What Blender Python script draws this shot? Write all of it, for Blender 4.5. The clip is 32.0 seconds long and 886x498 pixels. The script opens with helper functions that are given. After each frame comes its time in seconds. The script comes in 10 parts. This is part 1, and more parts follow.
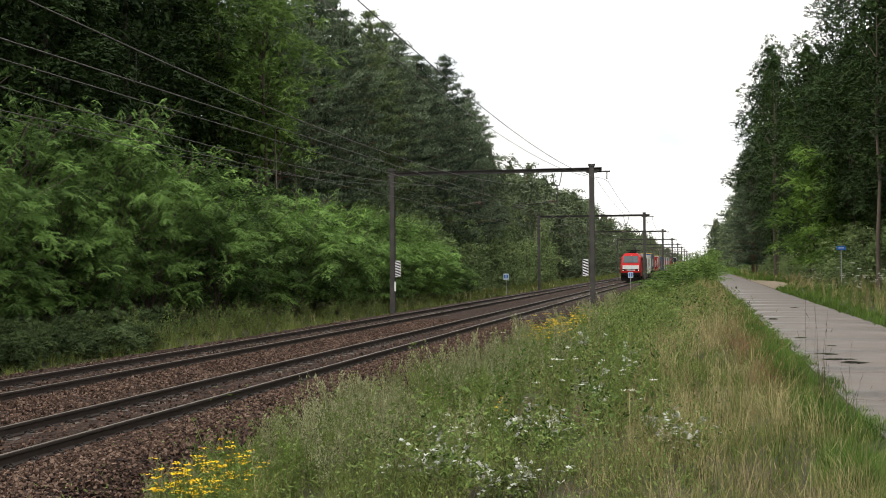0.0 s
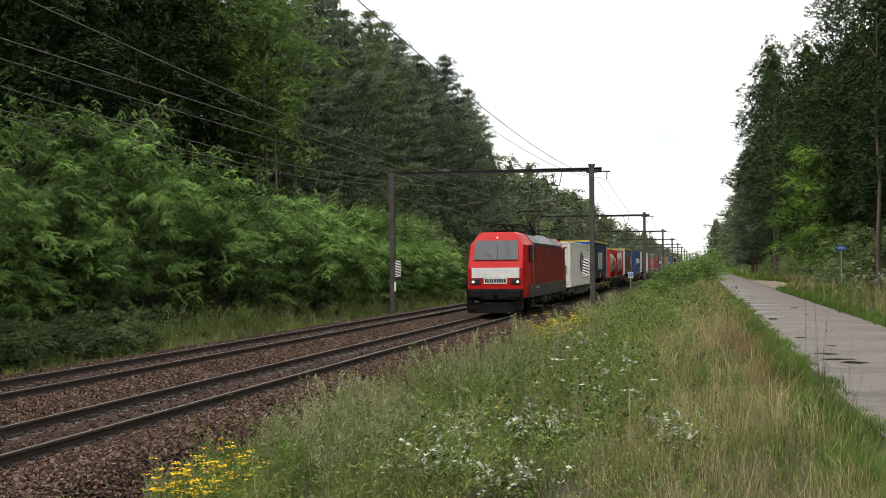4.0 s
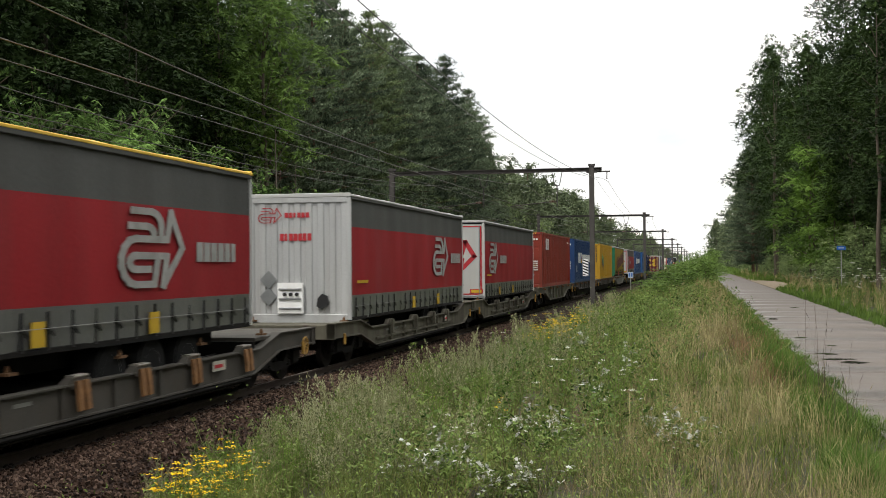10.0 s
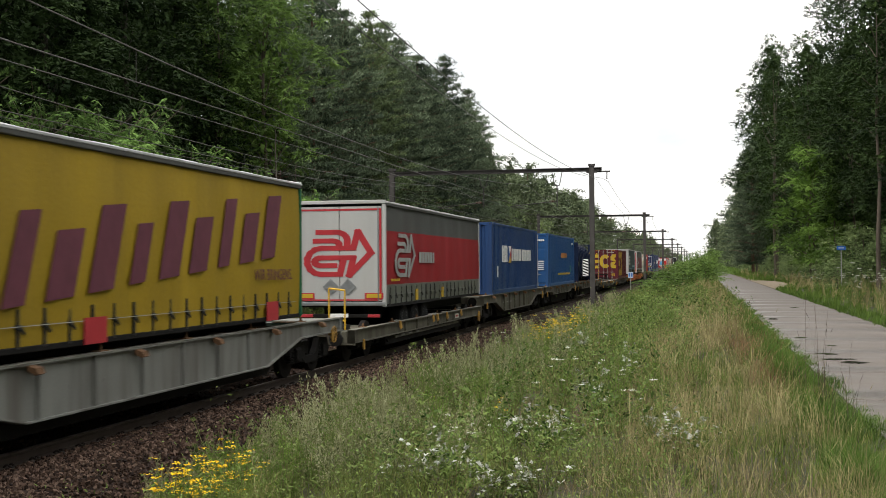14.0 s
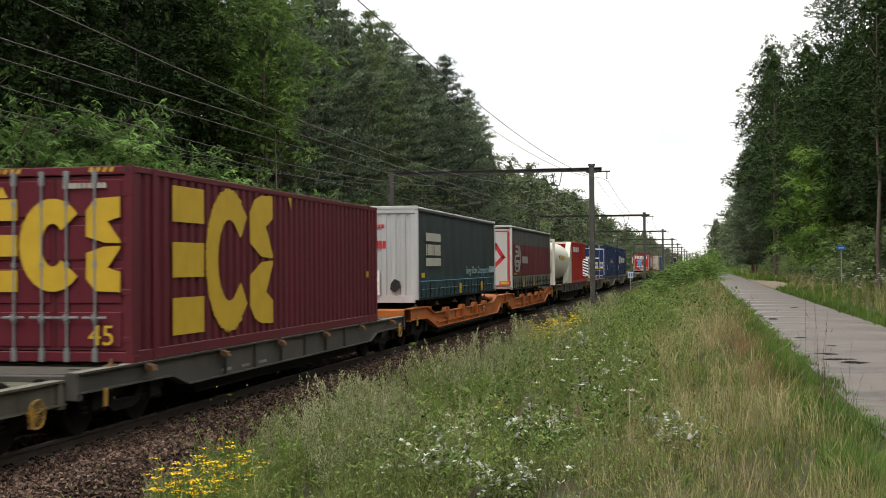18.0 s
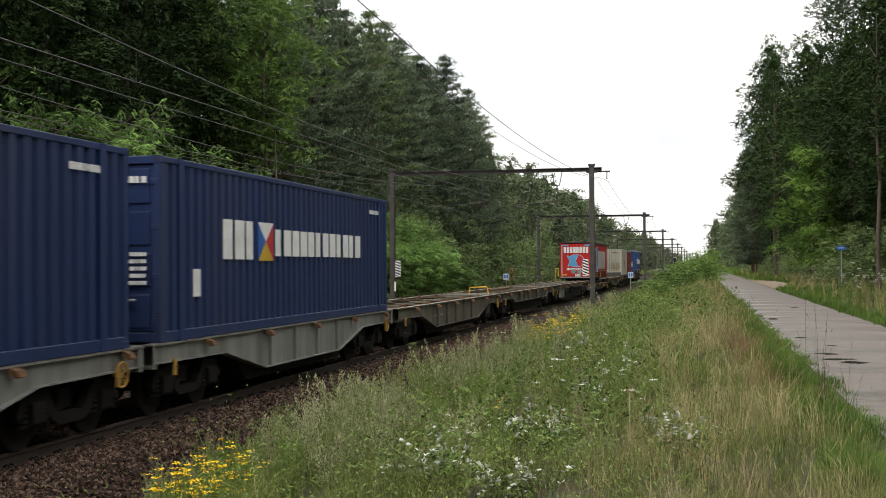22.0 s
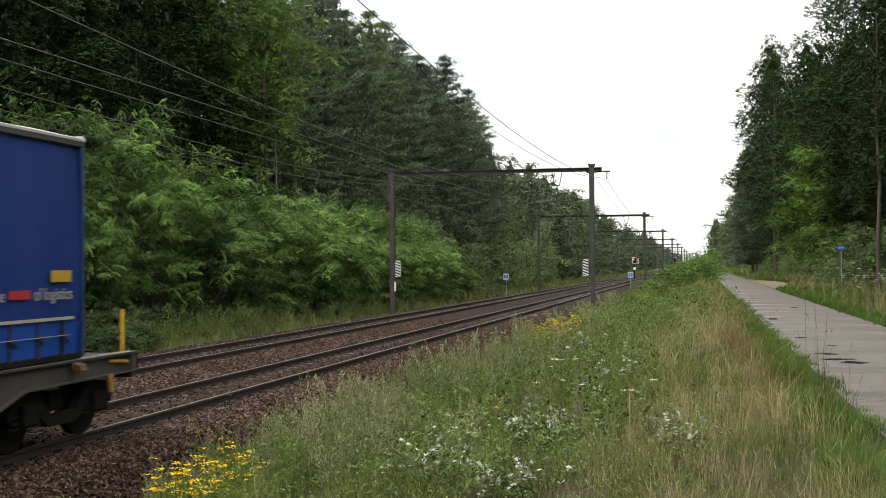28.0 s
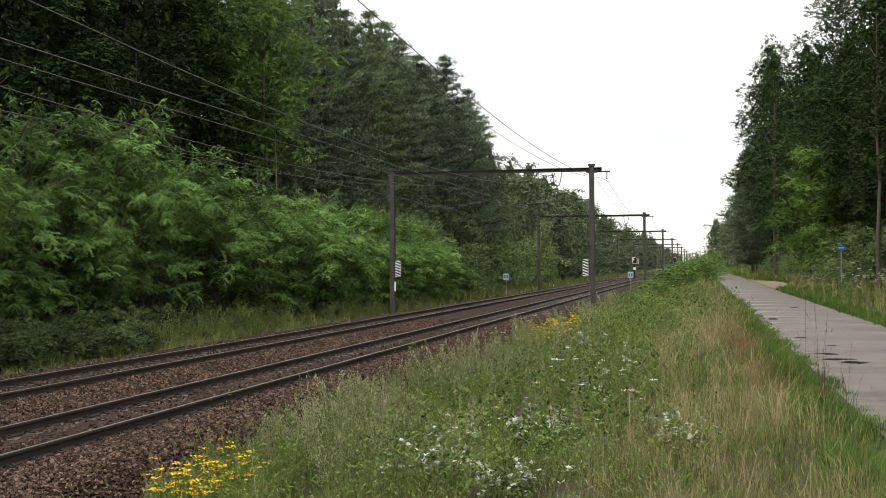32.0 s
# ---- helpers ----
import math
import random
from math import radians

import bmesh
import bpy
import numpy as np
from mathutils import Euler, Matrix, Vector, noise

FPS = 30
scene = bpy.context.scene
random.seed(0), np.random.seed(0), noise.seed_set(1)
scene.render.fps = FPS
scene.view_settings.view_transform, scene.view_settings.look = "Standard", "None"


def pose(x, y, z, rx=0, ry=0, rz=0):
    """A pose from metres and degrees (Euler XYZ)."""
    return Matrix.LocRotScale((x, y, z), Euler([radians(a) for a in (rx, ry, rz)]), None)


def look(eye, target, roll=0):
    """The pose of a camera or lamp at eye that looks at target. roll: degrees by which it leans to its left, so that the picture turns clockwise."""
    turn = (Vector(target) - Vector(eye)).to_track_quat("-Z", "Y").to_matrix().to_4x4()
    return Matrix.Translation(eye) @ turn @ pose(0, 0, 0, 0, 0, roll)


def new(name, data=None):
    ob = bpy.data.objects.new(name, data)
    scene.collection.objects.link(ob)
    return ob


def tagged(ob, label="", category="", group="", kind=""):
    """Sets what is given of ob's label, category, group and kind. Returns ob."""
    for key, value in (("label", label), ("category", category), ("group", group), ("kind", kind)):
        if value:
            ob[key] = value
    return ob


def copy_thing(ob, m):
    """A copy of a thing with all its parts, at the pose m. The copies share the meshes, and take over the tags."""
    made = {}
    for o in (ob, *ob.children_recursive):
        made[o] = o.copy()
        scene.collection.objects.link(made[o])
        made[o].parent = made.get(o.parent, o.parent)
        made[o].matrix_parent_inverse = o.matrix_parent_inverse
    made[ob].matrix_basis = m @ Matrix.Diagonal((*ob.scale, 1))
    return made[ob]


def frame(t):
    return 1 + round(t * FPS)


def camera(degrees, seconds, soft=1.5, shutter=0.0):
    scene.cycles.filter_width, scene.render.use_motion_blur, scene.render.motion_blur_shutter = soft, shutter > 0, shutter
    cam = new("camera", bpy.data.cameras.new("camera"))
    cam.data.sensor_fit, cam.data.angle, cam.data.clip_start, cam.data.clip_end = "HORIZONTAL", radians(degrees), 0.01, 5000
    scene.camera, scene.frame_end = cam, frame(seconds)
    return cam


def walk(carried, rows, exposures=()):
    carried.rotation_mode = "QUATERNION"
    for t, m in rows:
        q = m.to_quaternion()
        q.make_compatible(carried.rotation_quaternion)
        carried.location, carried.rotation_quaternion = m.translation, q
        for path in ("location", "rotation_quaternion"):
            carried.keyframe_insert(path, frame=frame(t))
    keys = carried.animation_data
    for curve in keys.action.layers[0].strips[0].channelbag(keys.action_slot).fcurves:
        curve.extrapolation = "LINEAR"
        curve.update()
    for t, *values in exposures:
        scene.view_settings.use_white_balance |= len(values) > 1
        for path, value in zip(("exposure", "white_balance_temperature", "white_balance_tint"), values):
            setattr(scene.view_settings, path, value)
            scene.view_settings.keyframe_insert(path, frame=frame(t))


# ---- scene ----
# The camera stands on the verge beside a path; y runs along the track, z = 0 is the rail head.
EYE = Vector((9.34, 0.0, 2.318))
YAW, PITCH, ROLL = radians(11.945), radians(0.805), -0.43
cam = camera(39.98, 32.0, soft=0.3, shutter=0.12)
AIM = EYE + Vector((-math.sin(YAW) * math.cos(PITCH), math.cos(YAW) * math.cos(PITCH), math.sin(PITCH)))
walk(cam, [(0.0, look(EYE, AIM, ROLL)), (32.0, look(EYE, AIM, ROLL))], exposures=[(0.0, 0.3), (32.0, 0.3)])

# ---------------------------------------------------------------- sky and light: overcast
world = bpy.data.worlds.new("overcast_sky")
scene.world = world
world.use_nodes = True
wn, wl = world.node_tree.nodes, world.node_tree.links
wn.clear()
sky = wn.new("ShaderNodeTexSky")
sky.sky_type = "NISHITA"
sky.sun_disc = False
sky.sun_elevation, sky.sun_rotation = radians(60), radians(217)
sky_gain = wn.new("ShaderNodeVectorMath")
sky_gain.operation = "SCALE"
sky_gain.inputs["Scale"].default_value = 0.10
wl.new(sky.outputs[0], sky_gain.inputs[0])
tc = wn.new("ShaderNodeTexCoord")
cmap = wn.new("ShaderNodeMapping")
cmap.inputs["Scale"].default_value = (3.0, 3.0, 9.0)
wl.new(tc.outputs["Generated"], cmap.inputs[0])
cn = wn.new("ShaderNodeTexNoise")
cn.inputs["Scale"].default_value = 1.6
cn.inputs["Detail"].default_value = 5.0
wl.new(cmap.outputs[0], cn.inputs["Vector"])
ramp = wn.new("ShaderNodeValToRGB")
ramp.color_ramp.elements[0].position, ramp.color_ramp.elements[0].color = 0.38, (0.83, 0.850, 0.862, 1)
ramp.color_ramp.elements[1].position, ramp.color_ramp.elements[1].color = 0.60, (1.12, 1.10, 1.05, 1)
wl.new(cn.outputs["Fac"], ramp.inputs[0])
mixsky = wn.new("ShaderNodeMix")
mixsky.data_type = "RGBA"
mixsky.inputs[0].default_value = 0.93
wl.new(sky_gain.outputs[0], mixsky.inputs[6])
wl.new(ramp.outputs[0], mixsky.inputs[7])
# an overcast sky is brightest overhead
sep = wn.new("ShaderNodeSeparateXYZ")
wl.new(tc.outputs["Generated"], sep.inputs[0])
rise = wn.new("ShaderNodeMapRange")
rise.inputs["From Min"].default_value, rise.inputs["From Max"].default_value = 0.0, 1.0
rise.inputs["To Min"].default_value, rise.inputs["To Max"].default_value = 0.86, 2.0
wl.new(sep.outputs[2], rise.inputs[0])
dome = wn.new("ShaderNodeVectorMath")
dome.operation = "SCALE"
wl.new(mixsky.outputs[2], dome.inputs[0])
wl.new(rise.outputs[0], dome.inputs["Scale"])
bg = wn.new("ShaderNodeBackground")
bg.inputs["Strength"].default_value = 1.0
wl.new(dome.outputs[0], bg.inputs[0])
wo = wn.new("ShaderNodeOutputWorld")
wl.new(bg.outputs[0], wo.inputs[0])

sun = new("sun", bpy.data.lights.new("sun", "SUN"))
sun.data.energy, sun.data.angle, sun.data.color = 2.0, radians(14), (1.0, 0.96, 0.9)
sun.matrix_world = look((-8, -10.5, 22.5), (0, 0, 0))

# ---------------------------------------------------------------- materials
MATS = {}


def mat(name, base, rough=0.6, metal=0.0, var=0.25, scale=3.0, fine=40.0, bump=0.15, dirt=0.0, dirt_col=(0.05, 0.04, 0.03), rand=0.0, spec=0.3, streak=False):
    """Painted or mineral surface: two scales of colour change, optional dirt, fine relief."""
    if name in MATS:
        return MATS[name]
    m = bpy.data.materials.new(name)
    m.use_nodes = True
    n, l = m.node_tree.nodes, m.node_tree.links
    p = n["Principled BSDF"]
    p.inputs["Roughness"].default_value, p.inputs["Metallic"].default_value = rough, metal
    p.inputs["Specular IOR Level"].default_value = spec
    co = n.new("ShaderNodeTexCoord")
    mp = n.new("ShaderNodeMapping")
    mp.inputs["Scale"].default_value = (1, 1, 0.12) if streak else (1, 1, 1)
    l.new(co.outputs["Object"], mp.inputs[0])
    a = n.new("ShaderNodeTexNoise")
    a.inputs["Scale"].default_value, a.inputs["Detail"].default_value = scale, 6
    l.new(mp.outputs[0], a.inputs["Vector"])
    b = n.new("ShaderNodeTexNoise")
    b.inputs["Scale"].default_value, b.inputs["Detail"].default_value = fine, 4
    l.new(co.outputs["Object"], b.inputs["Vector"])
    add = n.new("ShaderNodeMath")
    add.operation = "MULTIPLY_ADD"
    add.inputs[1].default_value = 0.35
    l.new(b.outputs["Fac"], add.inputs[0])
    l.new(a.outputs["Fac"], add.inputs[2])
    r = n.new("ShaderNodeMapRange")
    r.inputs["From Min"].default_value, r.inputs["From Max"].default_value = 0.4, 0.95
    r.inputs["To Min"].default_value, r.inputs["To Max"].default_value = 1 - var, 1 + var * 0.7
    l.new(add.outputs[0], r.inputs[0])
    last = r.outputs[0]
    if rand:
        oi = n.new("ShaderNodeObjectInfo")
        rr = n.new("ShaderNodeMapRange")
        rr.inputs["To Min"].default_value, rr.inputs["To Max"].default_value = 1 - rand, 1 + rand
        l.new(oi.outputs["Random"], rr.inputs[0])
        mm = n.new("ShaderNodeMath")
        mm.operation = "MULTIPLY"
        l.new(last, mm.inputs[0])
        l.new(rr.outputs[0], mm.inputs[1])
        last = mm.outputs[0]
    sc = n.new("ShaderNodeVectorMath")
    sc.operation = "SCALE"
    sc.inputs[0].default_value = base
    l.new(last, sc.inputs["Scale"])
    col = sc.outputs[0]
    if dirt:
        d = n.new("ShaderNodeTexNoise")
        d.inputs["Scale"].default_value, d.inputs["Detail"].default_value = scale * 1.7, 8
        l.new(mp.outputs[0], d.inputs["Vector"])
        dr = n.new("ShaderNodeMapRange")
        dr.inputs["From Min"].default_value, dr.inputs["From Max"].default_value = 0.45, 0.75
        dr.inputs["To Max"].default_value = dirt
        l.new(d.outputs["Fac"], dr.inputs[0])
        mx = n.new("ShaderNodeMix")
        mx.data_type = "RGBA"
        l.new(dr.outputs[0], mx.inputs[0])
        l.new(col, mx.inputs[6])
        mx.inputs[7].default_value = (*dirt_col, 1)
        col = mx.outputs[2]
    l.new(col, p.inputs["Base Color"])
    if bump:
        bp = n.new("ShaderNodeBump")
        bp.inputs["Strength"].default_value, bp.inputs["Distance"].default_value = bump, 0.02
        l.new(b.outputs["Fac"], bp.inputs["Height"])
        l.new(bp.outputs[0], p.inputs["Normal"])
    MATS[name] = m
    return m


def leafmat(name, dark, light, trans=0.35, rough=0.65, patchy=0.9, speck=0.4):
    """Leaves: colour runs from dark to light leaf by leaf and clump by clump; some light comes through."""
    if name in MATS:
        return MATS[name]
    m = bpy.data.materials.new(name)
    m.use_nodes = True
    n, l = m.node_tree.nodes, m.node_tree.links
    p = n["Principled BSDF"]
    p.inputs["Roughness"].default_value = rough
    p.inputs["Specular IOR Level"].default_value = 0.05
    g = n.new("ShaderNodeNewGeometry")
    co = n.new("ShaderNodeTexCoord")
    a = n.new("ShaderNodeTexNoise")
    a.inputs["Scale"].default_value, a.inputs["Detail"].default_value = patchy, 4
    l.new(co.outputs["Object"], a.inputs["Vector"])
    oi = n.new("ShaderNodeObjectInfo")
    s1 = n.new("ShaderNodeMath")
    s1.operation = "MULTIPLY_ADD"
    s1.inputs[1].default_value = speck
    big = n.new("ShaderNodeMath")
    big.operation = "MULTIPLY_ADD"
    big.inputs[1].default_value, big.inputs[2].default_value = 1.7, -0.35
    l.new(a.outputs["Fac"], big.inputs[0])
    l.new(g.outputs["Random Per Island"], s1.inputs[0])
    l.new(big.outputs[0], s1.inputs[2])
    s2 = n.new("ShaderNodeMath")
    s2.operation = "MULTIPLY_ADD"
    s2.inputs[1].default_value = 0.3
    l.new(oi.outputs["Random"], s2.inputs[0])
    l.new(s1.outputs[0], s2.inputs[2])
    r = n.new("ShaderNodeMapRange")
    r.inputs["From Min"].default_value, r.inputs["From Max"].default_value = 0.45, 1.2
    l.new(s2.outputs[0], r.inputs[0])
    mx = n.new("ShaderNodeMix")
    mx.data_type = "RGBA"
    mx.inputs[6].default_value, mx.inputs[7].default_value = (*dark, 1), (*light, 1)
    l.new(r.outputs[0], mx.inputs[0])
    l.new(mx.outputs[2], p.inputs["Base Color"])
    tr = n.new("ShaderNodeBsdfTranslucent")
    l.new(mx.outputs[2], tr.inputs[0])
    ms = n.new("ShaderNodeMixShader")
    ms.inputs[0].default_value = trans
    l.new(p.outputs[0], ms.inputs[1])
    l.new(tr.outputs[0], ms.inputs[2])
    l.new(ms.outputs[0], n["Material Output"].inputs[0])
    MATS[name] = m
    return m


# ---------------------------------------------------------------- mesh helpers
class Shape:
    """Collects faces; part() turns it into one mesh."""

    def __init__(self):
        self.v, self.f = [], []

    def box(self, x0, x1, y0, y1, z0, z1, c=0.0):
        if c:
            # chamfered in plan and section: an eight-cornered prism along its longest side
            d = (x1 - x0, y1 - y0, z1 - z0)
            ax = d.index(max(d))
            lo, hi = [(x0, x1), (y0, y1), (z0, z1)], None
            (a0, a1), (b0, b1) = [lo[i] for i in range(3) if i != ax]
            poly = [(a0 + c, b0), (a1 - c, b0), (a1, b0 + c), (a1, b1 - c), (a1 - c, b1), (a0 + c, b1), (a0, b1 - c), (a0, b0 + c)]
            return self.prism(poly, "xyz"[ax], *lo[ax])
        n = len(self.v)
        self.v += [(x, y, z) for z in (z0, z1) for y in (y0, y1) for x in (x0, x1)]
        self.f += [tuple(n + i for i in q) for q in ((0, 2, 3, 1), (4, 5, 7, 6), (0, 1, 5, 4), (2, 6, 7, 3), (0, 4, 6, 2), (1, 3, 7, 5))]
        return self

    def prism(self, poly, axis, a, b):
        """A polygon in the plane across the axis, drawn out from a to b. Its coordinates are the two other axes in order."""
        n, k = len(self.v), len(poly)
        ia = "xyz".index(axis)
        for t in (a, b):
            for q in poly:
                w = list(q)
                w.insert(ia, t)
                self.v.append(tuple(w))
        area = sum(poly[i][0] * poly[(i + 1) % k][1] - poly[(i + 1) % k][0] * poly[i][1] for i in range(k))
        flip = (area > 0) != (axis == "y")
        lo, hi = tuple(range(n, n + k)), tuple(range(n + k, n + 2 * k))
        self.f += [lo[::-1], hi] if flip else [lo, hi[::-1]]
        for i in range(k):
            j = (i + 1) % k
            q = (n + i, n + j, n + k + j, n + k + i)
            self.f.append(q if flip else q[::-1])
        return self

    def tube(self, p0, p1, r0, r1=None, n=8, caps=True):
        r1 = r0 if r1 is None else r1
        p0, p1 = Vector(p0), Vector(p1)
        d = (p1 - p0).normalized()
        u = d.orthogonal().normalized()
        w = d.cross(u)
        k = len(self.v)
        for p, r in ((p0, r0), (p1, r1)):
            for i in range(n):
                a = 2 * math.pi * i / n
                self.v.append(tuple(p + r * (math.cos(a) * u + math.sin(a) * w)))
        for i in range(n):
            j = (i + 1) % n
            self.f.append((k + i, k + j, k + n + j, k + n + i))
        if caps:
            self.f += [tuple(range(k, k + n))[::-1], tuple(range(k + n, k + 2 * n))]
        return self

    def pipe(self, pts, r, n=6):
        for a, b in zip(pts, pts[1:]):
            self.tube(a, b, r, r, n)
        return self

    def lathe(self, prof, axis_y0, cx, cz, n=24):
        """A profile of (y, radius) turned round a line along y."""
        k = len(self.v)
        m = len(prof)
        for y, r in prof:
            for i in range(n):
                a = 2 * math.pi * i / n
                self.v.append((cx + r * math.cos(a), axis_y0 + y, cz + r * math.sin(a)))
        for j in range(m - 1):
            for i in range(n):
                i2 = (i + 1) % n
                self.f.append((k + j * n + i, k + (j + 1) * n + i, k + (j + 1) * n + i2, k + j * n + i2))
        return self

    def ring(self, c, r, t, n=16, w=0.02):
        """A hoop in the plane across x."""
        for i in range(n):
            a, b = 2 * math.pi * i / n, 2 * math.pi * (i + 1) / n
            self.tube((c[0], c[1] + r * math.cos(a), c[2] + r * math.sin(a)), (c[0], c[1] + r * math.cos(b), c[2] + r * math.sin(b)), t, t, 5, False)
        return self

    def quad(self, *p):
        n = len(self.v)
        self.v += [tuple(q) for q in p]
        self.f.append(tuple(range(n, n + len(p))))
        return self

    def mesh(self, name, material, smooth=False):
        me = bpy.data.meshes.new(name)
        me.from_pydata(self.v, [], self.f)
        for m in material if isinstance(material, (list, tuple)) else (material,):
            me.materials.append(m)
        if smooth:
            me.shade_smooth()
        me.update()
        return me


def part(name, shape, material, parent, label="", smooth=False, at=None):
    me = shape if isinstance(shape, bpy.types.Mesh) else shape.mesh(name, material, smooth)
    ob = new(name, me)
    if at:
        ob.location = at
    ob.parent = parent
    if label:
        ob["label"] = label
    return ob


def thing(name, x=0, y=0, z=0, rz=0, label="", category="", group="", kind=""):
    e = new(name)
    e.matrix_basis = pose(x, y, z, 0, 0, rz)
    return tagged(e, label, category, group, kind)


def fast_mesh(name, verts, faces_n, material):
    """A mesh from an array of vertices, in faces of faces_n corners each, one after another."""
    me = bpy.data.meshes.new(name)
    nv = len(verts)
    nf = nv // faces_n
    me.vertices.add(nv)
    me.vertices.foreach_set("co", np.ascontiguousarray(verts, dtype=np.float32).ravel())
    me.loops.add(nv)
    me.loops.foreach_set("vertex_index", np.arange(nv, dtype=np.int32))
    me.polygons.add(nf)
    me.polygons.foreach_set("loop_start", np.arange(0, nv, faces_n, dtype=np.int32))
    me.update(calc_edges=True)
    for m in material if isinstance(material, (list, tuple)) else (material,):
        me.materials.append(m)
    return me


def rng(seed):
    return np.random.default_rng(seed)


# ---------------------------------------------------------------- palette
M_RAIL = mat("rusty_rail_steel", (0.038, 0.027, 0.021), 0.75, 0.0, 0.3, 6, 60)
M_RAILTOP = mat("worn_brown_rail_head", (0.16, 0.135, 0.115), 0.42, 0.7, 0.15, 4, 30, 0.03)
M_SLEEPER = mat("dirty_concrete_sleeper", (0.085, 0.073, 0.062), 0.9, 0, 0.3, 3, 40, 0.3, rand=0.15)
M_CLIP = mat("dark_clip_steel", (0.022, 0.017, 0.014), 0.75, 0.1)
M_POST = mat("weathered_grey_brown_steel", (0.066, 0.060, 0.056), 0.75, 0.1, 0.3, 2, 40, 0.2)
M_WIRE = mat("dark_copper_wire", (0.055, 0.05, 0.045), 0.6, 0.3, 0.1)
M_INSUL = mat("brown_porcelain", (0.12, 0.06, 0.04), 0.3)
M_WHITE = mat("white_sign_enamel", (0.8, 0.8, 0.78), 0.4, 0, 0.08)
M_BLACK = mat("black_sign_paint", (0.02, 0.02, 0.02), 0.5, 0, 0.1)
M_RUBBER = mat("black_rubber", (0.012, 0.012, 0.012), 0.9, 0, 0.2, spec=0.1)
# grimy steels, taken near black to paint in the shade under the train
M_UNDER = mat("shade_dark_grimy_steel", (0.011, 0.010, 0.009), 0.85, 0.0, 0.4, 3, 30, 0.25, spec=0.12)
M_WHEEL = mat("shade_dark_dusted_wheel_steel", (0.014, 0.012, 0.011), 0.8, 0.0, 0.3, 3, 40, 0.1, spec=0.15)
M_YELLOW = mat("yellow_safety_paint", (0.60, 0.36, 0.03), 0.5, 0, 0.2)
# ---------------------------------------------------------------- ground
PROFILE = [(-900, 3.0), (-60, 0.9), (-24, 0.3), (-13, -0.25), (-9, -0.5), (-7.7, -0.58), (2.7, -0.62), (3.3, -0.5), (4.6, 0.0), (6.6, 0.38), (9.0, 0.56), (11.05, 0.58),
           (14.25, 0.58), (15.4, 0.66), (18, 0.9), (30, 1.3), (900, 4.0)]
PX, PZ = [a for a, b in PROFILE], [b for a, b in PROFILE]


def height(x):
    return float(np.interp(x, PX, PZ))


def bumps(x, y):
    flat = 0.0 if (-7.7 < x < 2.9 or 10.9 < x < 14.4) else 1.0
    return flat * (0.06 * noise.noise((x * 0.9, y * 0.9, 0)) + 0.10 * noise.noise((x * 0.23, y * 0.23, 4)))


def strip_mesh(name, xs, ys, zf, material):
    v = [(x, y, zf(x, y)) for y in ys for x in xs]
    k = len(xs)
    f = [(j * k + i, j * k + i + 1, (j + 1) * k + i + 1, (j + 1) * k + i) for j in range(len(ys) - 1) for i in range(k - 1)]
    me = bpy.data.meshes.new(name)
    me.from_pydata(v, [], f)
    me.materials.append(material)
    me.shade_smooth()
    return me


def soil_material():
    # soil base is darkened to paint in shade between the blades
    m = mat("shade_dark_grassy_soil", (0.036, 0.036, 0.016), 0.95, 0, 0.45, 0.8, 25, 0.6, dirt=0.6, dirt_col=(0.05, 0.038, 0.024))
    return m


XS = sorted(set([-900, -500, -250, -120] + list(range(-60, -14, 3)) + [-13, -12, -11, -10, -9.2, -8.4, -7.7, -6, -2, 2.7, 3.3] + list(np.arange(3.6, 11.0, 0.4)) + [11.05, 12.5, 14.25, 14.8, 15.4, 16, 17, 18, 20, 23, 26, 30, 45, 80, 150, 300, 600, 900]))
YS = [-900, -500, -200, -80, -30] + list(np.arange(-10, 60, 0.8)) + list(np.arange(60, 140, 3)) + list(np.arange(140, 320, 12)) + [340, 420, 600, 900, 1500, 2600]
ground = new("ground", strip_mesh("ground", XS, YS, lambda x, y: height(x) + bumps(x, y), soil_material()))
tagged(ground, "uneven grassy soil falling from the path to the railway", "ground", kind="structure")

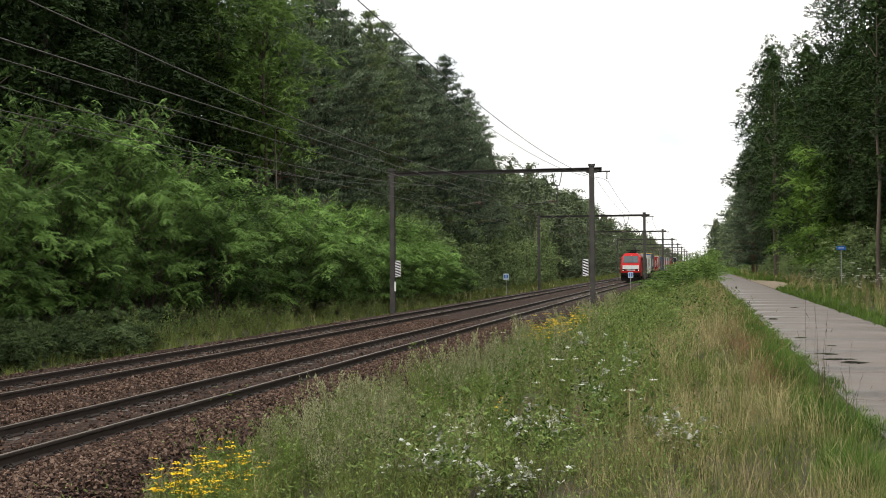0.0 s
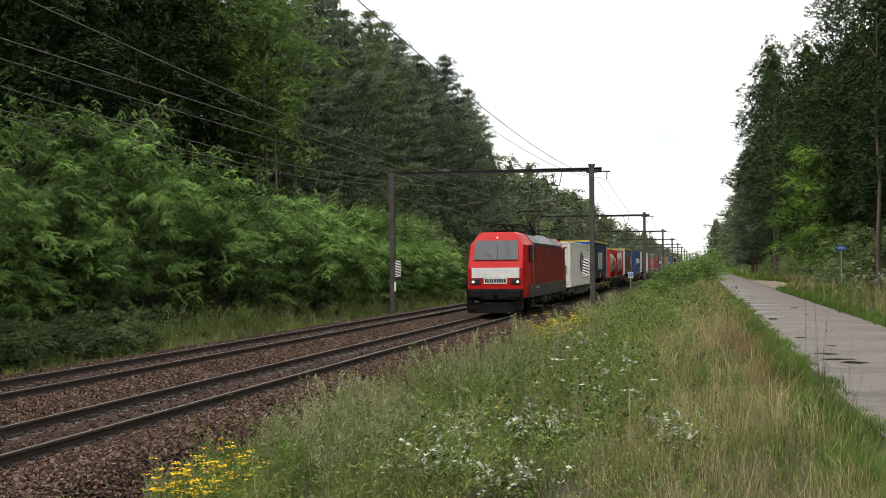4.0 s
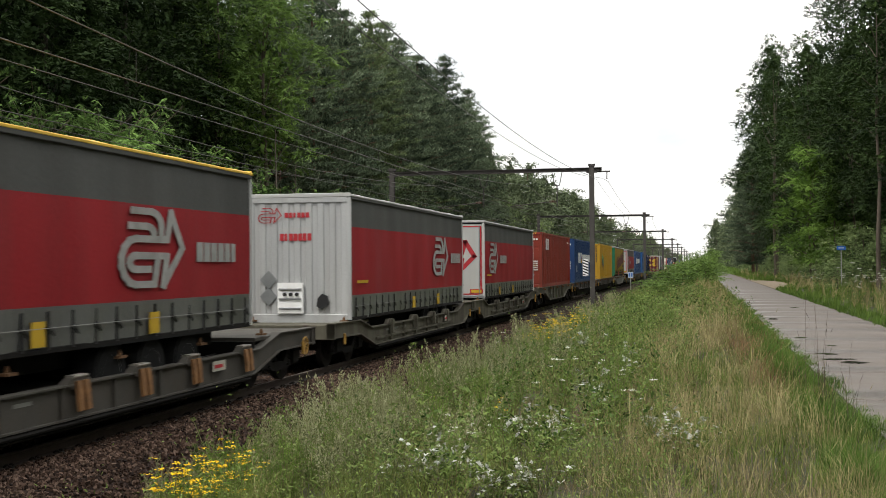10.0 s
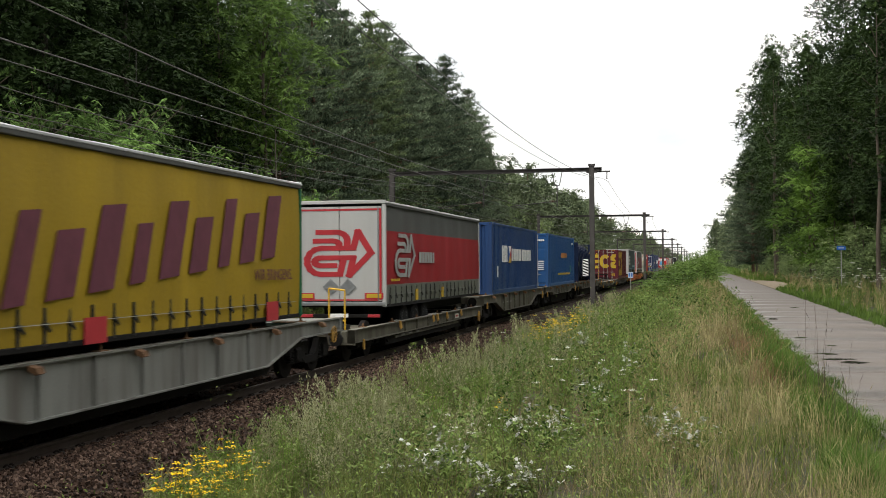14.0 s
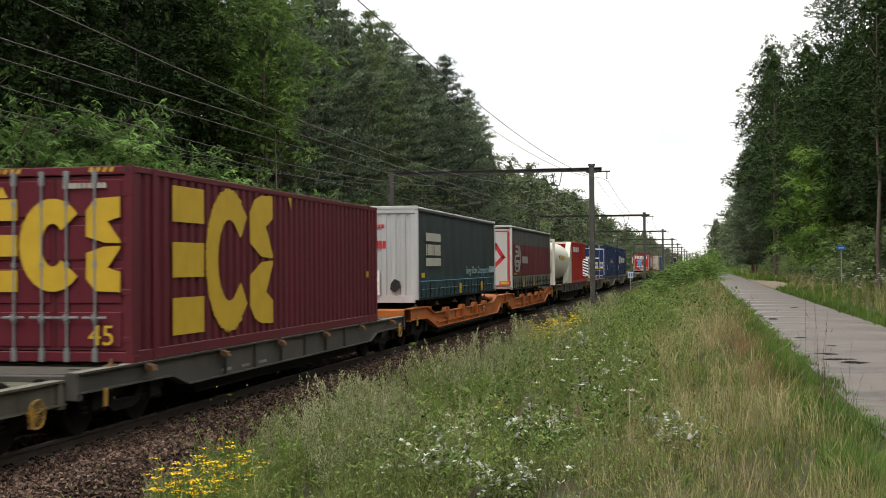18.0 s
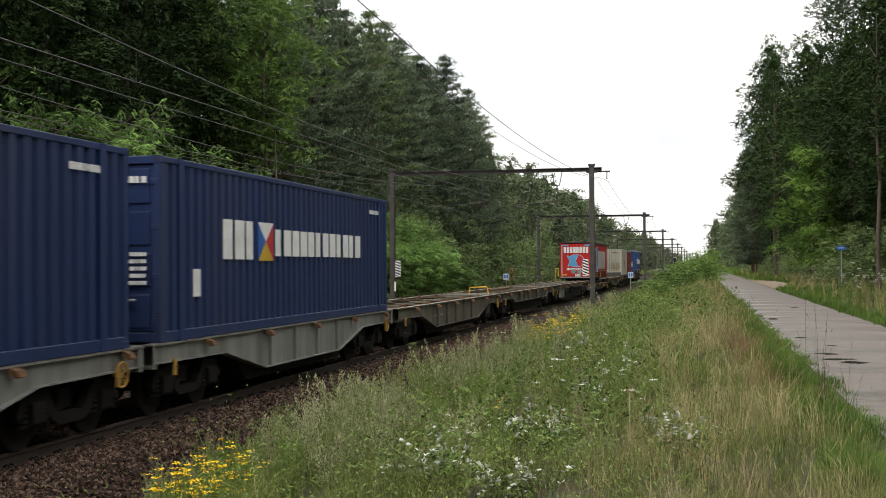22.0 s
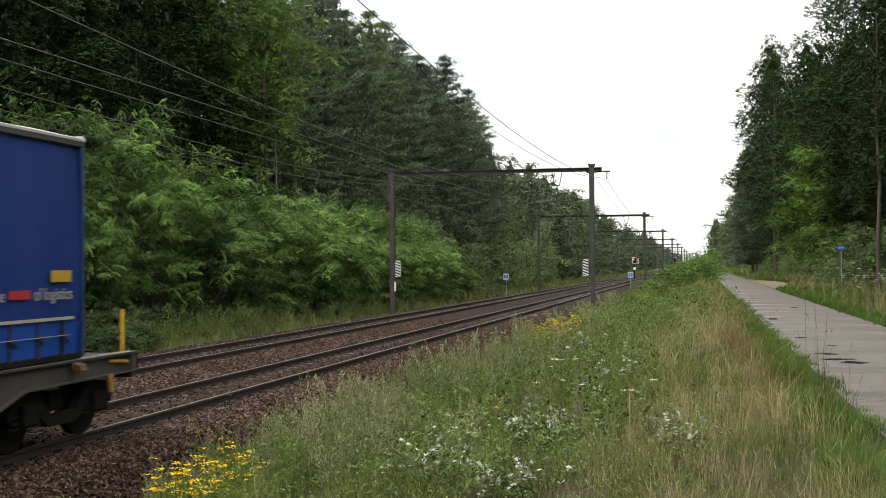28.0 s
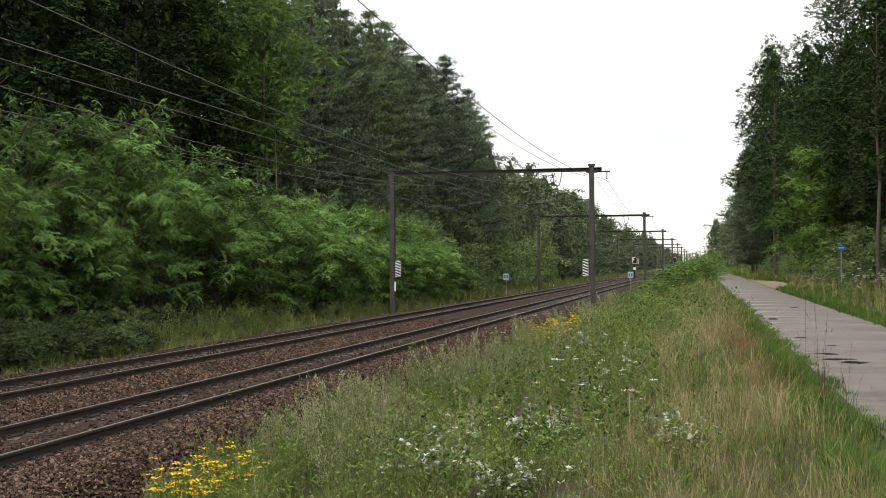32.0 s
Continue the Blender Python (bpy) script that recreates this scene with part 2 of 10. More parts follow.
# the paved path, with worn concrete, joints and wet patches
def path_material():
    m = mat("worn_concrete_path", (0.118, 0.102, 0.089), 0.75, 0, 0.35, 0.45, 60, 0.3, dirt=0.6, dirt_col=(0.105, 0.083, 0.066))
    n, l = m.node_tree.nodes, m.node_tree.links
    p = n["Principled BSDF"]
    co = n.new("ShaderNodeTexCoord")
    mp = n.new("ShaderNodeMapping")
    mp.inputs["Scale"].default_value = (0.14, 0.42, 1)
    l.new(co.outputs["Object"], mp.inputs[0])
    w = n.new("ShaderNodeTexNoise")
    w.inputs["Scale"].default_value, w.inputs["Detail"].default_value = 1.5, 4
    l.new(mp.outputs[0], w.inputs["Vector"])
    r = n.new("ShaderNodeMapRange")
    r.inputs["From Min"].default_value, r.inputs["From Max"].default_value = 0.46, 0.62
    r.inputs["To Min"].default_value, r.inputs["To Max"].default_value = 0.72, 0.34
    l.new(w.outputs["Fac"], r.inputs[0])
    l.new(r.outputs[0], p.inputs["Roughness"])
    # damp bands are darker
    dk = n.new("ShaderNodeMapRange")
    dk.inputs["From Min"].default_value, dk.inputs["From Max"].default_value = 0.42, 0.66
    dk.inputs["To Min"].default_value, dk.inputs["To Max"].default_value = 1.12, 0.68
    l.new(w.outputs["Fac"], dk.inputs[0])
    sc = n.new("ShaderNodeVectorMath")
    sc.operation = "SCALE"
    l.new(p.inputs["Base Color"].links[0].from_socket, sc.inputs[0])
    l.new(dk.outputs[0], sc.inputs["Scale"])
    l.new(sc.outputs[0], p.inputs["Base Color"])
    return m


M_PATH = path_material()
path = thing("path", label="worn grey concrete path with wet patches", category="path", kind="structure")
slab = Shape().box(11.1, 14.15, 0, 3.992, 0.45, 0.605, 0.004).mesh("slab", M_PATH)
for i in range(60):
    part("slab", slab, M_PATH, path, at=(0.0, -12 + 4.0 * i + 0.004, 0.001 * (i % 3)))
rest = part("far_paving", Shape().box(11.1, 14.15, 228, 700, 0.45, 0.6).box(11.1, 14.15, -300, -12.05, 0.45, 0.6), M_PATH, path)
M_WET = mat("standing_rain_water", (0.035, 0.033, 0.03), 0.06, 0, 0.1, 2, 20, 0.02)
r0 = rng(3)
for (px, py, sx, sy) in ((11.92, 22.0, 0.30, 0.34), (11.74, 22.7, 0.34, 0.30), (11.62, 24.0, 0.26, 0.22), (11.98, 26.4, 0.16, 0.2), (11.6, 29.2, 0.20, 0.22), (11.5, 39.0, 0.22, 0.6), (12.9, 49.0, 0.18, 0.6)):
    s = Shape()
    pts = [(px + sx * math.cos(a) * r0.uniform(0.3, 1.15), py + sy * math.sin(a) * r0.uniform(0.25, 1.2), 0.6105) for a in np.linspace(0, 6.283, 22)[:-1]]
    s.quad(*pts)
    pud = new("puddle", s.mesh("puddle", M_WET))
    tagged(pud, "shallow dark puddle lying on the concrete path", "puddle", "puddles on the path", "structure")

# sandy spur where a forest track joins the path
M_SAND = mat("sandy_gravel", (0.185, 0.148, 0.100), 0.9, 0, 0.3, 1.5, 60, 0.4)
SPUR_Y = [82, 86, 95, 108, 122, 140, 165, 190, 215]
SPUR_X = [14.4, 15.2, 15.9, 16.0, 15.2, 14.8, 14.7, 14.6, 14.4]
sv_ = [(x, y, height(x) + 0.05) for y, e in zip(SPUR_Y, SPUR_X) for x in (14.17, (14.17 + e) / 2, e)]
sp_me = bpy.data.meshes.new("forest_track")
sp_me.from_pydata(sv_, [], [(3 * j + i, 3 * j + i + 1, 3 * j + i + 4, 3 * j + i + 3) for j in range(len(SPUR_Y) - 1) for i in range(2)])
sp_me.materials.append(M_SAND)
spur = new("forest_track", sp_me)
tagged(spur, "pale sandy forest track joining the paved path", "track", kind="structure")

# ---------------------------------------------------------------- ballast
def ballast_material():
    # brown stone, darkened so the bed carries the shade of gaps between stones
    m = mat("gap_shaded_crushed_stone", (0.066, 0.043, 0.034), 0.95, 0, 0.3, 1.0, 30, 0.4, spec=0.1)
    n, l = m.node_tree.nodes, m.node_tree.links
    p = n["Principled BSDF"]
    co = n.new("ShaderNodeTexCoord")
    v = n.new("ShaderNodeTexVoronoi")
    v.inputs["Scale"].default_value = 17
    l.new(co.outputs["Object"], v.inputs["Vector"])
    hsv = n.new("ShaderNodeSeparateColor")
    l.new(v.outputs["Color"], hsv.inputs[0])
    r = n.new("ShaderNodeMapRange")
    r.inputs["To Min"].default_value, r.inputs["To Max"].default_value = 0.25, 0.95
    l.new(hsv.outputs[0], r.inputs[0])
    sc = n.new("ShaderNodeVectorMath")
    sc.operation = "SCALE"
    src = p.inputs["Base Color"].links[0].from_socket
    l.new(src, sc.inputs[0])
    l.new(r.outputs[0], sc.inputs["Scale"])
    l.new(sc.outputs[0], p.inputs["Base Color"])
    bp = n.new("ShaderNodeBump")
    bp.inputs["Strength"].default_value, bp.inputs["Distance"].default_value = 1.0, 0.05
    bp.invert = True
    l.new(v.outputs["Distance"], bp.inputs["Height"])
    l.new(bp.outputs[0], p.inputs["Normal"])
    return m


M_BALLAST = ballast_material()
BPROF = [(-7.9, -0.75), (-7.45, -0.5), (-6.75, -0.19), (-6.0, -0.165), (-4.2, -0.165), (-2.1, -0.15), (-0.9, -0.175), (0.0, -0.165), (0.9, -0.175), (1.9, -0.16), (2.25, -0.22), (2.95, -0.68), (3.1, -0.9)]
bxs = sorted(set([a for a, b in BPROF] + list(np.arange(-7.3, 2.9, 0.35))))
bys = [-900, -300, -60, -15] + list(np.arange(-8, 70, 0.35)) + list(np.arange(70, 160, 2.0)) + [170, 220, 300, 450, 700, 1100, 1700]
bz = lambda x, y: float(np.interp(x, [a for a, b in BPROF], [b for a, b in BPROF])) + 0.035 * noise.noise((x * 2.2, y * 2.2, 1)) + 0.03 * noise.noise((x * 0.5, y * 0.5, 7))
ballast = new("ballast", strip_mesh("ballast", bxs, bys, bz, M_BALLAST))
tagged(ballast, "rust-brown crushed stone ballast under two tracks", "ballast", kind="structure")

# loose stones on the ballast: chipped blocks turned every way
r1 = rng(11)
N = 60000
ys_ = 9.0 + 46.0 * r1.random(N) ** 2.0
pick = r1.random(N)
xs_ = np.where(pick < 0.46, r1.uniform(0.9, 2.95, N), np.where(pick < 0.76, r1.uniform(-3.4, -0.9, N), r1.uniform(-7.4, 0.9, N)))
keep = (np.abs(np.abs(xs_) - 0.7525) > 0.12) & (np.abs(np.abs(xs_ + 4.233) - 0.7525) > 0.12)
xs_, ys_ = xs_[keep], ys_[keep]
zs_ = np.interp(xs_, [a for a, b in BPROF], [b for a, b in BPROF]) + 0.014
block = np.array([(x, y, z) for z in (-1, 1) for x, y in ((-1, -1), (1, -1), (1, 1), (-1, 1))], float) * 0.68
sides = [(3, 2, 1, 0), (4, 5, 6, 7), (0, 1, 5, 4), (1, 2, 6, 5), (2, 3, 7, 6), (3, 0, 4, 7)]
n_ = len(xs_)
jit = block[None] * r1.uniform(0.62, 1.2, (n_, 8, 1)) + r1.normal(0, 0.10, (n_, 8, 3))
jit *= (0.026 * r1.uniform(0.6, 1.4, (n_, 1, 1))) * r1.uniform(0.7, 1.25, (n_, 1, 3))
qa = r1.normal(0, 1, (n_, 4))
qa /= np.linalg.norm(qa, axis=1)[:, None]
qw, qv = qa[:, None, :1], qa[:, None, 1:]
tw = 2 * np.cross(np.broadcast_to(qv, jit.shape), jit)
jit = jit + qw * tw + np.cross(np.broadcast_to(qv, jit.shape), tw)
st = jit + np.stack([xs_, ys_, zs_], -1)[:, None, :]


def stone_material():
    m = bpy.data.materials.new("loose_ballast_stone")
    m.use_nodes = True
    n, l = m.node_tree.nodes, m.node_tree.links
    p = n["Principled BSDF"]
    p.inputs["Roughness"].default_value = 0.92
    p.inputs["Specular IOR Level"].default_value = 0.1
    g = n.new("ShaderNodeNewGeometry")
    cr = n.new("ShaderNodeValToRGB")
    cr.color_ramp.elements[0].color = (0.016, 0.011, 0.009, 1)
    cr.color_ramp.elements[1].color = (0.168, 0.114, 0.086, 1)
    e = cr.color_ramp.elements.new(0.55)
    e.color = (0.068, 0.041, 0.029, 1)
    l.new(g.outputs["Random Per Island"], cr.inputs[0])
    l.new(cr.outputs[0], p.inputs["Base Color"])
    return m


sv = st.reshape(-1, 3)
sf = [(8 * k + a, 8 * k + b, 8 * k + c, 8 * k + d) for k in range(n_) for a, b, c, d in sides]
sme = bpy.data.meshes.new("stones")
sme.from_pydata(sv.tolist(), [], sf)
sme.materials.append(stone_material())
part("stones", sme, None, ballast)["kind"] = "stuff"

# ---------------------------------------------------------------- two tracks
HEAD = [(-0.036, -0.008), (-0.030, 0.0), (0.030, 0.0), (0.036, -0.008), (0.036, -0.040), (0.010, -0.052), (0.009, -0.140), (0.075, -0.158), (0.075, -0.170), (-0.075, -0.170), (-0.075, -0.158), (-0.009, -0.140), (-0.010, -0.052), (-0.036, -0.040)]


def rail_mesh():
    me = Shape().prism(HEAD, "y", -900, 1700).mesh("rail", [M_RAIL, M_RAILTOP])
    for f in me.polygons:
        f.material_index = 1 if f.normal.z > 0.7 and f.center.z > -0.005 else 0
    return me


RAIL = rail_mesh()
SLEEPER = Shape().prism([(-1.28, -0.40), (1.28, -0.40), (1.28, -0.185), (0.95, -0.165), (0.5, -0.165), (0.3, -0.20), (-0.3, -0.20), (-0.5, -0.165), (-0.95, -0.165), (-1.28, -0.185)], "y", -0.13, 0.13).mesh("sleeper", M_SLEEPER)
CLIP = Shape()
for sx in (-0.7525, 0.7525):
    for d in (-1, 1):
        x = sx + d * 0.105
        CLIP.pipe([(x - d * 0.05, -0.05, -0.15), (x, -0.05, -0.115), (x + d * 0.05, -0.045, -0.15), (x + d * 0.05, 0.045, -0.15), (x, 0.05, -0.115), (x - d * 0.05, 0.05, -0.15)], 0.014, 5)
CLIP = CLIP.mesh("clip", M_CLIP)
for tx, lab in ((0.0, "railway track with worn steel rails on dark ballast"), (-4.233, "second railway track with spring clips on concrete sleepers")):
    tr = thing("track", tx, 0, 0, label=lab, category="railway track", group="railway tracks", kind="structure")
    for sx in (-0.7525, 0.7525):
        part("rail", RAIL, None, tr, at=(sx, 0, 0))
    for i in range(118):
        y = 6.0 + 0.6 * i
        sl = part("sleeper", SLEEPER, None, tr, at=(0, y, 0))
        part("clip", CLIP, None, sl)
    far = Shape()
    for i in range(60):
        y = 77.0 + 0.6 * i
        far.box(-1.28, 1.28, y - 0.13, y + 0.13, -0.3, -0.17)
    part("far_sleepers", far, M_SLEEPER, tr)["kind"] = "stuff"

# ---------------------------------------------------------------- gantries and wires
GX0, GX1, GY, GS = -7.70, 3.55, 66.8, 63.6


def gantry():
    g = thing("gantry", label="brown steel portal gantry spanning both railway tracks", category="gantry", group="catenary gantries")
    for x, lab in ((GX0, ""), (GX1, "")):
        s = Shape()
        w, d, t = 0.13, 0.15, 0.012
        # an H section post with a plate foot
        s.box(x - w, x + w, -d, -d + t, -0.9, 7.8).box(x - w, x + w, d - t, d, -0.9, 7.8).box(x - t / 2, x + t / 2, -d + t, d - t, -0.9, 7.8)
        s.box(x - w + 0.02, x + w - 0.02, -d + 0.03, d - 0.03, -0.95, 1.05)
        for z in np.arange(0.8, 7.6, 0.8):
            s.box(x - w, x + w, -0.02, 0.02, z, z + 0.05)
        p = part("post", s, M_POST, g)
        part("post_cap", Shape().box(x - 0.17, x + 0.17, -0.19, 0.19, 7.72, 7.84).box(x - 0.28, x + 0.28, -0.1, 0.1, 7.36, 7.44), M_POST, p)
    b = Shape()
    b.box(GX0 - 0.1, GX1 + 0.55, -0.11, 0.11, 7.44, 7.47).box(GX0 - 0.1, GX1 + 0.55, -0.11, 0.11, 7.62, 7.65).box(GX0 - 0.1, GX1 + 0.55, -0.008, 0.008, 7.47, 7.62)
    part("crossbeam", b, M_POST, g)
    for x, d in ((1.65, -1), (-2.45, -1)):
        h = Shape()
        for s_ in (-0.28, 0.28):
            h.tube((x + s_ , 0, 7.44), (x + s_ * 0.45, 0, 6.7), 0.022)
        h.tube((x - 0.13, 0, 6.7), (x + 0.13, 0, 6.7), 0.022)
        h.tube((x, 0, 6.7), (x, 0, 5.55), 0.03)
        hp = part("drop_bracket", h, M_POST, g)
        arm = Shape().tube((x, 0, 5.85), (x - 2.6, 0, 5.6), 0.022)
        arm.tube((x - 2.6, 0, 5.6), (x - 1.62, 0, 5.42), 0.014)
        part("steady_arm", arm, M_POST, hp)
        ins = Shape()
        for i in range(5):
            ins.tube((x - 0.1 - 0.07 * i, 0, 5.84), (x - 0.14 - 0.07 * i, 0, 5.835), 0.075, 0.05, 10)
        part("insulator", ins, M_INSUL, hp)
        hang = Shape().tube((x - 1.62, 0, 7.44), (x - 1.62, 0, 7.0), 0.02)
        part("messenger_hanger", hang, M_INSUL, hp)
    arm = Shape().box(GX1 + 0.13, GX1 + 1.0, -0.03, 0.03, 7.38, 7.46)
    a = part("feeder_bracket", arm, M_POST, g)
    s = Shape()
    for i in range(6):
        s.tube((GX1 + 0.82, 0, 7.36 - 0.06 * i), (GX1 + 0.82, 0, 7.32 - 0.06 * i), 0.05, 0.03, 10)
    part("insulator", s, M_INSUL, a)
    return g


G0 = gantry()
G0.matrix_basis = pose(0, GY, 0)
for k in (-1, 1, 2, 3, 4, 5, 6, 7, 8, 9, 10):
    copy_thing(G0, pose(0, GY + GS * k, 0))

STRIPES = Shape().box(-0.155, 0.155, -0.012, 0.012, 0, 0.92, 0.004).mesh("plate", M_WHITE)


def striped_sign(x, y, z):
    s = thing("striped_sign", x, y, z, label="white track marker board with black diagonal stripes on the gantry post", category="sign", group="striped marker boards")
    part("plate", STRIPES, None, s)
    for i in range(6):
        z0 = -0.02 + 0.155 * i
        pts = [(-0.15, z0 + 0.16), (-0.15, z0 + 0.085), (0.15, z0 - 0.03), (0.15, z0 + 0.045)]
        pts = [(a, min(0.91, max(0.01, b))) for a, b in pts]
        if abs(pts[0][1] - pts[1][1]) < 0.005:
            continue
        part("stripe", Shape().prism(pts, "y", -0.016, -0.0125), M_BLACK, s)
    part("bracket", Shape().box(-0.02, 0.25, 0.012, 0.03, 0.25, 0.3).box(-0.02, 0.25, 0.012, 0.03, 0.65, 0.7), M_POST, s)


striped_sign(GX1 - 0.36, GY - 0.2, 1.72)
striped_sign(GX0 + 0.34, GY - 0.2, 1.72)

WHITE_STAKE = Shape().box(-0.045, 0.045, -0.02, 0.02, 0.92, 1.45, 0.008)
stake = new("marker_plate", WHITE_STAKE.mesh("marker_stake", M_WHITE))
stake.location = (GX0 + 0.17, GY - 0.17, 0.0)
tagged(stake, "short white marker plate fixed to a gantry post", "marker")


def wire(name, x, zf, y0, y1, label, r=0.011, step=4.0, xf=None):
    s = Shape()
    ys = np.arange(y0, y1 + 0.1, step)
    pts = [((xf(y) if xf else x), y, zf(y)) for y in ys]
    for p in pts:
        s.v += [(p[0] + r * math.cos(1.2566 * i), p[1], p[2] + r * math.sin(1.2566 * i)) for i in range(5)]
    s.f += [(5 * j + i, 5 * j + (i + 1) % 5, 5 * j + 5 + (i + 1) % 5, 5 * j + 5 + i) for j in range(len(pts) - 1) for i in range(5)]
    ob = new(name, s.mesh(name, M_WIRE, True))
    tagged(ob, label, "wire", "overhead wires")
    return ob


def sag(top, low):
    def f(y):
        u = ((y - GY) / GS) % 1.0
        return low + (top - low) * (2 * u - 1) ** 2
    return f


for tx in (0.0, -4.233):
    mess = sag(6.80, 5.77)
    mw = wire("messenger_wire", tx, mess, -60, 500, "dark sagging messenger wire over the track", 0.012)
    wire("contact_wire", tx, lambda y: 5.48, -60, 500, "taut copper contact wire over the track", 0.011, 20)
    d = Shape()
    for k in range(-1, 4):
        for u in (0.12, 0.25, 0.38, 0.5, 0.62, 0.75, 0.88):
            y = GY + GS * (k + u)
            d.tube((tx, y, 5.48), (tx, y, mess(y)), 0.006, 0.006, 4, False)
    part("droppers", d, M_WIRE, mw)["kind"] = "stuff"
wire("feeder_wire", GX1 + 0.82, sag(7.02, 5.98), -60, 500, "feeder wire hung from the gantry brackets", 0.010)
wire("earth_wire", GX1 + 0.18, sag(7.13, 6.08), -60, 500, "thin earth wire running over the gantry beams", 0.009)
wire("return_wire", -1.9, sag(5.84, 5.76), -60, 500, "thin return wire between the tracks", 0.01)
wire("telegraph_wire", GX0 + 0.3, sag(6.9, 6.0), -60, 500, "thin wire along the far gantry posts", 0.01)

# ---------------------------------------------------------------- lineside signs and signals
M_GREYPOST = mat("galvanised_post", (0.35, 0.35, 0.34), 0.5, 0.4, 0.15)
M_BLUE = mat("blue_sign_enamel", (0.03, 0.13, 0.42), 0.4, 0, 0.08)
M_DULLBLUE = mat("pale_blue_plate", (0.45, 0.50, 0.60), 0.5, 0, 0.1)


def number_post(x, y, z0, h, lab):
    s = thing("kilometre_post", x, y, z0, label=lab, category="sign", group="kilometre posts")
    part("stake", Shape().tube((0, 0, -0.3), (0, 0, h - 0.3), 0.035), M_GREYPOST, s)
    pl = part("plate", Shape().box(-0.24, 0.24, -0.06, -0.035, h - 0.55, h, 0.01), M_DULLBLUE, s)
    for dx in (-0.11, 0.11):
        part("bar", Shape().box(dx - 0.07, dx + 0.07, -0.066, -0.061, h - 0.43, h - 0.12), M_BLUE, pl)


number_post(-7.9, 109.0, -0.45, 2.05, "pale blue number plate on a post beyond the tracks")
number_post(3.0, 113.5, -0.3, 1.95, "pale blue number plate on a low post beside the track")

M_LAMP = bpy.data.materials.new("red_signal_light")
M_LAMP.use_nodes = True
M_LAMP.node_tree.nodes["Principled BSDF"].inputs["Base Color"].default_value = (0.6, 0.02, 0.02, 1)
M_LAMP.node_tree.nodes["Principled BSDF"].inputs["Emission Color"].default_value = (1.0, 0.12, 0.1, 1)
M_LAMP.node_tree.nodes["Principled BSDF"].inputs["Emission Strength"].default_value = 6.0


def signal(x, y, h, lab, red):
    s = thing("railway_signal", x, y, -0.4, label=lab, category="signal", group="railway signals")
    part("mast", Shape().tube((0, 0, 0), (0, 0, h), 0.08).box(-0.25, 0.25, -0.25, 0.25, -0.2, 0.25), M_UNDER, s)
    out = [(-0.34, h - 1.15), (0.34, h - 1.15), (0.42, h - 1.0), (0.42, h - 0.35), (0.22, h - 0.12), (-0.30, h - 0.12), (-0.36, h - 0.28)]
    head = part("signal_head", Shape().prism(out, "y", -0.12, 0.12), M_BLACK, s)
    part("white_rim", Shape().pipe([(a, -0.13, b) for a, b in out + out[:1]], 0.03), M_WHITE, head)
    if red:
        part("lamp", Shape().tube((-0.16, -0.16, h - 0.5), (-0.16, -0.12, h - 0.5), 0.10, n=14), M_LAMP, head)
        part("side_board", Shape().box(0.55, 0.72, -0.1, -0.07, h - 1.2, h - 0.3, 0.01), M_DULLBLUE, s)
    part("number_plate", Shape().box(-0.2, 0.2, -0.14, -0.12, h - 2.3, h - 1.85), M_WHITE, s)


signal(-2.12, 218.0, 4.1, "black signal head with white rim showing a red light", True)
signal(4.0, 260.0, 4.3, "far signal seen from its back beside the track", False)

street = thing("blue_sign", 17.0, 71.0, 0.8, label="small blue plate on a thin grey post by the path", category="sign")
part("post", Shape().tube((0, 0, -0.3), (0, 0, 2.5), 0.03), M_GREYPOST, street)
part("plate", Shape().box(-0.24, 0.24, -0.05, -0.03, 2.24, 2.48, 0.01), M_BLUE, street)
part("bar", Shape().box(-0.15, 0.15, -0.056, -0.0505, 2.34, 2.39), M_DULLBLUE, street)
# ---------------------------------------------------------------- leaves and trees
def quads(c, u, w, l, b):
    """Leaf blades: centre, long axis, side axis, length and breadth, as arrays; four corners each (a lozenge)."""
    l, b = np.asarray(l)[:, None], np.asarray(b)[:, None]
    return np.stack([c - u * l * 0.5, c + w * b * 0.5 - u * l * 0.05, c + u * l * 0.5, c - w * b * 0.5 - u * l * 0.05], 1)


def unit(a):
    return a / np.maximum(1e-6, np.linalg.norm(a, axis=-1, keepdims=True))


def leaf_cloud(r, centres, spread, per, l, b, flat=0.6, out=None):
    """Leaves scattered in clumps round the centres; they face up and outward."""
    k = len(centres)
    c = np.repeat(centres, per, 0) + r.normal(0, 1, (k * per, 3)) * np.repeat(spread, per, 0)
    n = len(c)
    up = unit(r.normal(0, 0.55, (n, 3)) + np.array([0, 0, flat]) + (0 if out is None else np.repeat(out, per, 0) * 0.5))
    u = unit(np.cross(up, r.normal(0, 1, (n, 3))))
    u = unit(u + np.array([0, 0, -0.25]))
    w = np.cross(up, u)
    return quads(c, u, w, l * r.uniform(0.6, 1.3, n), b * r.uniform(0.7, 1.2, n))


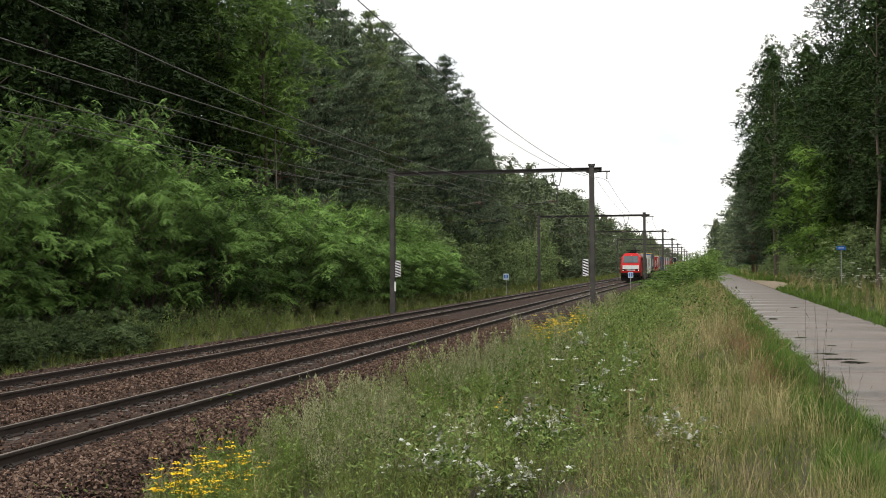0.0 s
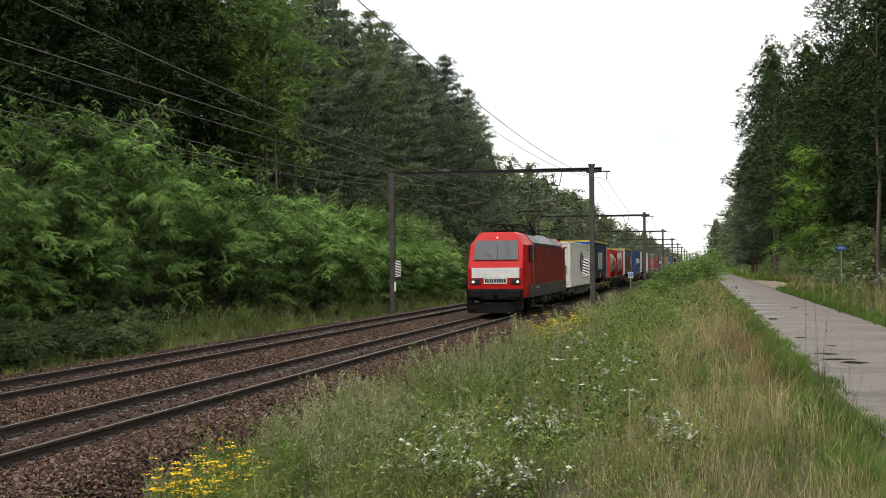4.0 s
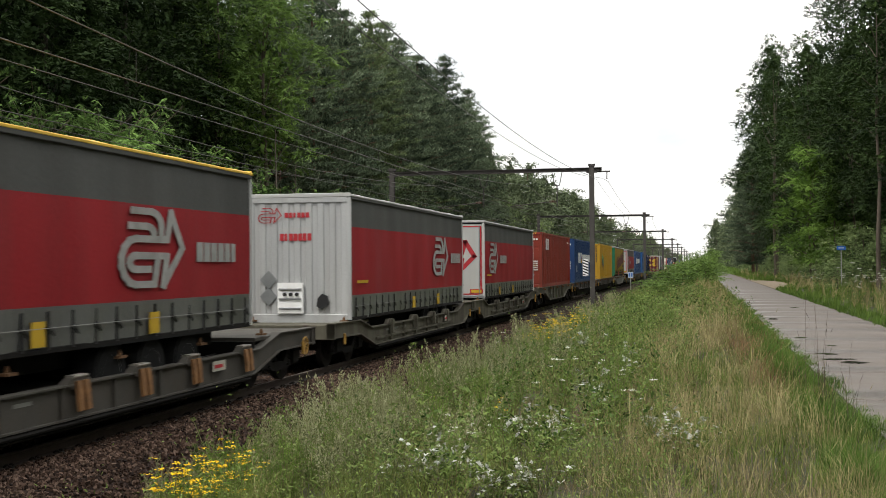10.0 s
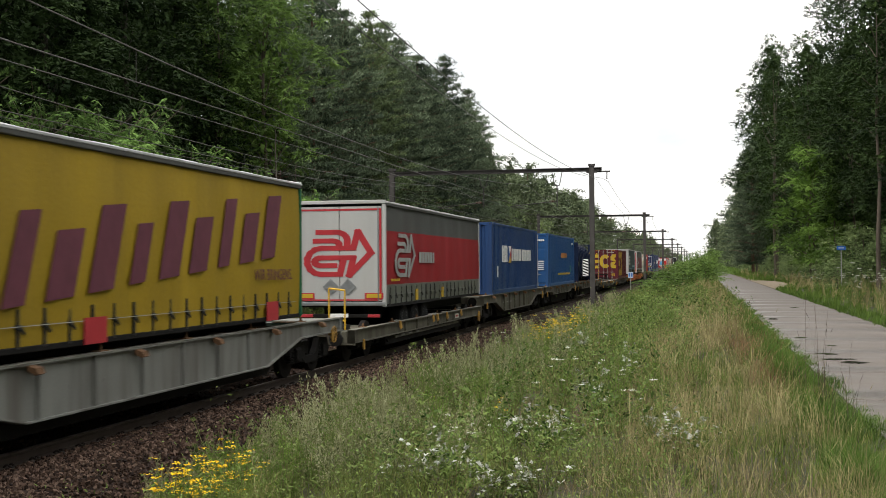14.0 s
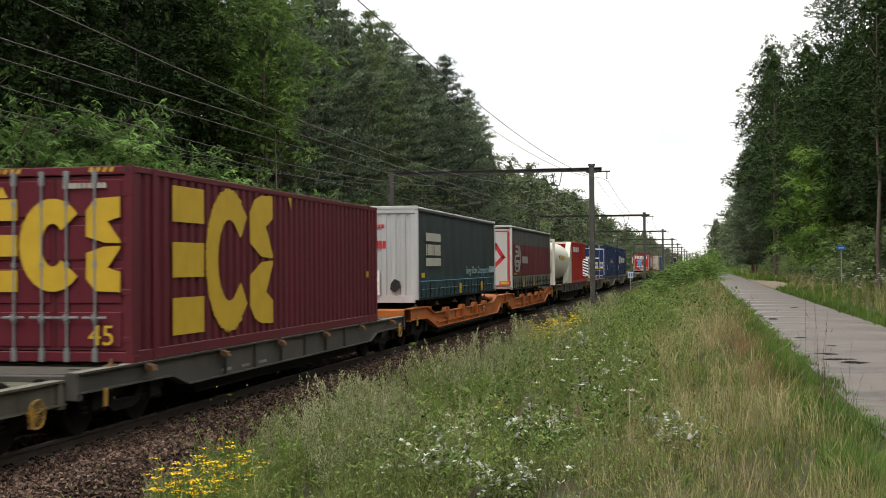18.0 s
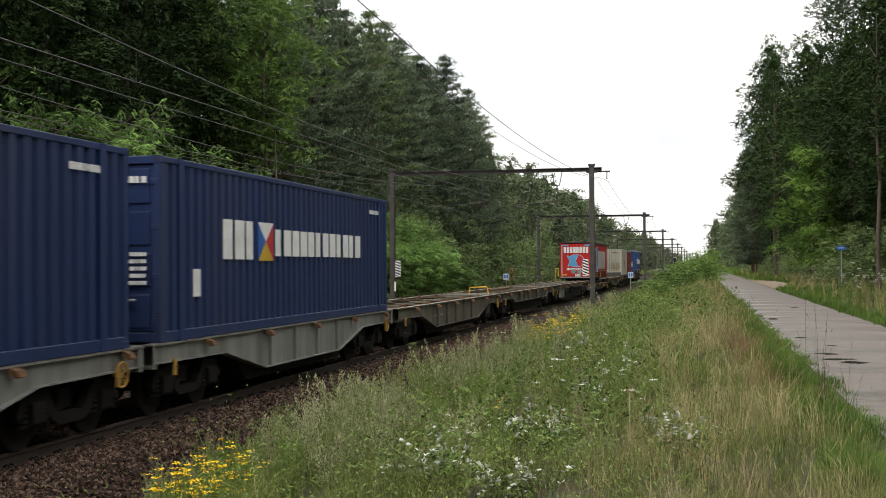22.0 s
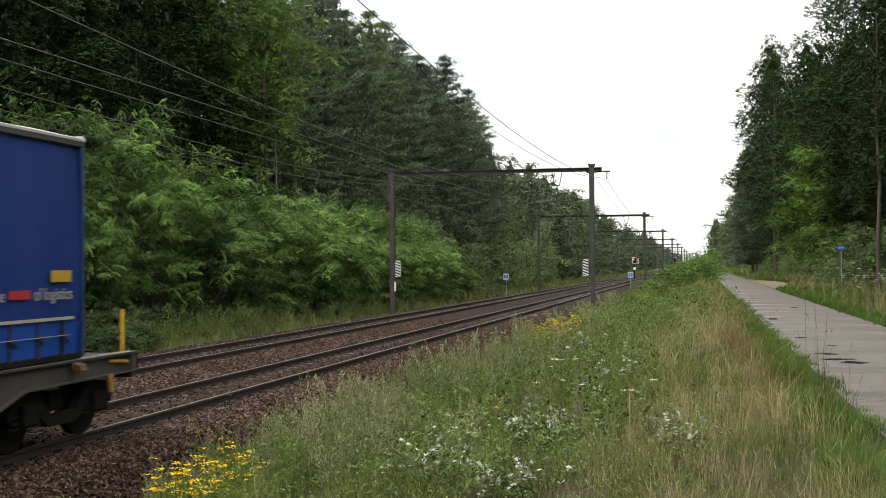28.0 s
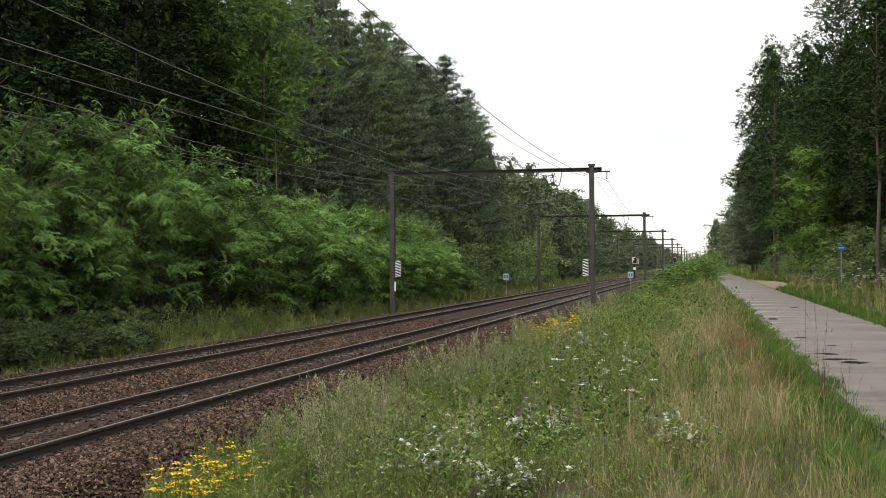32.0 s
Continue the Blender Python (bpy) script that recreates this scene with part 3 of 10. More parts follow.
def sprays(r, p, d, k, reach, l, b, droop=0.3, fan=0.9, comb=0):
    """Twigs that leave the points p towards d, each with k leaves in a drooping fan; comb sets leaflet pairs on a leaf."""
    n = len(p)
    z = np.array([0, 0, 1.0])
    ax = unit(d * np.array([1, 1, 0.45]) + r.normal(0, 0.33, (n, 3)))
    side = unit(np.cross(ax, z) + r.normal(0, 0.15, (n, 3)))
    t = (np.arange(k) + 0.5) / k
    sg = np.where(np.arange(k) % 2 == 0, 1.0, -1.0)
    ln = (reach * r.uniform(0.7, 1.3, n))[:, None, None]
    base = p[:, None] + ax[:, None] * ln * (t[None, :, None] - 0.35) - z * ln * droop * (t ** 2)[None, :, None]
    u = unit(ax[:, None] * (0.3 + 0.7 * t)[None, :, None] + side[:, None] * (sg * fan * (1 - 0.75 * t))[None, :, None] + r.normal(0, 0.22, (n, k, 3)) - z * droop * 0.8).reshape(-1, 3)
    base = base.reshape(-1, 3)
    up = unit(z * 0.8 + np.repeat(d, k, 0) * 0.6 + r.normal(0, 0.28, (n * k, 3)))
    w = unit(np.cross(up, u))
    ll = l * r.uniform(0.7, 1.25, n * k)
    if not comb:
        return quads(base + u * (ll * 0.5)[:, None], u, w, ll, b * r.uniform(0.7, 1.2, n * k))
    out = []
    for j in range(comb):
        f = (j + 0.75) / comb
        c = base + u * (ll * f)[:, None] - z * (ll * droop * 0.7 * f * f)[:, None]
        out.append(quads(c, w, u, np.full(n * k, b * (0.62 + 0.5 * math.sin(math.pi * min(1.0, f * 0.85)))), ll / comb * 0.86))
    return np.concatenate(out)


M_BARK = mat("grey_brown_bark", (0.10, 0.08, 0.062), 0.95, 0, 0.4, 5, 30, 0.8, streak=True)
M_OAKBARK = mat("dark_oak_bark", (0.042, 0.038, 0.028), 0.95, 0, 0.4, 5, 30, 0.8, streak=True)
M_PINEBARK = mat("reddish_pine_bark", (0.15, 0.09, 0.06), 0.95, 0, 0.4, 5, 30, 0.8, streak=True)
M_DEAD = mat("dead_grey_wood", (0.20, 0.17, 0.14), 0.95, 0, 0.3, 5, 30, 0.5)
L_ROBINIA = leafmat("robinia_leaves", (0.028, 0.055, 0.015), (0.325, 0.525, 0.140), 0.30, patchy=0.5, speck=0.14)
# oak green pulled near black: the deep shade of the crowns is in the colour
L_OAK = leafmat("shade_dark_oak_leaves", (0.005, 0.012, 0.004), (0.056, 0.090, 0.030), 0.14, patchy=0.5, speck=0.28)
L_LIGHT = leafmat("fresh_green_leaves", (0.026, 0.054, 0.013), (0.205, 0.315, 0.078), 0.28, patchy=0.7)
# a green darkened likewise for the shaded forest edge by the path
L_LIGHTD = leafmat("shade_dark_green_leaves", (0.007, 0.016, 0.005), (0.054, 0.088, 0.024), 0.18, patchy=0.5, speck=0.25)
# needles greyed in their colour to imitate haze over the pines
L_PINE = leafmat("haze_grey_pine_needles", (0.026, 0.040, 0.026), (0.185, 0.235, 0.140), 0.1, patchy=0.6)
L_SHRUB = leafmat("scrub_leaves", (0.050, 0.078, 0.030), (0.305, 0.390, 0.158), 0.28, patchy=0.5, speck=0.25)
# far leaves lightened, with distance haze mixed into the colour
L_FAR = leafmat("haze_pale_leaves", (0.050, 0.068, 0.038), (0.175, 0.215, 0.112), 0.2, patchy=0.4, speck=0.25)


def trunk_shape(r, h, r0, lean=0.03, limbs=(), bend=5):
    s = Shape()
    pts = [Vector((0, 0, -0.4))]
    for i in range(1, bend + 1):
        z = h * i / bend
        pts.append(Vector((r.normal(0, lean) * h * 0.25, r.normal(0, lean) * h * 0.25, z)))
    for i in range(bend):
        s.tube(pts[i], pts[i + 1], r0 * (1 - i / bend * 0.85), r0 * (1 - (i + 1) / bend * 0.85), 8, False)
    for base_t, tip in limbs:
        k = min(bend - 1, int(base_t * bend))
        f = base_t * bend - k
        p = pts[k].lerp(pts[k + 1], f)
        tip = Vector(tip)
        mid = p.lerp(tip, 0.55) + Vector((0, 0, 0.06 * (tip - p).length))
        rr = max(0.025, r0 * (1 - base_t * 0.8) * 0.4)
        s.tube(p, mid, rr, rr * 0.6, 5, False)
        s.tube(mid, tip, rr * 0.6, 0.015, 4, False)
    return s


def lobes(r, n, h, w, base, rl, shape, seed):
    """Rounded masses of foliage set round a trunk."""
    t = (np.arange(n) + r.uniform(0.1, 0.9, n)) / n
    a = np.arange(n) * 2.39996 + r.normal(0, 0.35, n)
    prof = np.sin(np.pi * np.clip(0.16 + 0.80 * t, 0, 1)) ** shape
    big = rl * r.uniform(0.65, 1.35, n) * (0.72 + 0.28 * prof)
    rad = np.maximum(0, w * prof * (1 + 0.18 * np.sin(a * 2 + seed)) * r.uniform(0.55, 1.1, n) - big * 0.55)
    c = np.stack([rad * np.cos(a), rad * np.sin(a), base + (h - base) * t - big * 0.3], 1)
    return c, big


def on_lobes(r, c, big, n, low=-0.45, squash=0.78):
    """Points on the upper skins of the lobes, with their outward directions."""
    pr = big ** 2 / (big ** 2).sum()
    i = r.choice(len(c), n, p=pr)
    d = unit(r.normal(0, 1, (int(n * 1.0), 3)) + np.array([0, 0, 0.35]))
    d[:, 2] = np.where(d[:, 2] < low, -d[:, 2], d[:, 2])
    d = unit(d)
    p = c[i] + d * (big[i] * r.uniform(0.74, 1.06, n))[:, None] * np.array([1, 1, squash])
    return p, d


def broad_tree(name, seed, h, w, base, leaf, l, b, clumps, per, lean=0.03, r0=0.22, bark=None, shape=0.85, inner=900, nl=None, rl=None, low=-0.2, comb=0):
    """A broad-leaved tree: limbs carry rounded masses of leaves with dark gaps between; the outline is uneven."""
    r = rng(seed)
    nl = nl or 48
    rl = rl or w * 0.29
    c, big = lobes(r, nl, h, w, base, rl, shape, seed)
    p, d = on_lobes(r, c, big, clumps, low, 0.66)
    q = sprays(r, p, d, per, l * 1.7, l, b, 0.3, 1.0, comb)
    # inner leaves close the heart of the crown
    ni = inner
    ti = r.random(ni)
    ai = r.uniform(0, 2 * np.pi, ni)
    ri = w * 0.55 * np.sin(np.pi * np.clip(0.12 + 0.88 * ti, 0, 1)) ** shape * np.sqrt(r.random(ni))
    ci = np.stack([ri * np.cos(ai), ri * np.sin(ai), base + (h - base) * ti * 0.95], 1)
    q = np.concatenate([q, leaf_cloud(r, ci, np.full((ni, 3), 0.1), 1, max(0.24, l * 1.3), max(0.18, b * 2.0), 0.2)])
    limbs = [(float(np.clip((c[i, 2] / h) * 0.8, 0.12, 0.93)), c[i] * np.array([0.8, 0.8, 1.0])) for i in range(0, nl, 3)]
    tr = trunk_shape(r, h * 0.93, r0, lean, limbs).mesh("trunk", bark or M_BARK, True)
    cr = fast_mesh("crown", q.reshape(-1, 3), 4, leaf)
    return tr, cr


def pine_tree(seed, h, w, base, whorls, per, nl=0.30, nb=0.055, leaf=None):
    """A pine: upswept tiers of limbs with brushes of needles, a full rounded top."""
    r = rng(seed)
    cs, outs, limbs = [], [], []
    for i in range(whorls):
        t = i / (whorls - 1)
        z = base + (h - base) * t
        rw = w * (1 - t ** 2.3) ** 0.75 * r.uniform(0.78, 1.1) * (0.75 + 0.25 * min(1, t * 4)) + 0.25
        k, rise = 11, r.uniform(0.03, 0.14) + 0.25 * t ** 2
        for j in range(k):
            a = 2 * np.pi * (j + r.random() * 0.7) / k + i * 0.9
            ln = rw * r.uniform(0.6, 1.12)
            tip = np.array([ln * np.cos(a), ln * np.sin(a), z + ln * rise + r.normal(0, 0.16)])
            limbs.append((min(0.97, z / h), tip))
            m = max(2, int(ln / 0.34))
            f = 0.30 + 0.70 * (np.arange(m) + 0.5) / m
            p = np.stack([tip[0] * f, tip[1] * f, z + (tip[2] - z) * f ** 1.4], 1) + r.normal(0, 1, (m, 3)) * np.array([0.20, 0.20, 0.05])
            cs.append(p)
            outs.append(np.tile([np.cos(a) * 0.55, np.sin(a) * 0.55, 0.6], (m, 1)))
    cs, outs = np.concatenate(cs), np.concatenate(outs)
    k = len(cs)
    c = np.repeat(cs, per, 0) + r.normal(0, 1, (k * per, 3)) * np.array([0.22, 0.22, 0.085])
    n = len(c)
    u = unit(r.normal(0, 0.6, (n, 3)) * np.array([1, 1, 0.7]) + np.repeat(outs, per, 0))
    wv = unit(np.cross(u, r.normal(0, 1, (n, 3))))
    q = quads(c, u, wv, nl * r.uniform(0.6, 1.3, n), nb * r.uniform(0.7, 1.4, n))
    ni = 1500
    ti, ai = r.random(ni), r.uniform(0, 2 * np.pi, ni)
    ri = w * 0.55 * (1 - ti ** 2.3) ** 0.75 * np.sqrt(r.random(ni)) + 0.1
    ci = np.stack([ri * np.cos(ai), ri * np.sin(ai), base + (h - base) * ti * 0.95], 1)
    q = np.concatenate([q, leaf_cloud(r, ci, np.full((ni, 3), 0.1), 1, 0.42, 0.16, 0.5)])
    tr = trunk_shape(r, h * 0.98, 0.24, 0.012, limbs[::4], 8).mesh("trunk", M_PINEBARK, True)
    return tr, fast_mesh("crown", q.reshape(-1, 3), 4, leaf or L_PINE)


def robinia_bush(seed, h, w, nf, lf=0.27, bf=0.115, comb=6):
    """A robinia thicket: many stems, stacked pads of drooping pinnate leaves with dark gaps below each pad."""
    r = rng(seed)
    nl = 46
    t = (np.arange(nl) + r.random(nl)) / nl
    a = np.arange(nl) * 2.39996 + r.normal(0, 0.3, nl)
    big = r.uniform(0.6, 1.4, nl) * w / 3.6
    prof = np.sqrt(np.clip(1 - (np.abs(t - 0.50) / 0.66) ** 2.2, 0.03, 1))
    rad = np.maximum(0, w * prof * r.uniform(0.78, 1.12, nl) - big * 0.7)
    c = np.stack([rad * np.cos(a), rad * np.sin(a), 1.05 + (h - 1.5) * t], 1)
    p, d = on_lobes(r, c, big, nf, 0.0, 0.46)
    q = sprays(r, p, d, 7, lf * 1.25, lf, bf, 0.42, 1.15, comb)
    # tall whippy shoots at the top
    k = 12
    sh = np.stack([r.normal(0, w * 0.5, k), r.normal(0, w * 0.5, k), np.full(k, h * 0.9)], 1)
    sb = np.repeat(sh, 5, 0) + np.tile(np.linspace(0, 0.9, 5), k)[:, None] * np.array([0.15, 0.1, 1.0])
    sd = unit(r.normal(0, 1, (k * 5, 3)) * np.array([1, 1, 0.3]) + np.array([0, 0, 0.35]))
    q = np.concatenate([q, sprays(r, sb, sd, 4, lf, lf * 0.8, bf * 0.9, 0.35, 0.9, comb)])
    ni = 500
    ti, ai = r.random(ni), r.uniform(0, 2 * np.pi, ni)
    ri = w * 0.55 * np.sqrt(np.clip(1 - (np.abs(ti - 0.4) / 0.62) ** 2.2, 0.03, 1)) * np.sqrt(r.random(ni))
    ci = np.stack([ri * np.cos(ai), ri * np.sin(ai), 0.7 + (h * 0.85 - 0.7) * ti], 1)
    q = np.concatenate([q, leaf_cloud(r, ci, np.full((ni, 3), 0.1), 1, 0.26, 0.12, 0.2)])
    limbs = [(float(r.uniform(0.05, 0.5)), c[i]) for i in range(nl)] + [(0.75, p_ + np.array([0.1, 0.05, 0.7])) for p_ in sh]
    tr = trunk_shape(r, h * 0.8, 0.09, 0.1, limbs).mesh("stem", M_BARK, True)
    return tr, fast_mesh("foliage", q.reshape(-1, 3), 4, L_ROBINIA)


def place_tree(name, meshes, x, y, z, s, rz, label, category, group, names=("trunk", "crown"), sz=None):
    e = thing(name, x, y, z, rz, label, category, group)
    e.scale = (s, s, sz or s)
    for nm, me in zip(names, meshes):
        part(nm, me, None, e)
    return e


def plant_row(kind, rows, seed, name, label, category, group, names=("trunk", "crown")):
    r = rng(seed)
    for i, (x, y, s, sz) in enumerate(rows):
        place_tree(name, kind[i % len(kind)], x, y, height(x) - 0.1, s, float(r.uniform(0, 360)), label, category, group, names, sz)


# robinia thicket along the far side of the line
BUSH = [robinia_bush(21, 6.0, 2.9, 980), robinia_bush(22, 6.6, 3.1, 1050), robinia_bush(23, 5.2, 2.7, 900)]
BUSHF = [robinia_bush(24, 6.0, 2.9, 760, 0.36, 0.13, 4), robinia_bush(25, 6.4, 3.0, 760, 0.36, 0.13, 4)]
rows = [(-12.6, 27.5, 1.0, 1.05), (-13.8, 31.5, 1.15, 1.25), (-14.8, 36.0, 1.1, 1.15), (-12.9, 34.5, 0.9, 0.95), (-15.8, 40.0, 1.25, 1.22), (-13.6, 40.5, 1.0, 1.08), (-16.4, 44.5, 1.25, 1.50), (-14.2, 45.0, 1.1, 1.36), (-16.8, 49.5, 1.25, 1.42), (-14.2, 49.5, 1.0, 1.2),
        (-12.9, 53.5, 0.95, 0.92), (-15.2, 55.0, 1.15, 1.25), (-12.8, 58.5, 0.95, 0.98), (-14.8, 61.0, 1.1, 1.15), (-12.2, 63.0, 0.95, 0.95), (-13.8, 67.0, 1.05, 1.08), (-11.6, 69.0, 0.85, 0.82), (-13.2, 73.0, 1.0, 1.02), (-11.4, 76.0, 0.8, 0.75), (-13.6, 79.5, 1.05, 1.0), (-11.8, 83.0, 0.8, 0.78), (-12.8, 86.0, 1.0, 0.95), (-11.6, 89.0, 0.9, 0.82), (-13.0, 92.0, 1.0, 0.92), (-11.4, 94.5, 0.85, 0.68), (-12.6, 98.0, 0.85, 0.72), (-11.2, 101.0, 0.7, 0.52),
        (-17.4, 34.0, 1.1, 1.05), (-18.5, 39.5, 1.2, 1.05), (-11.4, 24.0, 0.9, 0.85)]
plant_row(BUSHF, [q for q in rows if q[1] > 52], 16, "robinia_bush", "bright green robinia bush with feathery leaves beside the railway", "bush", "robinia thicket", ("stem", "foliage"))
plant_row(BUSH, [q for q in rows if q[1] <= 52], 6, "robinia_bush", "bright green robinia bush with feathery leaves beside the railway", "bush", "robinia thicket", ("stem", "foliage"))

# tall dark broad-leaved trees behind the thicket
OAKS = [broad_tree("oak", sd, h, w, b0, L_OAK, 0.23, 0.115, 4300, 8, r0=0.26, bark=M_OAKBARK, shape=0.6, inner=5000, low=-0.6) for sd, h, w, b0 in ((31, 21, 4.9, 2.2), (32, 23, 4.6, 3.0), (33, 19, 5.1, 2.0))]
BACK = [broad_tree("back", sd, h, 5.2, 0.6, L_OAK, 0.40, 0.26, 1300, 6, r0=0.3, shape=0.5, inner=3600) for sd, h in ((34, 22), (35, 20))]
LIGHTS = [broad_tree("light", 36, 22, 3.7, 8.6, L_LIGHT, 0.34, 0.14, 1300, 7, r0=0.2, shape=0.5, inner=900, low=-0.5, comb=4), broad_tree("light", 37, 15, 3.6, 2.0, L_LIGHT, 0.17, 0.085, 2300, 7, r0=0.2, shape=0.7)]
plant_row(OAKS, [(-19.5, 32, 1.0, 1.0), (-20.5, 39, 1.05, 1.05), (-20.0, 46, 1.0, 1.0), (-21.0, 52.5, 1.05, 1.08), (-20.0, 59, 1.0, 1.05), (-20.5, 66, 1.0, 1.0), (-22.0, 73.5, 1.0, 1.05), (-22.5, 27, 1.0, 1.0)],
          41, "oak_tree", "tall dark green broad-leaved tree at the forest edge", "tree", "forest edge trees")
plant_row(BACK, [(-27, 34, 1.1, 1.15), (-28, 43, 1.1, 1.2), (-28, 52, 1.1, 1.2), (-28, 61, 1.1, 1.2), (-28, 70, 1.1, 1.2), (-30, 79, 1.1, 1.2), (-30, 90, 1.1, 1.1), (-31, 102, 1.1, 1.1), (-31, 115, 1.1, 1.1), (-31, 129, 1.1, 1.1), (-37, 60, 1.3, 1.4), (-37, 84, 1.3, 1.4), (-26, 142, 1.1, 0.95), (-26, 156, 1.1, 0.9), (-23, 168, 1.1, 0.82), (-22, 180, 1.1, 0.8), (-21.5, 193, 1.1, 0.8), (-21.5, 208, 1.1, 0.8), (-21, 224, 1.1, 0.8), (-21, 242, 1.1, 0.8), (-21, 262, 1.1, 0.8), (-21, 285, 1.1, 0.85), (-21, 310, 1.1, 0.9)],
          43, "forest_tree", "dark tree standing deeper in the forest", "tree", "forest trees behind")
plant_row(LIGHTS[:1], [(-17.0, 71.5, 1.0, 1.0), (-18.6, 67.5, 0.9, 1.0)], 42, "robinia_tree", "tall lighter green robinia tree with drooping sprays at the forest edge", "tree", "forest edge trees")

# pines
PINES = [pine_tree(51, 22, 4.5, 2.5, 26, 19, 0.34, 0.07), pine_tree(52, 23.0, 4.3, 3.0, 27, 19, 0.34, 0.07), pine_tree(53, 21, 4.6, 2.0, 25, 19, 0.34, 0.07)]
PINEB = [pine_tree(55, 22, 4.6, 2.5, 20, 10, 0.50, 0.12), pine_tree(56, 23, 4.6, 2.5, 20, 10, 0.50, 0.12)]
L_PALEPINE = leafmat("pale_pine_needles", (0.040, 0.058, 0.030), (0.215, 0.275, 0.125), 0.1, patchy=0.6)
prow = [(-18.4, 78, 1.0, 0.98), (-17.8, 83.5, 1.0, 1.0), (-17.3, 89.5, 1.0, 1.04), (-17.0, 101, 1.0, 1.05), (-17.2, 107, 1.0, 0.99), (-16.8, 112.5, 1.0, 1.06), (-17.0, 118.5, 1.0, 1.0), (-16.7, 124.5, 1.0, 1.05), (-16.9, 131, 1.0, 0.98), (-16.8, 137.5, 1.0, 1.02), (-17.0, 143.5, 0.95, 0.90)]
plant_row(PINES, prow, 54, "pine_tree", "tall grey-green pine with tiers of brushy branches", "tree", "forest pines")
prow = [(-21.5, 81, 1.05, 1.08), (-22.5, 88, 1.1, 1.1), (-22.5, 95, 1.1, 1.1), (-22.0, 102, 1.1, 1.1), (-22, 109, 1.1, 1.1), (-22, 116, 1.1, 1.08), (-22, 124, 1.1, 1.08), (-22, 133, 1.1, 1.05), (-22, 142, 1.1, 0.98)]
plant_row(PINEB, prow, 57, "pine_tree", "tall grey-green pine deeper in the forest", "tree", "forest pines")
PALE = [pine_tree(58, 22, 4.4, 2.5, 22, 20, 0.34, 0.07, L_PALEPINE)]
plant_row(PALE, [(-16.8, 95.5, 1.0, 1.04)], 59, "pine_tree", "tall pale green pine with drooping flat tiers", "tree", "forest pines")
# unseen trees added beside and behind the viewpoint, both sides, to block light
plant_row(BACK, [(25.0 + 3.0 * (i % 2), 42 - 9.5 * i, 1.1, 0.75) for i in range(12)] + [(-19.5 - 2.0 * (i % 2), 20 - 8.5 * i, 1.15, 1.05) for i in range(11)], 44, "forest_tree", "unseen dark tree along the railway, added to block side light", "tree", "forest trees behind")
# bare dead stems in front of the forest
DEAD = rng(91)
for (x, y, hh) in ((-15.9, 70.4, 10.8), (-15.6, 73.0, 9.0), (-16.6, 69.0, 8.4), (-16.2, 108.0, 11.0), (-16.4, 112.0, 10.0)):
    limbs = [(float(t), (math.cos(a) * 1.5 * (1.1 - t), math.sin(a) * 1.5 * (1.1 - t), hh * t + 0.5)) for t, a in zip(np.linspace(0.45, 0.95, 12), np.arange(12) * 2.4)]
    snag = new("dead_tree", trunk_shape(DEAD, hh, 0.13, 0.02, limbs).mesh("dead_tree", M_DEAD, True))
    snag.location = (x, y, height(x))
    tagged(snag, "bare grey dead tree with thin twigs", "tree", "dead trees")

# scrub and lower trees towards the distance
SCRUB = [broad_tree("scrub", sd, h, w, 0.2, L_SHRUB, 0.15, 0.075, 620, 6, r0=0.08, inner=900, shape=0.6, nl=16, rl=0.95) for sd, h, w in ((61, 6.0, 2.4), (62, 5.0, 2.6))]
rs = rng(7)
rows = []
for i in range(26):
    y = 84 + 4.2 * i
    rows.append((-12.4 - rs.uniform(0, 2.4), y, rs.uniform(0.85, 1.15), rs.uniform(0.75, 1.25)))
for i in range(12):
    rows.append((-15.6 + rs.uniform(-1, 1), 88 + 9 * i, 1.2, 1.6 + 0.5 * rs.random()))
for i in range(9):
    rows.append((-16.0 + rs.uniform(-0.6, 0.6), 66 + 5.2 * i, 1.1, 0.72 + 0.12 * i + 0.3 * rs.random()))
SCRUBF = [broad_tree("scrub", sd, h, w, 0.2, L_SHRUB, 0.20, 0.11, 420, 5, r0=0.08, inner=600, shape=0.6, nl=18, rl=0.9) for sd, h, w in ((64, 6.0, 2.4), (65, 5.0, 2.6))]
plant_row(SCRUBF, [q for q in rows if q[1] > 112], 67, "scrub_bush", "dense grey-green scrub below the pines along the railway", "bush", "lineside scrub", ("stem", "foliage"))
rows = [q for q in rows if q[1] <= 112]
plant_row(SCRUB, rows, 63, "scrub_bush", "dense grey-green scrub below the pines along the railway", "bush", "lineside scrub", ("stem", "foliage"))

FARS = [broad_tree("far", sd, h, w, 0.4, L_FAR, 0.34, 0.21, 620, 6, r0=0.2, inner=1500, shape=0.5, nl=30, rl=1.25) for sd, h, w in ((71, 14, 4.0), (72, 13, 4.4))]
rows = []
for i in range(16):
    y = 145 + 11 * i
    rows.append((-16.0 - rs.uniform(0, 2.5), y, rs.uniform(0.85, 1.1), rs.uniform(1.1, 1.25) * (1.0 + 0.0004 * y)))
for i in range(14):
    rows.append((-12.5 - rs.uniform(0, 1.5), 195 + 16 * i, 0.8, rs.uniform(0.5, 0.8)))
for i in range(14):
    y = 330 + 30 * i
    rows.append((-16 - rs.uniform(0, 3), y, 1.3, rs.uniform(1.0, 1.2) * (1.0 + 0.0003 * y)))
for i in range(9):
    rows.append((-17.5 - rs.uniform(0, 2), 740 * 1.11 ** i, 1.5, rs.uniform(1.1, 1.3)))
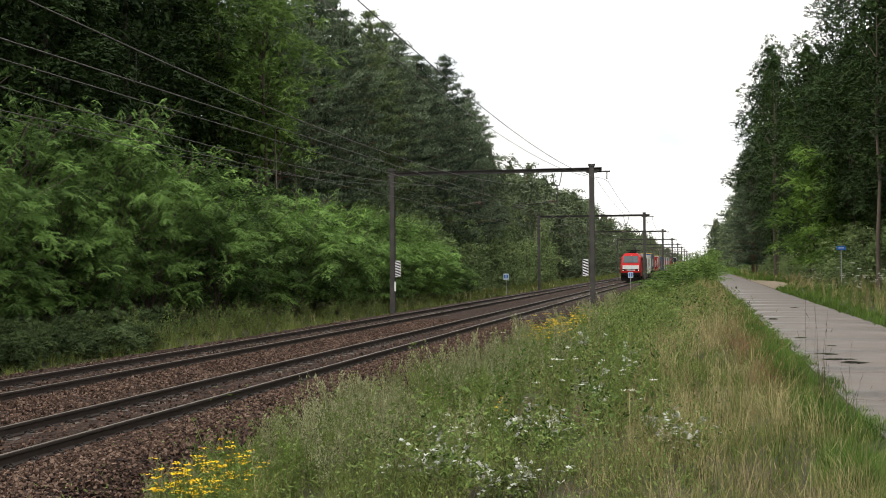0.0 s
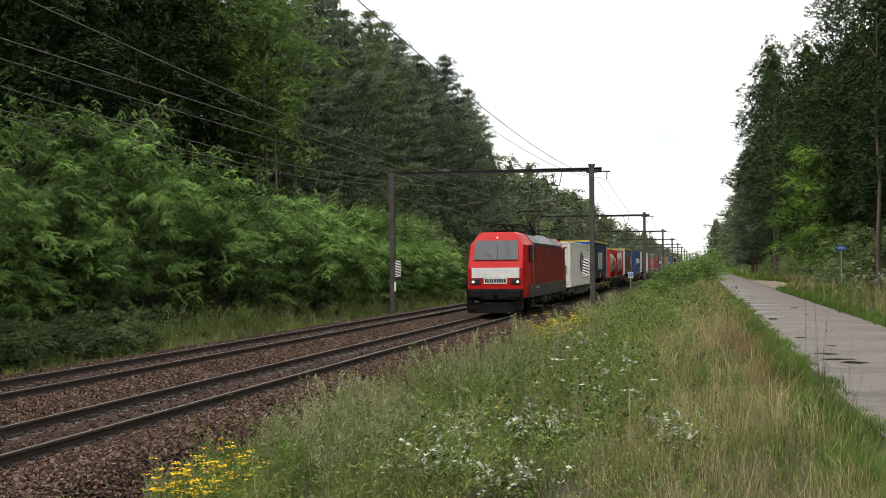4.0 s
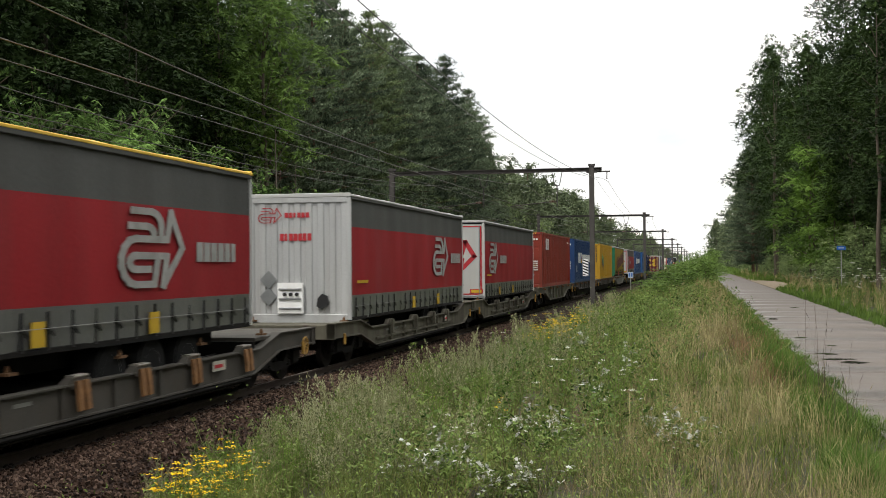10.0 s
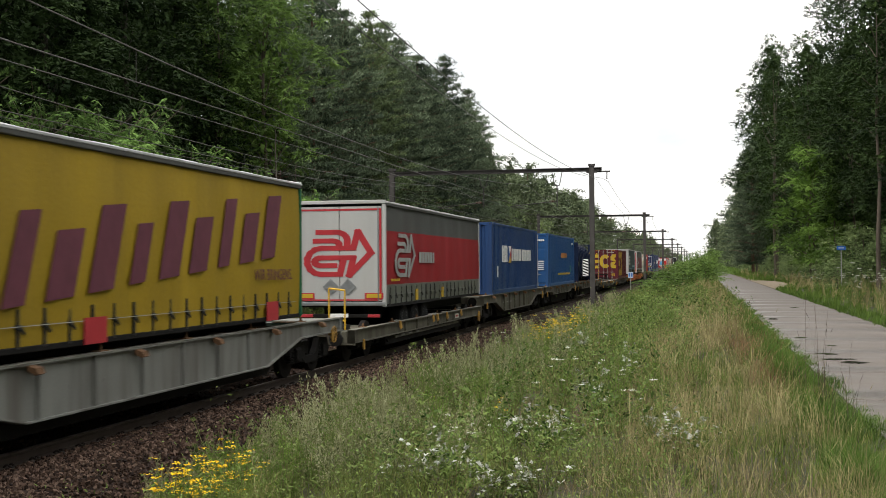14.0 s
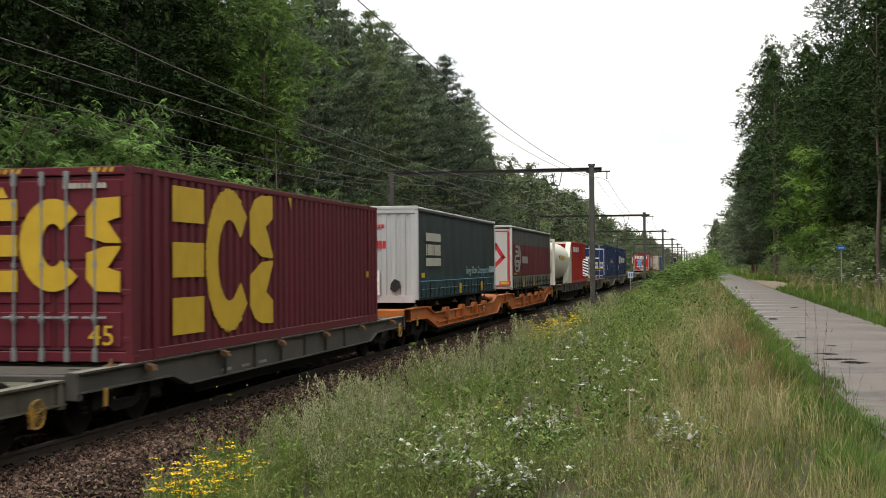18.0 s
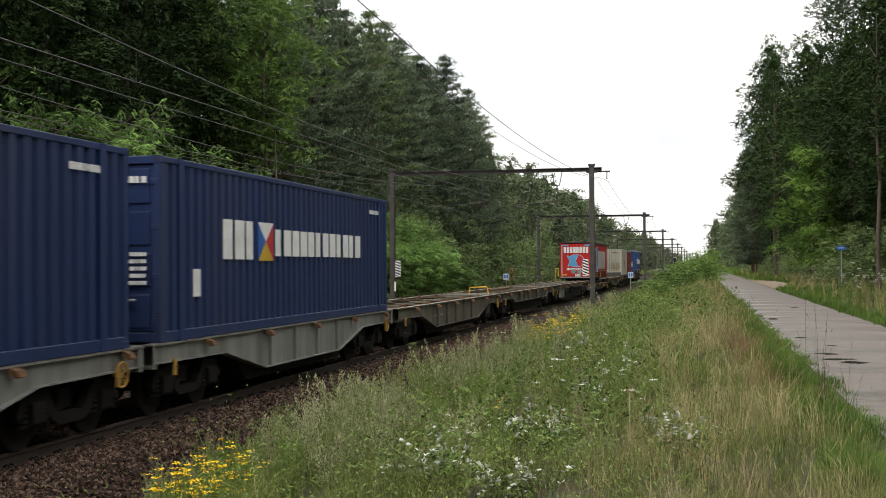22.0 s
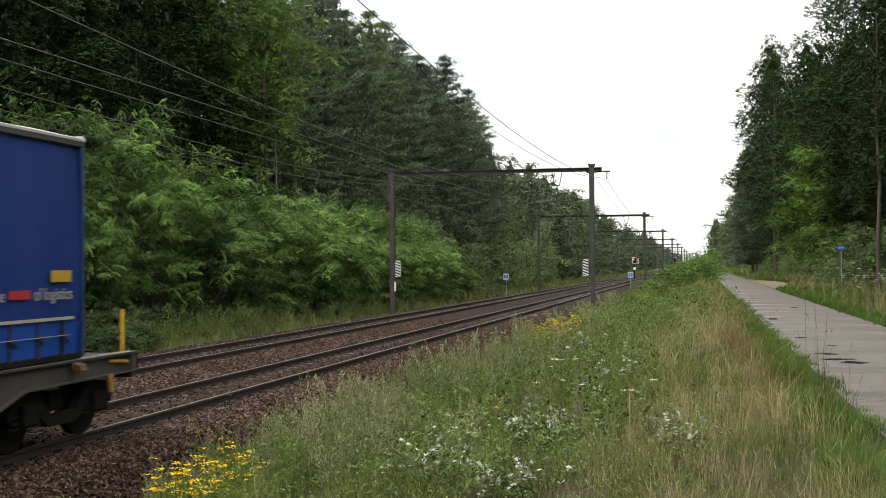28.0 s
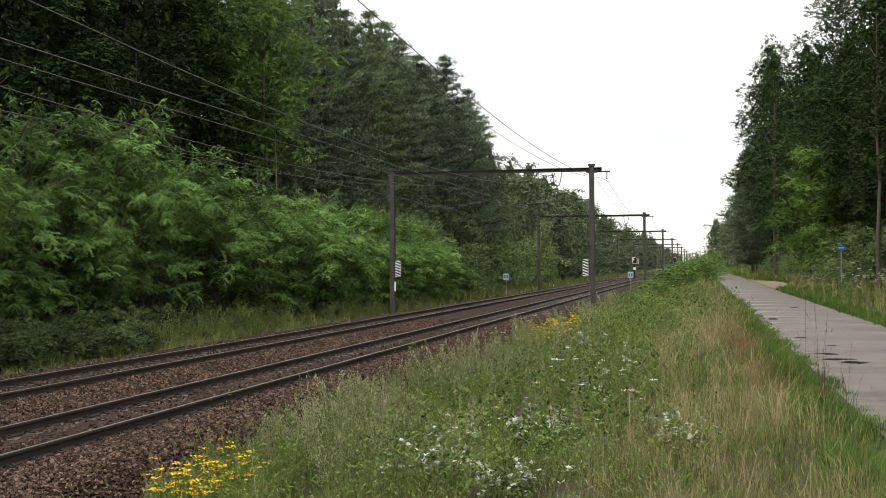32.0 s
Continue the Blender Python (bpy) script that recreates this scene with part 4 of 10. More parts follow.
for i in range(10):
    rows.append((-14.0 - rs.uniform(0, 1.5), 430 * 1.15 ** i, 1.0, rs.uniform(0.55, 0.8)))
plant_row(FARS, rows, 73, "distant_tree", "green tree in the far forest edge with haze in its leaf colour", "tree", "distant trees")

# low dark herbs and brambles in front of the thicket
L_HERB = leafmat("dark_herb_leaves", (0.018, 0.032, 0.012), (0.120, 0.165, 0.065), 0.2, patchy=1.5, speck=0.3)
HERB = [broad_tree("herb", sd, 1.45, 1.05, 0.02, L_HERB, 0.068, 0.022, 900, 8, r0=0.02, inner=250, shape=0.4, nl=20, rl=0.36, low=-0.1) for sd in (141, 142)]
rh = rng(143)
rows = [(-8.9 - 1.5 * rh.random(), 23 + 0.62 * i + rh.uniform(0, 0.4), rh.uniform(0.8, 1.2), rh.uniform(0.6, 1.0) * (1.0 if i < 18 else 0.7)) for i in range(27)]
rows += [(-10.6 - 1.2 * rh.random(), 25 + 1.5 * i, 1.1, rh.uniform(0.7, 1.1)) for i in range(14)]
plant_row(HERB, rows, 144, "bramble_clump", "low dark green bramble and nettle clump beside the far track", "bush", "lineside brambles", ("stem", "foliage"))

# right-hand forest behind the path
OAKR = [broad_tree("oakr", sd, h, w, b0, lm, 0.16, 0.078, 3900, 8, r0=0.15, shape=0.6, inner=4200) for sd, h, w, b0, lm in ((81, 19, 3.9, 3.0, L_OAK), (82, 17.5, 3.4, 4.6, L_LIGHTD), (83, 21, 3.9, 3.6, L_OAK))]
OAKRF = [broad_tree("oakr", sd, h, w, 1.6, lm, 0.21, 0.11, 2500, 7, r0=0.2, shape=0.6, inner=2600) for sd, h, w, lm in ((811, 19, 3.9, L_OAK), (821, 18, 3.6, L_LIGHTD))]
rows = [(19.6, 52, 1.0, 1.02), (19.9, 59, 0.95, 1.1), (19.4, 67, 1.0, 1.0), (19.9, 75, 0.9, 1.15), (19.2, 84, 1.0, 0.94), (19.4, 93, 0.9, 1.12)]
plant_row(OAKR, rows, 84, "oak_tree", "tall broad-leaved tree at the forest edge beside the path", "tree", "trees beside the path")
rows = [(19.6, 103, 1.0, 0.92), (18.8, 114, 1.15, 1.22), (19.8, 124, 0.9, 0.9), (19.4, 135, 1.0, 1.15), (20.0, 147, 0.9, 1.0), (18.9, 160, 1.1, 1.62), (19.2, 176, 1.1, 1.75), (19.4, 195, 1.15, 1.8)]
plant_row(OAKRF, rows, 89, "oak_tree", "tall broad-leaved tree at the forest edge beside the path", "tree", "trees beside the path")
L_YOUNG = leafmat("young_robinia_leaves", (0.030, 0.065, 0.010), (0.190, 0.310, 0.060), 0.3, patchy=0.6, speck=0.2)
YOUNG = [broad_tree("young", 38, 10.0, 3.2, 1.6, L_YOUNG, 0.34, 0.12, 800, 7, r0=0.12, shape=0.6, inner=700, nl=22, rl=1.1, low=-0.3, comb=4)]
plant_row(YOUNG, [(17.4, 92.0, 1.0, 1.0), (18.2, 85.5, 0.75, 0.7)], 90, "young_robinia", "young fresh green robinia in front of the dark forest", "tree", "trees beside the path")
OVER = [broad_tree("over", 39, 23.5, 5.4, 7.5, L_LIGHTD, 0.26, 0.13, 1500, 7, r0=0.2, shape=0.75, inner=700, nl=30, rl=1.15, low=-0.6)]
plant_row(OVER, [(17.0, 131.0, 1.0, 1.0)], 92, "oak_tree", "tall oak with long loose limbs leaning over the path", "tree", "trees beside the path")
plant_row(PINES[2:], [(16.3, 170.0, 0.95, 0.86), (17.6, 186.0, 0.95, 0.9)], 93, "pine_tree", "dark pine standing beside the path", "tree", "trees beside the path")
# slim bare trunks at the forest edge
TR = rng(95)
for (x, y, hh) in ((17.35, 59.0, 13.0), (17.2, 92.4, 11.0), (17.3, 133.0, 11.0), (17.0, 175.0, 12.0)):
    limbs = [(float(t), (math.cos(a) * 1.3, math.sin(a) * 1.3, hh * t + 1.0)) for t, a in zip(np.linspace(0.5, 0.95, 9), np.arange(9) * 2.4)]
    pole = new("bare_trunk", trunk_shape(TR, hh, 0.12, 0.015, limbs).mesh("bare_trunk", M_BARK, True))
    pole.location = (x, y, height(x))
    tagged(pole, "slim grey trunk standing clear of the forest edge", "tree", "trees beside the path")
plant_row(BACK, [(25, 56, 1.1, 1.05), (25, 66, 1.1, 1.05), (25, 77, 1.1, 1.05), (25, 90, 1.1, 1.05), (24.5, 104, 1.1, 1.05), (24, 120, 1.1, 1.05), (24, 138, 1.1, 1.05), (25, 158, 1.1, 1.35), (32, 72, 1.2, 1.2), (32, 100, 1.2, 1.2), (31, 130, 1.2, 1.2), (25.5, 180, 1.1, 1.6)],
          88, "forest_tree", "dark tree standing deeper in the forest", "tree", "forest trees behind")
rows = [(18.2 + rs.uniform(0, 1.8), 47 + 6.0 * i, 0.85, rs.uniform(0.4, 0.8)) for i in range(22)]
rows += [(17.0 + rs.uniform(0, 1.2), 66 + 7.5 * i, 0.6, rs.uniform(0.22, 0.42)) for i in range(24)]
plant_row(SCRUB, rows, 85, "scrub_bush", "dark undergrowth at the foot of the trees beside the path", "bush", "forest undergrowth", ("stem", "foliage"))
rows = [(19.2 + 0.012 * (20 * i) + rs.uniform(0, 2.5), 210 + 20 * i, 1.15, rs.uniform(1.7, 2.2)) for i in range(12)] + [(16.0 + rs.uniform(0, 8), 480 + 40 * i, 1.5, 1.6) for i in range(6)]
rows += [(18.2 + 0.004 * (y - 300) + rs.uniform(0, 0.8), y, 0.85, rs.uniform(1.05, 1.3)) for y in (285, 320, 360, 405, 455, 510, 570, 640, 720, 820)]
plant_row(FARS, rows, 86, "distant_tree", "green tree in the far forest edge with haze in its leaf colour", "tree", "distant trees")

# brambles between the track and the path, further on
rows = [(7.2, 62, 0.55, 0.18), (8.0, 70, 0.7, 0.22), (6.4, 76, 0.6, 0.20), (8.4, 82, 0.8, 0.26), (7.0, 90, 0.8, 0.27), (9.0, 98, 0.9, 0.30), (6.2, 104, 0.8, 0.29), (8.0, 114, 1.0, 0.36), (9.6, 124, 1.0, 0.37), (6.6, 130, 0.9, 0.36), (8.4, 142, 1.1, 0.45), (10.2, 150, 1.0, 0.37), (7.0, 165, 1.1, 0.42), (9.4, 180, 1.2, 0.48), (11.0, 196, 1.2, 0.72), (7.5, 205, 1.2, 0.6), (9.6, 86, 0.6, 0.37), (10.0, 112, 0.7, 0.44), (10.2, 138, 0.7, 0.54), (9.0, 158, 0.8, 0.60), (10.4, 172, 0.8, 0.66)]
L_BRAMBLE = leafmat("bramble_leaves", (0.030, 0.060, 0.013), (0.190, 0.290, 0.070), 0.25, patchy=1.2)
SCRUBL = [broad_tree("scrubl", 66, 6.0, 2.4, 0.1, L_BRAMBLE, 0.20, 0.11, 520, 6, r0=0.06, inner=500, shape=0.5, nl=16, rl=0.9)]
plant_row(SCRUBL, rows, 87, "bramble_bush", "low green bramble bush on the verge", "bush", "verge brambles", ("stem", "foliage"))
# ---------------------------------------------------------------- grass and weeds
G_GREEN = leafmat("verge_grass", (0.030, 0.046, 0.012), (0.215, 0.250, 0.070), 0.22, patchy=0.9)
G_FRESH = leafmat("fresh_edge_grass", (0.026, 0.055, 0.009), (0.150, 0.225, 0.046), 0.25, patchy=2.2)
G_STRAW = leafmat("dry_grass", (0.175, 0.150, 0.068), (0.46, 0.395, 0.200), 0.2, patchy=2.2)
G_WEED = leafmat("weed_leaves", (0.018, 0.038, 0.010), (0.190, 0.255, 0.072), 0.22, patchy=1.1, speck=0.55)
G_MUG = leafmat("grey_green_spikes", (0.20, 0.21, 0.105), (0.46, 0.46, 0.28), 0.3, patchy=2.0, speck=0.3)
G_MUGLEAF = leafmat("grey_green_leaves", (0.060, 0.078, 0.032), (0.19, 0.225, 0.10), 0.3, patchy=2.0, speck=0.3)
G_FEATHER = leafmat("feathery_green_leaves", (0.045, 0.090, 0.016), (0.220, 0.330, 0.062), 0.3, patchy=2.0, speck=0.35)
G_RUSTY = leafmat("rust_brown_stalks", (0.13, 0.075, 0.040), (0.34, 0.215, 0.115), 0.2, patchy=2.0)
G_DARKHEAD = leafmat("dark_seed_heads", (0.055, 0.042, 0.032), (0.11, 0.085, 0.065), 0.1)
G_SILVER = leafmat("silvery_leaves", (0.16, 0.18, 0.14), (0.58, 0.59, 0.53), 0.2, patchy=4.0, speck=0.6)
G_YELLOW = leafmat("yellow_flower_heads", (0.50, 0.32, 0.01), (0.75, 0.52, 0.02), 0.1)
G_WHITE = leafmat("white_flower_heads", (0.50, 0.50, 0.44), (0.75, 0.75, 0.68), 0.2)
G_EDGE = leafmat("lush_edge_grass", (0.024, 0.052, 0.009), (0.125, 0.205, 0.042), 0.25, patchy=2.2)
G_LITTER = leafmat("dead_brown_stalks", (0.070, 0.048, 0.028), (0.25, 0.185, 0.11), 0.15, patchy=2.0)
G_STEM = mat("green_brown_stem", (0.15, 0.15, 0.06), 0.8, 0, 0.3)
EX, EY = 9.34, 0.0


def ribbons(name, base, hgt, wid, bend, ang, r, material, heads=0.0):
    """Blades: two quads each, bending over towards ang."""
    n = len(base)
    d = np.stack([np.cos(ang), np.sin(ang), np.zeros(n)], 1)
    f = r.uniform(0, 2 * np.pi, n)
    w = np.stack([np.cos(f), np.sin(f), np.zeros(n)], 1) * (wid * 0.5)[:, None]
    up = np.array([0, 0, 1.0])
    mid = base + up * (hgt * 0.58)[:, None] + d * (hgt * bend * 0.28)[:, None]
    tip = base + up * (hgt * (1 - 0.25 * bend))[:, None] + d * (hgt * bend)[:, None]
    v = np.stack([base - w, base + w, mid - w * 0.8, mid + w * 0.8, tip - w * 0.12, tip + w * 0.12], 1)
    idx = np.array([0, 1, 3, 2, 2, 3, 5, 4])
    loops = (np.arange(n)[:, None] * 6 + idx[None]).ravel().astype(np.int32)
    verts = v.reshape(-1, 3)
    me = bpy.data.meshes.new(name)
    me.vertices.add(len(verts))
    me.vertices.foreach_set("co", verts.astype(np.float32).ravel())
    me.loops.add(len(loops))
    me.loops.foreach_set("vertex_index", loops)
    me.polygons.add(2 * n)
    me.polygons.foreach_set("loop_start", np.arange(0, 8 * n, 4, dtype=np.int32))
    me.update(calc_edges=True)
    me.materials.append(material)
    return me, tip, d


HX = np.array(PX)
HZ = np.array(PZ)


def scatter(r, n, x0, x1, y0, y1, near=True, p=2.0):
    """Points in a strip, thinning out with the distance from the eye."""
    u = r.random(n)
    if near:
        y = 1.0 / (1.0 / y0 + u * (1.0 / y1 - 1.0 / y0)) if p == 2 else y0 * (y1 / y0) ** u
    else:
        y = y0 + (y1 - y0) * u
    x = r.uniform(x0, x1, n)
    return x, y


def patch(x, y, k, seed):
    """A soft patchy field between 0 and 1."""
    return 0.5 + 0.25 * (np.sin(x * k + seed) * np.cos(y * k * 0.7 + seed * 2.1) + np.sin(x * k * 0.43 - y * k * 0.61 + seed * 0.7) + 0.5 * np.sin(x * k * 2.1 + y * k * 1.7 + seed))


def sward(name, seed, n, x0, x1, y0, y1, h0, h1, width, bend, material, label, where=None, p=1, heads=None, tuft=0):
    r = rng(seed)
    x, y = scatter(r, n, x0, x1, y0, y1, True, p)
    if where is not None:
        k = r.random(n) < where(x, y)
        x, y = x[k], y[k]
    n = len(x)
    lean = r.uniform(0, 6.28, n)
    if tuft:
        # blades gather in tufts that lean and arch one way
        ti = r.integers(0, max(1, n // tuft), n)
        x, y = x[ti] + r.normal(0, 0.045, n), y[ti] + r.normal(0, 0.045, n)
        lean = lean[ti] + r.normal(0, 0.9, n)
    z = np.interp(x, HX, HZ) - 0.03
    dist = np.hypot(x - EX, y - EY)
    clump = 0.45 + 1.25 * patch(x, y, 2.3, seed) ** 1.4
    h = r.uniform(h0, h1, n) * clump * np.where(x > 0, np.clip((x - 3.0) / 1.6, 0.35, 1), 1) * np.where((x > 8) & (x < 11.6), np.clip((11.35 - x) / 0.95, 0.3, 1), 1)
    w = np.maximum(width, dist * 0.00034) * r.uniform(0.7, 1.3, n)
    b = r.uniform(0.05, bend, n) * (0.6 + 0.8 * patch(x, y, 3.1, seed + 3.0))
    me, tip, d = ribbons(name, np.stack([x, y, z], 1), h, w, b, lean, r, material)
    ob = new(name, me)
    tagged(ob, label, "grass", kind="stuff")
    if heads is not None:
        k = r.random(n) < heads[0]
        c = tip[k]
        u = unit(d[k] * 0.5 + np.array([0, 0, 1.0]) + r.normal(0, 0.2, (len(c), 3)))
        q = quads(c, u, unit(np.cross(u, r.normal(0, 1, (len(c), 3)))), heads[1] * r.uniform(0.7, 1.3, len(c)), np.maximum(0.0045, 0.00035 * dist[k]))
        hob = part("seed_heads", fast_mesh("seed_heads", q.reshape(-1, 3), 4, material), None, ob)
        hob["kind"] = "stuff"
    return ob


straw_at = lambda x, y: np.clip((x - 8.0) / 0.9, 0.06, 1) * np.clip(2.6 * patch(x, y, 1.7, 2.0) - 0.75, 0.06, 1) * np.clip((10.75 - x) / 0.5, 0.0, 1)
green_at = lambda x, y: np.clip((x - 3.35 - 0.5 * patch(x, y, 1.7, 6.0)) / 0.5, 0, 1) * np.clip(1.1 - 0.5 * (x > 8.4) * patch(x, y, 0.8, 2.0), 0.15, 1)
hollows = lambda x, y: np.where(patch(x, y, 3.4, 8.0) < 0.45, 0.14, 1.0)
sward("verge_grass", 101, 100000, 3.1, 11.05, 6.5, 75, 0.12, 0.40, 0.005, 0.9, G_GREEN, "uneven olive green verge grass between track and path", lambda x, y: green_at(x, y) * hollows(x, y), tuft=9)
sward("dry_grass", 102, 40000, 5.2, 10.8, 6.5, 85, 0.30, 0.74, 0.0026, 1.1, G_STRAW, "tall straw-coloured dry grass beside the path", straw_at, heads=(0.25, 0.075), tuft=16)
sward("dead_stalks", 116, 11000, 6.2, 10.5, 7.0, 60, 0.2, 0.55, 0.003, 1.4, G_LITTER, "brown dead stalks lying among the weeds", lambda x, y: np.clip(2.0 * patch(x, y, 1.3, 12.0) - 0.5, 0.05, 1), tuft=5)
sward("edge_grass", 103, 30000, 10.35, 11.24, 7.0, 60, 0.24, 0.50, 0.006, 1.2, G_EDGE, "fresh green grass along the path edge", tuft=10)
sward("edge_grass", 113, 5000, 8.6, 11.1, 9.5, 26, 0.15, 0.40, 0.006, 1.1, G_FRESH, "fresh green grass near the path", tuft=12)
sward("rusty_grass", 114, 2800, 9.9, 10.85, 15, 48, 0.3, 0.62, 0.004, 0.7, G_RUSTY, "rust-brown dead stalks along the path edge", lambda x, y: np.clip(2.4 * patch(x, y, 1.1, 9.0) - 0.6, 0, 1), tuft=10)
sward("dark_spiked_grass", 115, 60, 10.45, 10.95, 12.5, 17.5, 0.85, 1.3, 0.004, 0.15, G_DARKHEAD, "tall grass with dark narrow seed heads", heads=(0.9, 0.13))
sward("far_verge_grass", 104, 26000, -12.6, -7.75, 22, 150, 0.20, 0.52, 0.012, 0.9, G_GREEN, "rough grass beyond the far track", tuft=8)
sward("far_dry_grass", 105, 1500, -11.0, -7.8, 42, 170, 0.3, 0.6, 0.012, 0.6, G_STRAW, "dry grass beyond the far track", lambda x, y: np.clip(2.2 * patch(x, y, 0.5, 3.0) - 0.8, 0.02, 1), heads=(0.4, 0.12), tuft=8)
off_spur = lambda x, y: (x > np.interp(y, SPUR_Y, SPUR_X, left=0, right=0)) * 1.0
sward("forest_edge_grass", 106, 24000, 14.15, 19.5, 28, 200, 0.18, 0.5, 0.01, 0.8, G_FRESH, "green grass between path and forest", off_spur, tuft=9)
sward("forest_dry_grass", 107, 7000, 14.8, 18.5, 28, 200, 0.4, 0.8, 0.008, 0.6, G_STRAW, "dry grass between path and forest", lambda x, y: np.clip(2.0 * patch(x, y, 0.5, 3.0) - 0.5, 0.05, 1) * off_spur(x, y), heads=(0.4, 0.12), tuft=10)
sward("distant_verge_grass", 108, 12000, 3.0, 11.0, 60, 240, 0.3, 0.7, 0.02, 0.5, G_GREEN, "rough grass on the distant verge")
sward("far_line_grass", 118, 6000, -13.5, -7.8, 140, 480, 0.3, 0.7, 0.03, 0.6, G_GREEN, "rough grass far along the railway")
sward("distant_path_grass", 117, 7000, 14.2, 19.5, 120, 420, 0.3, 0.6, 0.03, 0.6, G_FRESH, "rough grass along the distant forest edge")
sward("path_side_grass", 109, 10000, 14.05, 14.8, 20, 120, 0.1, 0.3, 0.01, 0.9, G_EDGE, "short grass along the far path edge", off_spur, tuft=8)


# a low cover of mixed broad leaves between the grass
rc = rng(120)
k = 1500
cx, cy = scatter(rc, k, 5.4, 9.4, 6.8, 62, True, 1)
keepc = rc.random(k) < np.clip(1.25 - 0.35 * np.clip(cx - 7.2, 0, 3) + 0.3 * patch(cx, cy, 1.1, 4.0), 0.1, 1)
cx, cy = cx[keepc], cy[keepc]
k = len(cx)
dc = np.hypot(cx - EX, cy - EY)
ch = rc.uniform(0.12, 0.60, k) * (0.35 + 1.0 * patch(cx, cy, 1.3, 5.0))
cen = np.stack([cx, cy, np.interp(cx, HX, HZ) + ch], 1)
q = leaf_cloud(rc, cen, np.stack([np.full(k, 0.13), np.full(k, 0.13), ch * 0.38], 1), 26, np.repeat(np.maximum(0.034, dc * 0.0022), 26), np.repeat(np.maximum(0.012, dc * 0.0009), 26), 0.5)
tagged(new("weed_cover", fast_mesh("weed_cover", q.reshape(-1, 3), 4, G_WEED)), "dense low cover of mixed green weeds", "weeds", kind="stuff")


# taller broad-leaved patches that stand out against the dark hollows
G_BROAD = leafmat("broad_weed_leaves", (0.030, 0.062, 0.014), (0.20, 0.275, 0.085), 0.25, patchy=1.6, speck=0.5)
rc = rng(121)
k = 420
cx, cy = scatter(rc, k, 6.6, 9.0, 9.5, 50, True, 1)
keepc = patch(cx, cy, 1.7, 11.0) > 0.5
cx, cy = cx[keepc], cy[keepc]
k = len(cx)
dc = np.hypot(cx - EX, cy - EY)
ch = rc.uniform(0.25, 0.62, k)
cen = np.stack([cx, cy, np.interp(cx, HX, HZ) + ch], 1)
q = leaf_cloud(rc, cen, np.stack([np.full(k, 0.10), np.full(k, 0.10), ch * 0.34], 1), 22, np.repeat(np.maximum(0.058, dc * 0.0026), 22), np.repeat(np.maximum(0.026, dc * 0.0012), 22), 0.5)
tagged(new("broad_leaved_weeds", fast_mesh("broad_leaved_weeds", q.reshape(-1, 3), 4, G_BROAD)), "broad-leaved green weeds standing in loose patches", "weeds", kind="stuff")


# ---- single weeds: built once, then set out
def stems_shape(r, tips, r0=0.006):
    s = Shape()
    for t in tips:
        t = Vector(t)
        s.tube((t.x * 0.15, t.y * 0.15, 0), t * 0.55 + Vector((0, 0, 0.03)), r0, r0 * 0.8, 4, False)
        s.tube(t * 0.55 + Vector((0, 0, 0.03)), t, r0 * 0.8, r0 * 0.4, 4, False)
    return s


